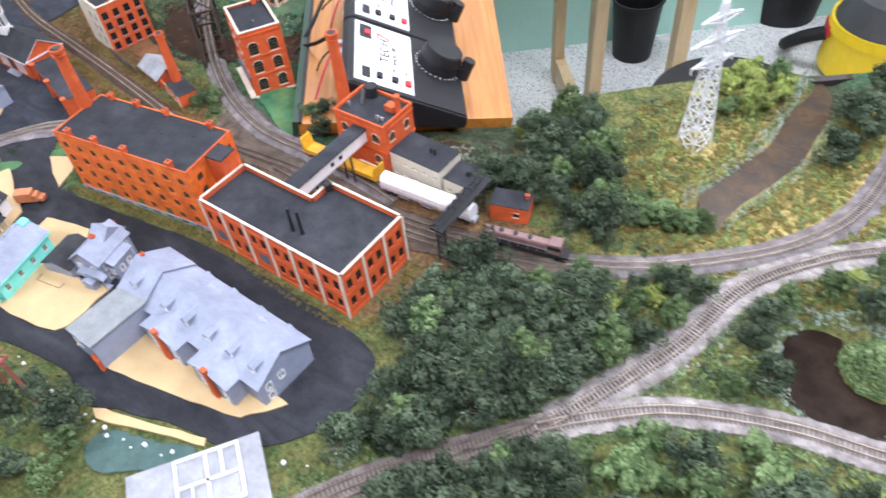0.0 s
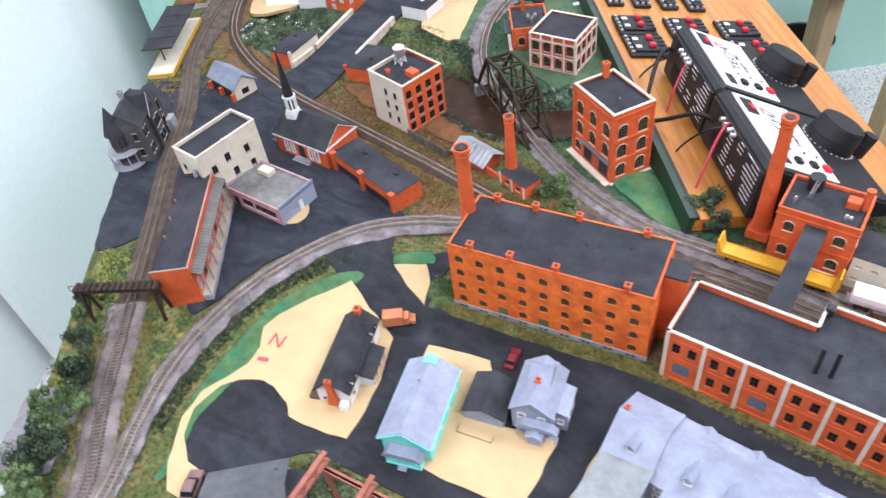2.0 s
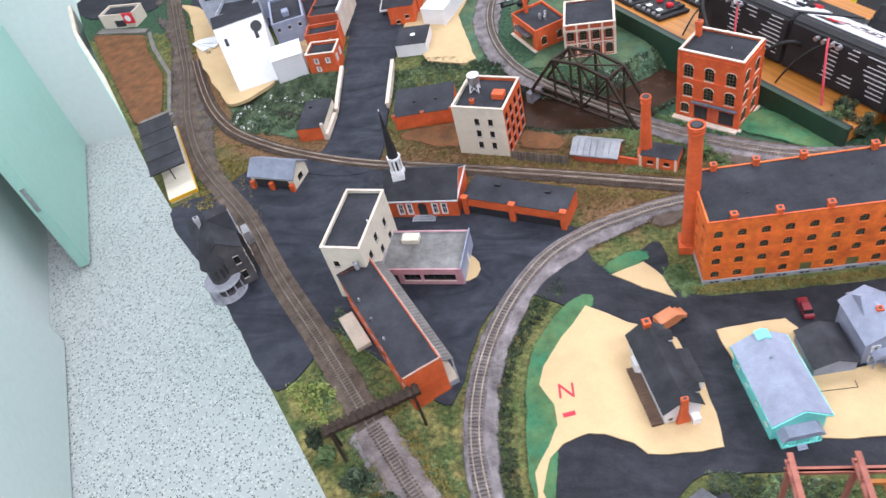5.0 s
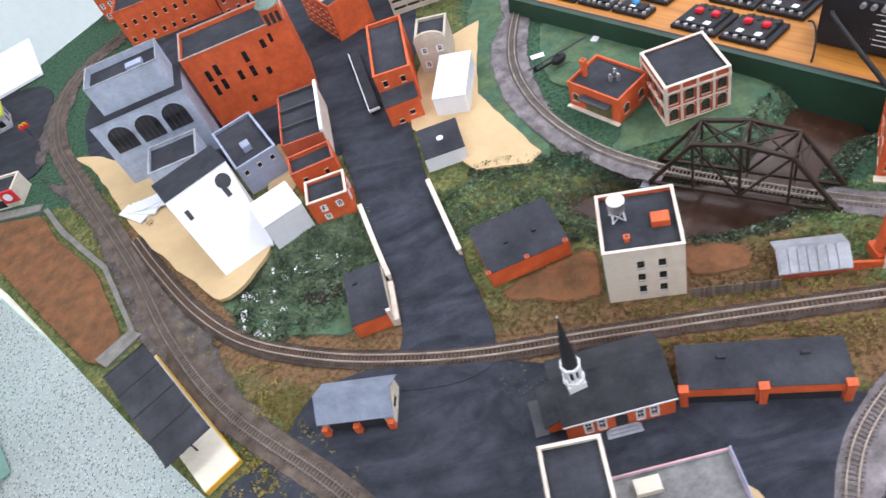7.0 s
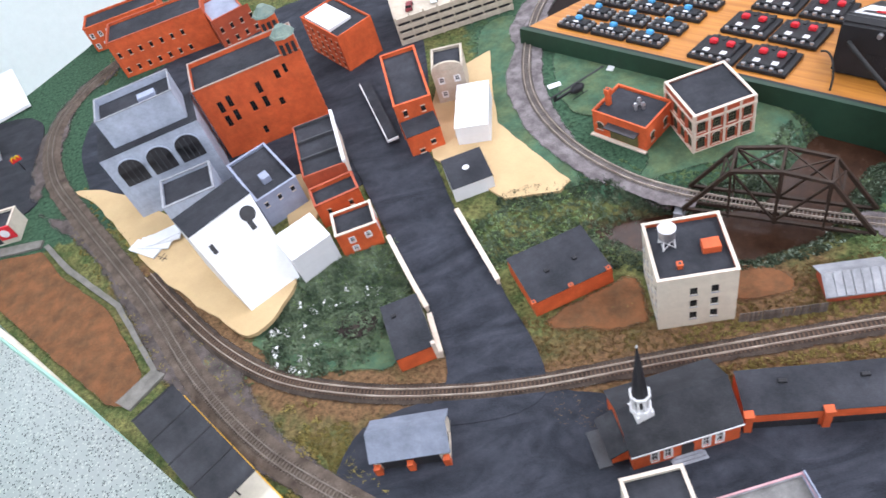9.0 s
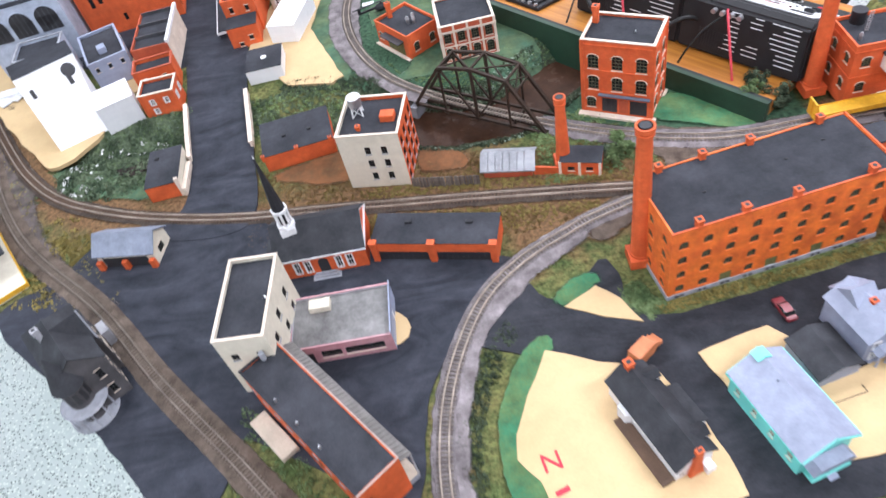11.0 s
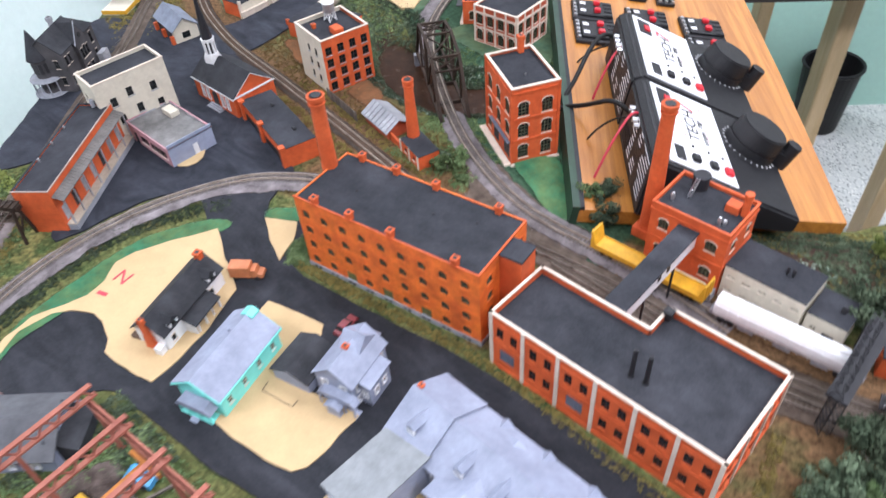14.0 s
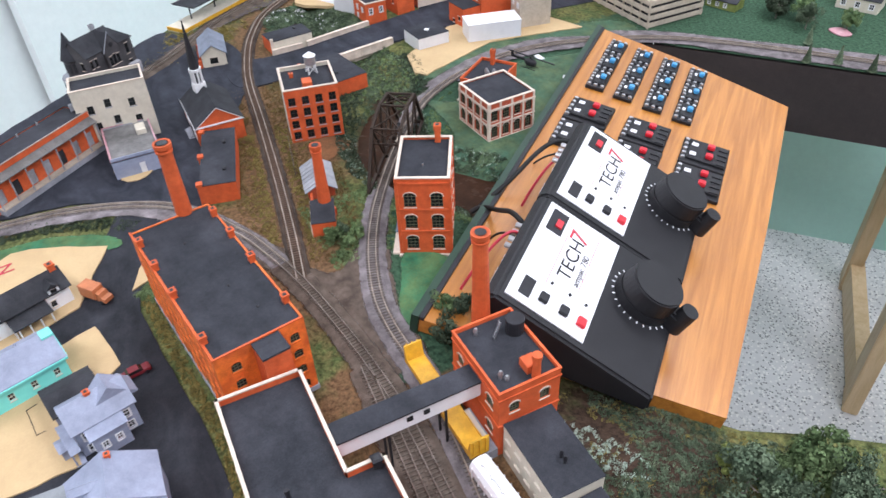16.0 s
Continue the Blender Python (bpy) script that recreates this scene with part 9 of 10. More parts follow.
post(-0.880, 2.43, FLOOR, 0.2, 0.038, 0.089, 35, "pale pine stud post standing on the floor")
post(-0.56, 2.06, FLOOR, 0.2, 0.038, 0.089, 35, "pale pine stud post standing on the floor")
bm = bmesh.new()
box(bm, 0, -0.019, 0, 0.48, 0.019, 0.089)
solo("timber_rail", bm, PINE, "pale pine rail between two posts", "rail", pose(-0.87, 2.42, FLOOR + 0.02, 0, 0, -49))


def bin_(x, y, r, h, label):
    ob = thing("waste_bin", x, y, 0, label, "bin", "waste bins", z=FLOOR)
    bm = bmesh.new()
    cone(bm, 0, 0, 0, h, r * 0.8, r, 32)
    bmesh.ops.delete(bm, geom=[f for f in bm.faces if len(f.verts) > 4 and f.calc_center_median().z > h * 0.9], context="FACES")
    bmesh.ops.solidify(bm, geom=bm.faces[:], thickness=0.004)
    part("tub", bm, BUCKET, ob, smooth=False)
    bm = bmesh.new()
    for i in range(32):
        a0, a1 = 2 * math.pi * i / 32, 2 * math.pi * (i + 1) / 32
        bar(bm, (r * math.cos(a0), r * math.sin(a0), h), (r * math.cos(a1), r * math.sin(a1), h), 0.006, 6)
    part("rim", bm, BUCKET, ob)


bin_(-0.70, 2.72, 0.095, 0.24, "matt black plastic waste bin on the floor")
bin_(-0.30, 3.30, 0.17, 0.35, "large matt black tub on the floor")
st = thing("round_stool", -0.055, 1.67, 0, "round stool with a flat charcoal padded seat", "stool", z=FLOOR)
bm = bmesh.new()
cone(bm, 0, 0, 0.625, 0.67, 0.172, 0.175, 48)
bmesh.ops.bevel(bm, geom=[e for e in bm.edges if e.calc_face_angle(0) > 0.9], offset=0.008, segments=3, affect="EDGES")
part("seat", bm, RUBBER, st, "charcoal padded seat")
bm = bmesh.new()
cone(bm, 0, 0, 0.03, 0.625, 0.025, 0.025, 20)
part("pole", bm, METAL, st)
bm = bmesh.new()
cone(bm, 0, 0, 0, 0.03, 0.19, 0.10, 36)
part("base", bm, BLACK, st)
vc = thing("vacuum_cleaner", 0.12, 2.99, 20, "yellow and charcoal drum vacuum cleaner on castors", "vacuum cleaner", z=FLOOR)
bm = bmesh.new()
cone(bm, 0, 0, 0.05, 0.20, 0.19, 0.185, 36)
cone(bm, 0, 0, 0.20, 0.235, 0.195, 0.19, 36)
part("drum", bm, YELLOWP, vc)
bm = bmesh.new()
cone(bm, 0, 0, 0.235, 0.33, 0.18, 0.14, 36)
cone(bm, 0, 0, 0.33, 0.37, 0.14, 0.07, 36)
part("motor_head", bm, GREYVAC, vc)
bm = bmesh.new()
box(bm, -0.02, -0.11, 0.37, 0.02, 0.11, 0.40)
box(bm, -0.02, -0.11, 0.33, 0.02, -0.09, 0.38)
box(bm, -0.02, 0.09, 0.33, 0.02, 0.11, 0.38)
part("carry_handle", bm, GREYVAC, vc)
bm = bmesh.new()
box(bm, -0.195, -0.04, 0.17, -0.185, 0.04, 0.21)
part("latch", bm, REDP, vc)
for k in range(4):
    bm = bmesh.new()
    t = math.pi / 4 + k * math.pi / 2
    cone(bm, 0, 0, -0.012, 0.012, 0.025, 0.025, 14, pose(0.17 * math.cos(t), 0.17 * math.sin(t), 0.025, 90))
    part("castor", bm, BLACK, vc)
wire("vacuum_hose", [(0.0, 2.95, -0.83), (-0.12, 2.9, -0.84), (-0.22, 2.95, -0.97), (-0.18, 3.12, -0.975), (-0.02, 3.25, -0.97), (0.2, 3.3, -0.97)], 0.022, RUBBER, "ribbed black vacuum hose on the floor")
for lx, ly in ((-1.9, 0.9), (-0.9, -0.6), (0.6, 0.3), (-1.5, 2.3), (-0.3, 2.3), (0.5, 1.5)):
    ob = thing("ceiling_light", lx, ly, 20, "white fluorescent ceiling fixture", "ceiling light", "ceiling fixtures", z=CEIL)
    bm = bmesh.new()
    box(bm, -0.65, -0.17, -0.045, 0.65, 0.17, -0.002)
    part("tray", bm, WALLW, ob)

# ---- trees and scrub ----
def leaf_mesh(name, seed, material, r, h, lobes, per, size, base=0.35):
    """A crown of many small leaf clumps in uneven lobes."""
    rng = np.random.default_rng(seed)
    co, fs = [], []
    for k in range(lobes):
        u = rng.normal(size=3)
        u /= np.linalg.norm(u)
        far = rng.uniform(0.35, 0.98)
        c = np.array([u[0] * r * far, u[1] * r * far, h * (base + 0.30) + u[2] * h * 0.42 * far + (0.10 * h if k % 5 == 0 else 0)])
        lr = r * rng.uniform(0.18, 0.40)
        for i in range(per):
            d = rng.normal(size=3)
            d /= np.linalg.norm(d)
            p = c + d * lr * rng.uniform(0.65, 1.1)
            a = rng.normal(size=3)
            a -= d * (a @ d) * 0.6
            a /= np.linalg.norm(a)
            b = np.cross(d, a)
            b /= np.linalg.norm(b)
            s = size * rng.uniform(0.6, 1.3)
            n = len(co)
            co += [tuple(p - a * s - b * s * 0.6), tuple(p + a * s - b * s * 0.6), tuple(p + a * s * 0.7 + b * s * 0.7 + d * s * 0.5), tuple(p - a * s * 0.7 + b * s * 0.7 + d * s * 0.3)]
            fs.append((n, n + 1, n + 2, n + 3))
    me = bpy.data.meshes.new(name)
    me.from_pydata(co, [], fs)
    me.materials.append(material)
    return me


def trunk_mesh(seed, r, h):
    rng = random.Random(seed)
    bm = bmesh.new()
    cone(bm, 0, 0, 0, h * 0.72, r * 0.075, r * 0.025, 7)
    for i in range(6):
        t, z = rng.uniform(0, 6.28), h * rng.uniform(0.25, 0.5)
        bar(bm, (0, 0, z), (r * 0.55 * math.cos(t), r * 0.55 * math.sin(t), z + h * 0.22), r * 0.02, 5)
    return finish("trunk", bm, BARK)


KINDS = []
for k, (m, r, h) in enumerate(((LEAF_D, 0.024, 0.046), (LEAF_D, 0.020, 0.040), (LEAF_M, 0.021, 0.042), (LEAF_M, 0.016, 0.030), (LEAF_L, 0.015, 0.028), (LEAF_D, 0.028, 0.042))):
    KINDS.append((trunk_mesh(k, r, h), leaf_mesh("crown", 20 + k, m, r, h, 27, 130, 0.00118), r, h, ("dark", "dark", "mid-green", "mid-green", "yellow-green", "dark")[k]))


def tree(x, y, k, s, label=None, group="trees in the woods"):
    t, c, r, h, tone = KINDS[k]
    ob = thing("tree", x, y, random.uniform(0, 360), label or "%s bushy model tree with clumped foliage" % tone, "tree", group, z=height(x, y) - 0.002)
    ob.scale = (s, s, s * random.uniform(0.85, 1.15))
    share(t, "trunk", ob, Matrix())
    share(c, "crown", ob, Matrix())


def free(x, y, gap):
    return all(near(TRACKS[k], x, y) > gap for k in "AEFG") and math.hypot(x - POND[0], y - POND[1]) > 0.075 and near(CREEK, x, y) > 0.03 and math.hypot(x - 0.035, y - 1.071) > 0.03


random.seed(5)
placed = []


def scatter(n, x0, x1, y0, y1, kinds, s0, s1, gap, apart, test=None):
    k = tries = 0
    while k < n and tries < n * 30:
        tries += 1
        x, y = random.uniform(x0, x1), random.uniform(y0, y1)
        if not free(x, y, gap) or any(math.hypot(x - a, y - b) < apart for a, b in placed) or (test and not test(x, y)):
            continue
        placed.append((x, y))
        tree(x, y, random.choice(kinds), random.uniform(s0, s1))
        k += 1


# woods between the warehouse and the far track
# mostly dark-leaved kinds here, chosen to stand in for shade in these woods
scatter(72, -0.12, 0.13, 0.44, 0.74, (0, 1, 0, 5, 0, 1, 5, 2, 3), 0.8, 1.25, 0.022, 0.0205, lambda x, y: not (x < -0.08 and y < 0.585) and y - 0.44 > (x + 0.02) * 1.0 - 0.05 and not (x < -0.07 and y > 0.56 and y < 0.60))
scatter(16, 0.0, 0.15, 0.60, 0.84, (0, 1, 3, 4, 2), 0.55, 0.95, 0.024, 0.021, lambda x, y: y > 0.50 + x * 1.2)
# behind the tracks
scatter(26, -0.16, 0.08, 0.84, 1.05, (0, 5, 0, 1, 2), 0.85, 1.35, 0.03, 0.031, lambda x, y: y < 1.09 + (x + 0.1) * 0.75 and not (x < -0.07 and y < 0.86) and x < 0.02 - (y - 0.86) * 0.55)
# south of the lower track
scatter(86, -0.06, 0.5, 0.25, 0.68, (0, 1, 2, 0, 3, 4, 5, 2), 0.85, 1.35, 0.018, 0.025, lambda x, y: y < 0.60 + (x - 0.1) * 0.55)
scatter(10, 0.21, 0.36, 0.72, 0.93, (0, 1, 2, 4), 0.7, 1.0, 0.024, 0.03)
scatter(6, 0.16, 0.30, 1.12, 1.32, (0, 5), 1.0, 1.4, 0.03, 0.045)
scatter(14, 0.3, 0.6, 0.85, 1.2, (0, 1, 2, 4), 0.8, 1.1, 0.03, 0.04)
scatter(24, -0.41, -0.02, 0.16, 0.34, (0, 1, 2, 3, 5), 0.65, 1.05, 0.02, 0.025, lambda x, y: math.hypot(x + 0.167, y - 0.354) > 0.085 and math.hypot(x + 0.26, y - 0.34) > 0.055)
for x, y, k, s in ((-0.40, 0.333, 0, 0.8), (-0.35, 0.325, 5, 0.8), (-0.41, 0.30, 1, 0.8), (0.005, 0.892, 2, 0.9), (0.022, 0.905, 3, 1.1), (0.040, 0.896, 2, 0.8), (0.056, 0.915, 3, 1.2), (0.072, 0.905, 2, 0.75), (0.088, 0.928, 3, 1.1), (0.104, 0.936, 2, 0.7), (0.030, 0.925, 2, 0.75), (-0.012, 0.905, 2, 0.9), (0.03, 1.20, 4, 1.2), (0.05, 1.235, 4, 1.4), (0.10, 1.225, 4, 1.1), (0.085, 1.25, 2, 0.9), (0.075, 1.165, 4, 1.0), (0.067, 1.20, 4, 1.2), (0.085, 1.18, 4, 1.3), (0.05, 1.15, 3, 0.9), (-0.465, 0.848, 2, 0.85), (-0.452, 0.862, 0, 0.8), (-0.437, 0.838, 1, 0.9), (-0.18, 0.985, 4, 0.9), (-0.15, 1.01, 3, 1.0)):
    tree(x, y, k, s)
for x, y, k, s in ((-0.985, 0.262, 3, 0.9), (-0.968, 0.235, 4, 0.8), (-0.945, 0.225, 3, 0.9), (-0.92, 0.19, 2, 0.9), (-0.90, 0.155, 0, 0.9), (-0.875, 0.13, 2, 0.9), (-0.70, 0.13, 2, 0.8), (-0.66, 0.155, 0, 0.7), (-0.78, 0.165, 3, 0.8), (-0.74, 0.185, 2, 0.6), (-0.60, 0.15, 1, 0.8), (-0.845, 0.06, 0, 1.0), (-1.0, 0.285, 0, 0.8), (-0.955, 0.252, 0, 1.0), (-0.935, 0.205, 2, 1.1), (-0.905, 0.175, 0, 1.1), (-0.89, 0.14, 2, 0.9), (-0.865, 0.095, 5, 1.0), (-0.93, 0.235, 3, 0.9), (-1.046, 0.317, 3, 0.8), (-1.064, 0.337, 0, 0.6), (-0.735, 0.165, 0, 0.7), (-0.715, 0.155, 3, 0.8), (-0.765, 0.145, 2, 0.8), (-0.69, 0.115, 0, 1.0)):
    tree(x, y, k, s, group="trees at the board's edge")
for x, y, k, s in ((-0.645, 0.792, 2, 0.5), (-0.66, 0.80, 0, 0.45), (-0.632, 0.80, 3, 0.6), (-0.655, 0.785, 2, 0.5), (-0.615, 0.785, 3, 0.5), (-0.64, 0.815, 2, 0.5)):
    tree(x, y, k, s, "low green bush beside the tracks", "bushes by the forge")
for x, y in ((-0.70, 1.66), (-0.67, 1.70), (-0.62, 1.72), (-0.60, 1.78), (-0.56, 1.80), (-0.75, 1.72)):
    ob = thing("conifer", x, y, 0, "small dark conifer on the far board", "tree", "conifers on the far board", z=0.0)
    bm = bmesh.new()
    for i in range(5):
        cone(bm, 0, 0, 0.004 + i * 0.0055, 0.013 + i * 0.0055, 0.0085 - i * 0.0015, 0.0012, 9)
    part("crown", bm, LEAF_D, ob)
    bm = bmesh.new()
    cone(bm, 0, 0, 0, 0.008, 0.0012, 0.001, 6)
    part("trunk", bm, BARK, ob)
for x, y, k, w in ((-0.865, 1.765, 0, 1.1), (-0.835, 1.80, 2, 1.0), (-0.80, 1.77, 0, 0.9), (-0.885, 1.80, 5, 1.0), (-0.76, 1.83, 2, 0.9)):
    tree(x, y, k, w, group="trees on the far board")
fh = gable("cream_house", "small cream house with a dark roof on the far board", (-0.845, 1.90), (-0.775, 1.93), 0.05, 0.024, 0.042, CREAM, SLATE, along="x", holes={"s": grid(3, 1, 0.076, 0.024, 0.008, 0.010, 0.007, 0.01)}, kind="white")
bm = bmesh.new()
prism(bm, ragged([(-0.775, 1.80), (-0.745, 1.795), (-0.735, 1.815), (-0.765, 1.825)], 0.006, 0.002, 3), 0.001, 0.003)
solo("pink_cloth", bm, PINK, "small crumpled pink cloth on the green", "cloth")
gh = gable("green_cottage", "small green cottage on the far board", (-0.985, 1.70), (-0.925, 1.72), 0.035, 0.016, 0.026, LEAF_L, SLATE, along="x", holes={"s": grid(3, 1, 0.05, 0.016, 0.005, 0.007, 0.005, 0.01)}, kind="white")


def tufts(name, n, spot, material, size, label, seed, up=1.0):
    """Ground foliage too fine to count, as one mesh of small blades and clumps."""
    rng = np.random.default_rng(seed)
    co, fs = [], []
    tries = 0
    while n > 0 and tries < 40000:
        tries += 1
        p = spot(rng)
        if p is None:
            continue
        x, y = p
        n -= 1
        z = height(x, y)
        for i in range(22):
            d = rng.normal(size=3)
            d[2] = abs(d[2]) * up
            d /= np.linalg.norm(d)
            c = np.array([x, y, z + 0.0005]) + d * size * rng.uniform(0.2, 1.0)
            a = rng.normal(size=3)
            a /= np.linalg.norm(a)
            b = np.cross(d, a)
            s = size * rng.uniform(0.10, 0.30)
            k = len(co)
            co += [tuple(c - a * s), tuple(c + b * s), tuple(c + a * s), tuple(c - b * s)]
            fs.append((k, k + 1, k + 2, k + 3))
    me = bpy.data.meshes.new(name)
    me.from_pydata(co, [], fs)
    me.materials.append(material)
    tagged(new(name, me), label, "scrub", kind="stuff")


def in_woods(rng):
    x, y = rng.uniform(-0.12, 0.5), rng.uniform(0.15, 1.25)
    return (x, y) if free(x, y, 0.019) and forest(x, y) > 0.4 and y < 1.17 + x * 0.7 else None


def along(line, lo, hi, x_lo=-9, x_hi=9):
    pts = smooth_line(line, 0.01)

    def spot(rng):
        i = rng.integers(1, len(pts) - 1)
        t = pts[i + 1] - pts[i - 1]
        t = t / np.linalg.norm(t)
        o = rng.uniform(lo, hi) * rng.choice((-1, 1))
        j = rng.uniform(-0.008, 0.008)
        x, y = pts[i][0] - t[1] * o + t[0] * j, pts[i][1] + t[0] * o + t[1] * j
        return (x, y) if x_lo < x < x_hi else None

    return spot


tufts("undergrowth", 3400, in_woods, LEAF_M, 0.0062, "mid-green undergrowth between the trees", 1)
tufts("undergrowth", 2200, lambda r: (lambda p: p if p and not (p[1] > 0.88 and p[0] > -0.03) else None)(in_woods(r)), LEAF_D, 0.0070, "dark undergrowth between the trees", 2)
tufts("yellow_scrub", 1200, in_woods, LEAF_L, 0.0055, "yellow-green scrub on the banks", 3)
tufts("straw_turf", 3600, lambda r: (lambda x, y: (x, y) if free(x, y, 0.018) and y < 1.17 + x * 0.72 else None)(r.uniform(-0.06, 0.28), r.uniform(0.86, 1.28)), TURF, 0.0045, "ochre turf on the creek banks", 4)
tufts("trackside_weeds", 900, along(TRACKS["D"], 0.017, 0.034, -1.0, -0.78), TURF, 0.0040, "ochre weeds beside the tracks", 5)
tufts("trackside_weeds", 560, along(TRACKS["D"], 0.020, 0.045, -1.10, -0.80), LEAF_M, 0.0045, "green weeds beside the tracks", 15)
tufts("trackside_weeds", 420, along(TRACKS["D"], 0.018, 0.036, -1.74, -1.28), TURF, 0.0040, "ochre weeds by the platform track", 6)
tufts("trackside_weeds", 560, along(TRACKS["B"], 0.016, 0.034, -0.96, -0.66), TURF, 0.0034, "ochre weeds along the town track", 7)
tufts("river_scrub", 3000, along(RIVER, 0.0, 0.058, -1.45, -1.24), LEAF_D, 0.0055, "dark green scrub in the gully", 8)
tufts("river_scrub", 420, along(RIVER, 0.018, 0.055, -1.45, -1.24), PALETUFT, 0.0035, "pale flowering tufts in the gully", 9)
tufts("river_scrub", 1800, along(RIVER, 0.040, 0.070, -1.10, -0.60), LEAF_D, 0.0050, "dark green scrub on the stream banks", 10)
tufts("river_scrub", 520, along(RIVER, 0.040, 0.07, -0.90, -0.56), PALETUFT, 0.0030, "pale flowering tufts on the stream banks", 11)
tufts("mill_weeds", 1000, along([(-0.665, 0.560), (-0.54, 0.575), (-0.40, 0.591), (-0.17, 0.586), (-0.165, 0.70)], 0.0, 0.006), TURF, 0.0030, "straw-coloured weeds along the brick walls", 12)
tufts("chimney_weeds", 300, along([(-0.685, 0.60), (-0.675, 0.57), (-0.66, 0.555)], 0.0, 0.014), LEAF_M, 0.0040, "green weeds at the chimney's foot", 13)
tufts("pale_weeds", 110, along([(-0.285, 0.868), (-0.24, 0.90), (-0.20, 0.90)], 0.0, 0.018), PALETUFT, 0.0035, "white flowering weeds behind the shed", 14)
tufts("verge_weeds", 700, along([(-0.81, 0.575), (-0.855, 0.50), (-0.872, 0.43), (-0.858, 0.34), (-0.835, 0.25)], 0.0, 0.012), LEAF_D, 0.0035, "dark weeds on the curve's inner verge", 16)


def clumped(x0, x1, y0, y1, scale, level, seed, test=None):
    """Spots inside a box, gathered in uneven patches."""

    def spot(rng):
        x, y = rng.uniform(x0, x1), rng.uniform(y0, y1)
        if noise.noise(Vector((x * scale, y * scale, seed))) < level or (test and not test(x, y)):
            return None
        return (x, y)

    return spot


def off_track(x, y):
    return all(near(TRACKS[k], x, y) > 0.0165 for k in "ABCDG")


tufts("dry_grass", 2600, clumped(-1.12, -0.62, 0.70, 0.93, 22, -0.1, 1, lambda x, y: off_track(x, y) and near(TRACKS["B"], x, y) < 0.09 and y > 0.70 + (x + 0.95) * -0.25), DRYGRASS, 0.0026, "dry brown grass beside the town track", 21, 0.5)
tufts("dry_grass", 700, clumped(-1.02, -0.62, 0.70, 0.90, 30, 0.12, 2, lambda x, y: off_track(x, y) and near(TRACKS["B"], x, y) < 0.08), TURF, 0.0026, "ochre grass beside the town track", 22, 0.5)
tufts("dry_grass", 800, clumped(-0.74, -0.60, 0.77, 0.90, 25, -0.15, 3, off_track), LEAF_M, 0.0034, "green weeds round the forge", 23)
tufts("rough_grass", 2200, clumped(-1.03, -0.52, 0.94, 1.10, 18, -0.12, 4, lambda x, y: off_track(x, y) and near(RIVER, x, y) > 0.042), LEAF_M, 0.0024, "short rough grass on the stream's bank", 24, 0.5)
tufts("rough_grass", 900, clumped(-1.53, -1.25, 0.91, 1.0, 20, -0.2, 5, off_track), LEAF_M, 0.0028, "rough grass above the gully", 25, 0.6)
tufts("dry_grass", 500, clumped(-1.42, -1.22, 0.72, 0.84, 16, -0.05, 6, lambda x, y: off_track(x, y) and x < -1.335), TURF, 0.0026, "ochre grass by the platform", 26, 0.5)
tufts("island_scrub", 320, clumped(0.29, 0.37, 0.80, 0.87, 10, -1, 7, lambda x, y: math.hypot(x - 0.328, y - 0.833) < 0.034), LEAF_M, 0.006, "green scrub on the pond's island", 27)
tufts("water_weeds", 420, lambda r: (lambda a, q: (POND[0] + q * math.cos(a), POND[1] + 0.9 * q * math.sin(a)))(r.uniform(0, 6.28), r.uniform(0.066, 0.088)), PALETUFT, 0.004, "pale reeds round the pond", 28)
tufts("ruin_scrub", 900, clumped(-0.66, -0.38, 0.15, 0.335, 14, 0.0, 8, lambda x, y: y > 0.285 or x < -0.59 or y < 0.175), LEAF_D, 0.004, "dark weeds round the burnt-out works", 29)
tufts("ruin_scrub", 900, clumped(-0.66, -0.38, 0.15, 0.335, 14, -0.1, 9, lambda x, y: y > 0.29 or x < -0.59 or noise.noise(Vector((x * 30, y * 30, 2))) > 0.42), LEAF_M, 0.004, "green weeds round the burnt-out works", 30)
tufts("yard_weeds", 1500, clumped(-0.33, -0.13, 0.865, 1.06, 16, -0.15, 10, lambda x, y: y < 1.03 + (x + 0.24) * 0.78), LEAF_D, 0.0036, "dark green weeds behind the loading shed", 31, 0.6)
tufts("yard_weeds", 420, clumped(-0.33, -0.13, 0.865, 1.06, 26, 0.15, 11, lambda x, y: y < 1.03 + (x + 0.24) * 0.78), TURF, 0.0026, "ochre weeds behind the loading shed", 32, 0.5)
tufts("mound_scrub", 520, lambda r: (lambda a, q: (-1.345 + 0.088 * q * math.cos(a), 0.982 + 0.078 * q * math.sin(a)))(r.uniform(0, 6.28), math.sqrt(r.uniform(0.05, 1.0))), LEAF_D, 0.0085, "green scrub on the gully's bank", 51, 0.5)
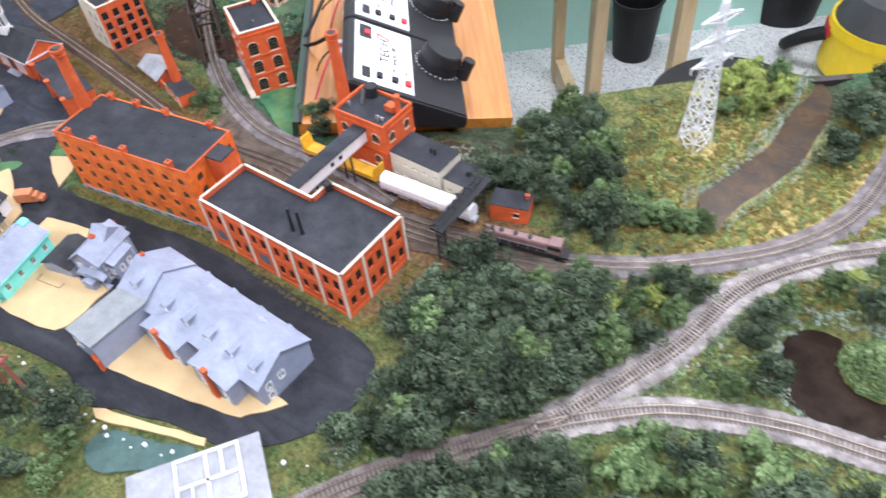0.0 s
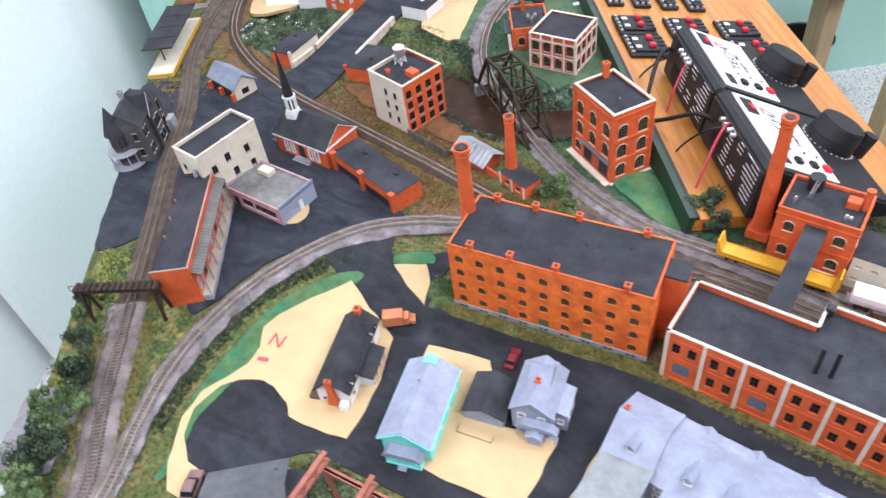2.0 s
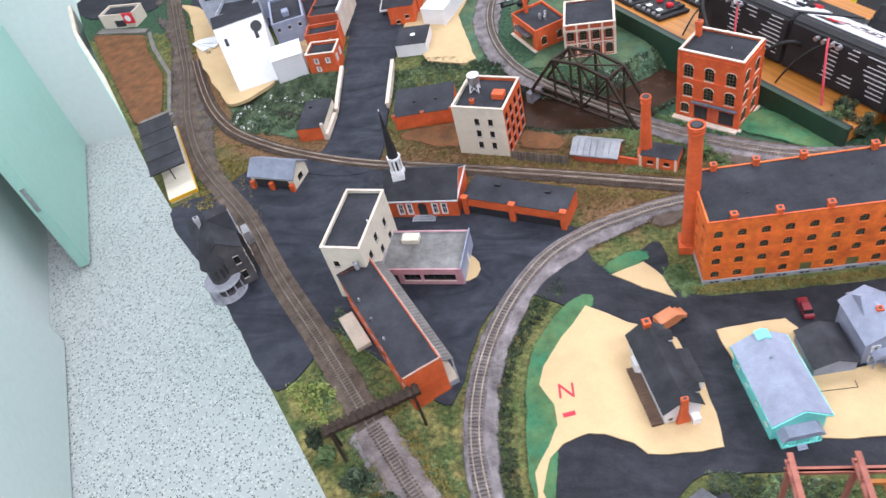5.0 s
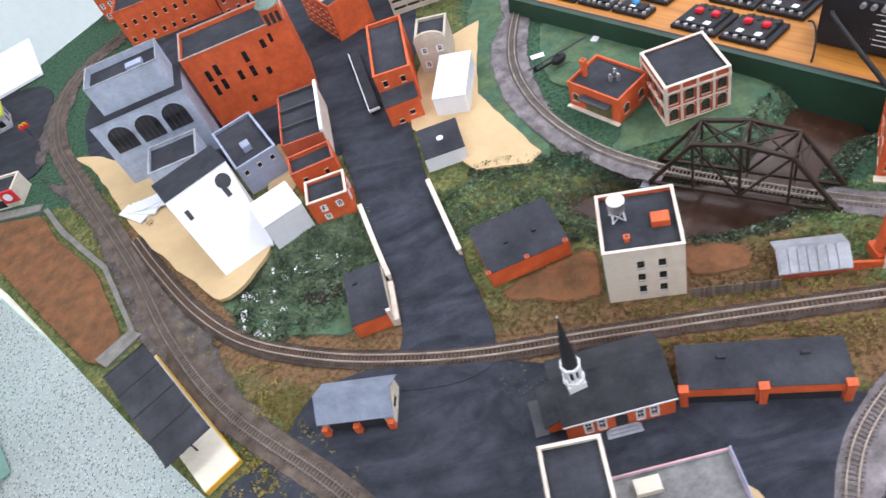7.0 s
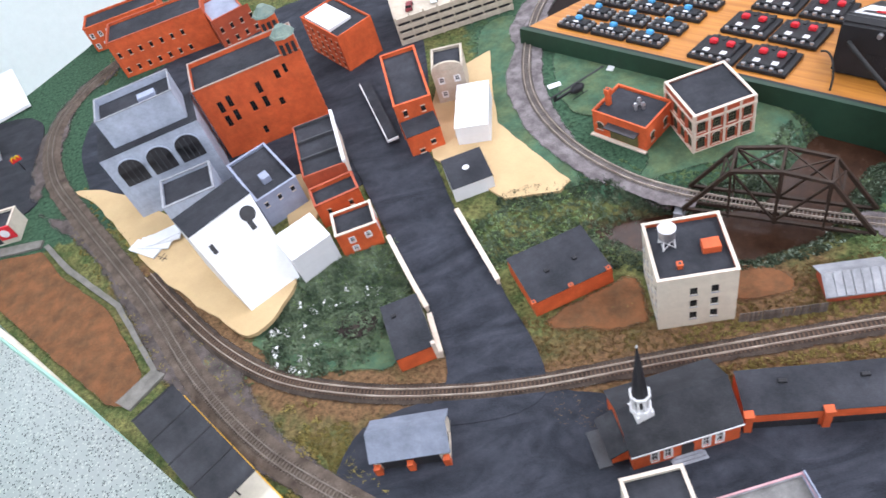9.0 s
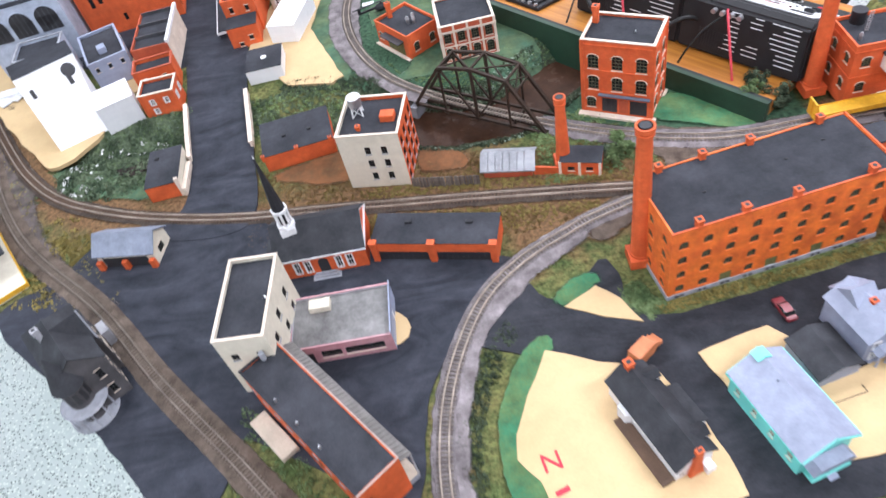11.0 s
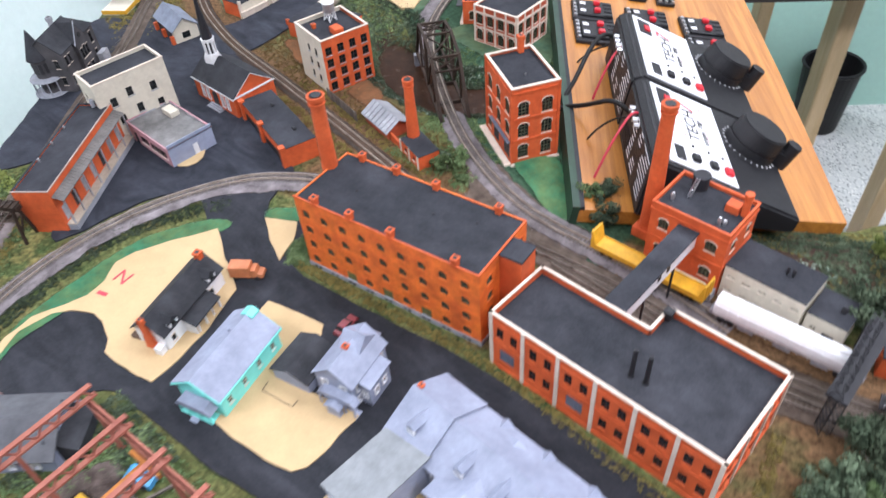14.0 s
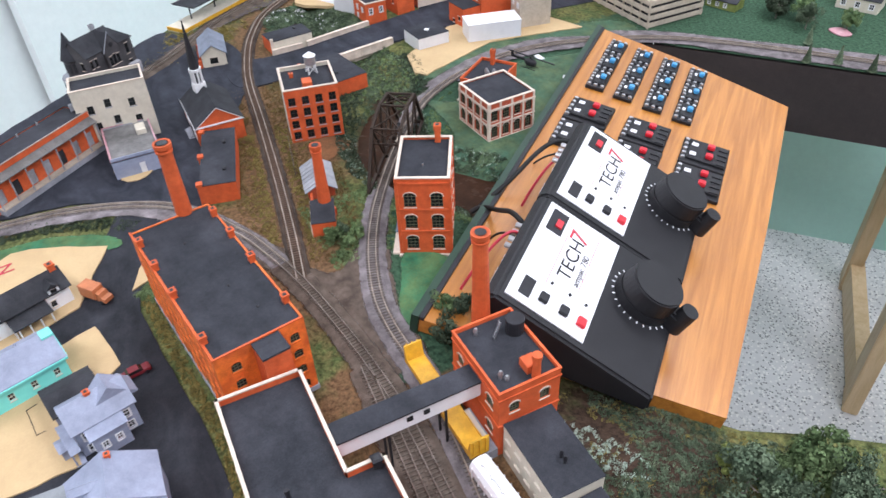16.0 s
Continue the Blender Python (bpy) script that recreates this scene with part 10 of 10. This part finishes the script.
tufts("mound_flowers", 36, lambda r: (lambda a, q: (-1.345 + 0.085 * q * math.cos(a), 0.982 + 0.075 * q * math.sin(a)))(r.uniform(0.4, 4.4), math.sqrt(r.uniform(0.15, 1.0))), WSASH, 0.0075, "tiny white flowers on the gully's bank", 52, 0.8)
tufts("gully_scrub", 900, along(RIVER, 0.0, 0.058, -1.45, -1.24), LEAF_M, 0.0050, "mid-green scrub in the gully", 33)
tufts("gravel_weeds", 900, along(TRACKS["E"], 0.010, 0.030), LEAF_M, 0.0040, "green weeds spreading over the gravel", 34)
tufts("gravel_weeds", 1300, along(TRACKS["F"], 0.010, 0.034), LEAF_M, 0.0042, "green weeds spreading over the pale gravel", 35)
tufts("gravel_weeds", 260, along(TRACKS["F"], 0.013, 0.034), PALETUFT, 0.0032, "pale tufts on the gravel", 36)
tufts("rubble", 420, along(TRACKS["F"], 0.016, 0.032, 0.05, 0.3), WSASH, 0.0022, "white rubble along the overgrown track", 50, 0.4)
tufts("creek_reeds", 620, along(CREEK, 0.026, 0.040), PALETUFT, 0.0040, "pale flowering reeds on the creek's banks", 37)
tufts("creek_scrub", 420, lambda r: (lambda x, y: (x, y) if free(x, y, 0.018) and y < 1.17 + x * 0.72 and noise.noise(Vector((x * 30, y * 30, 5))) > 0.0 else None)(r.uniform(-0.06, 0.28), r.uniform(0.88, 1.28)), LEAF_L, 0.0062, "yellow-green scrub round the creek", 38)
tufts("bank_scrub", 1100, along(RIVER, 0.0, 0.045, -1.215, -0.935), LEAF_D, 0.0046, "dark scrub in the dip beside the road", 39)
tufts("bank_scrub", 500, along(RIVER, 0.0, 0.050, -1.215, -0.985), LEAF_M, 0.0040, "green scrub in the dip beside the road", 40)
tufts("edge_weeds", 60, clumped(-1.125, -1.065, 0.352, 0.412, 30, -0.2, 14, lambda x, y: y > -x - 0.722 and off_track(x, y)), LEAF_L, 0.0070, "yellow-green weeds at the board's corner", 55)
tufts("edge_weeds", 40, clumped(-1.43, -1.37, 0.72, 0.88, 30, -0.1, 15, off_track), TURF, 0.0075, "ochre weeds by the platform's end", 56)
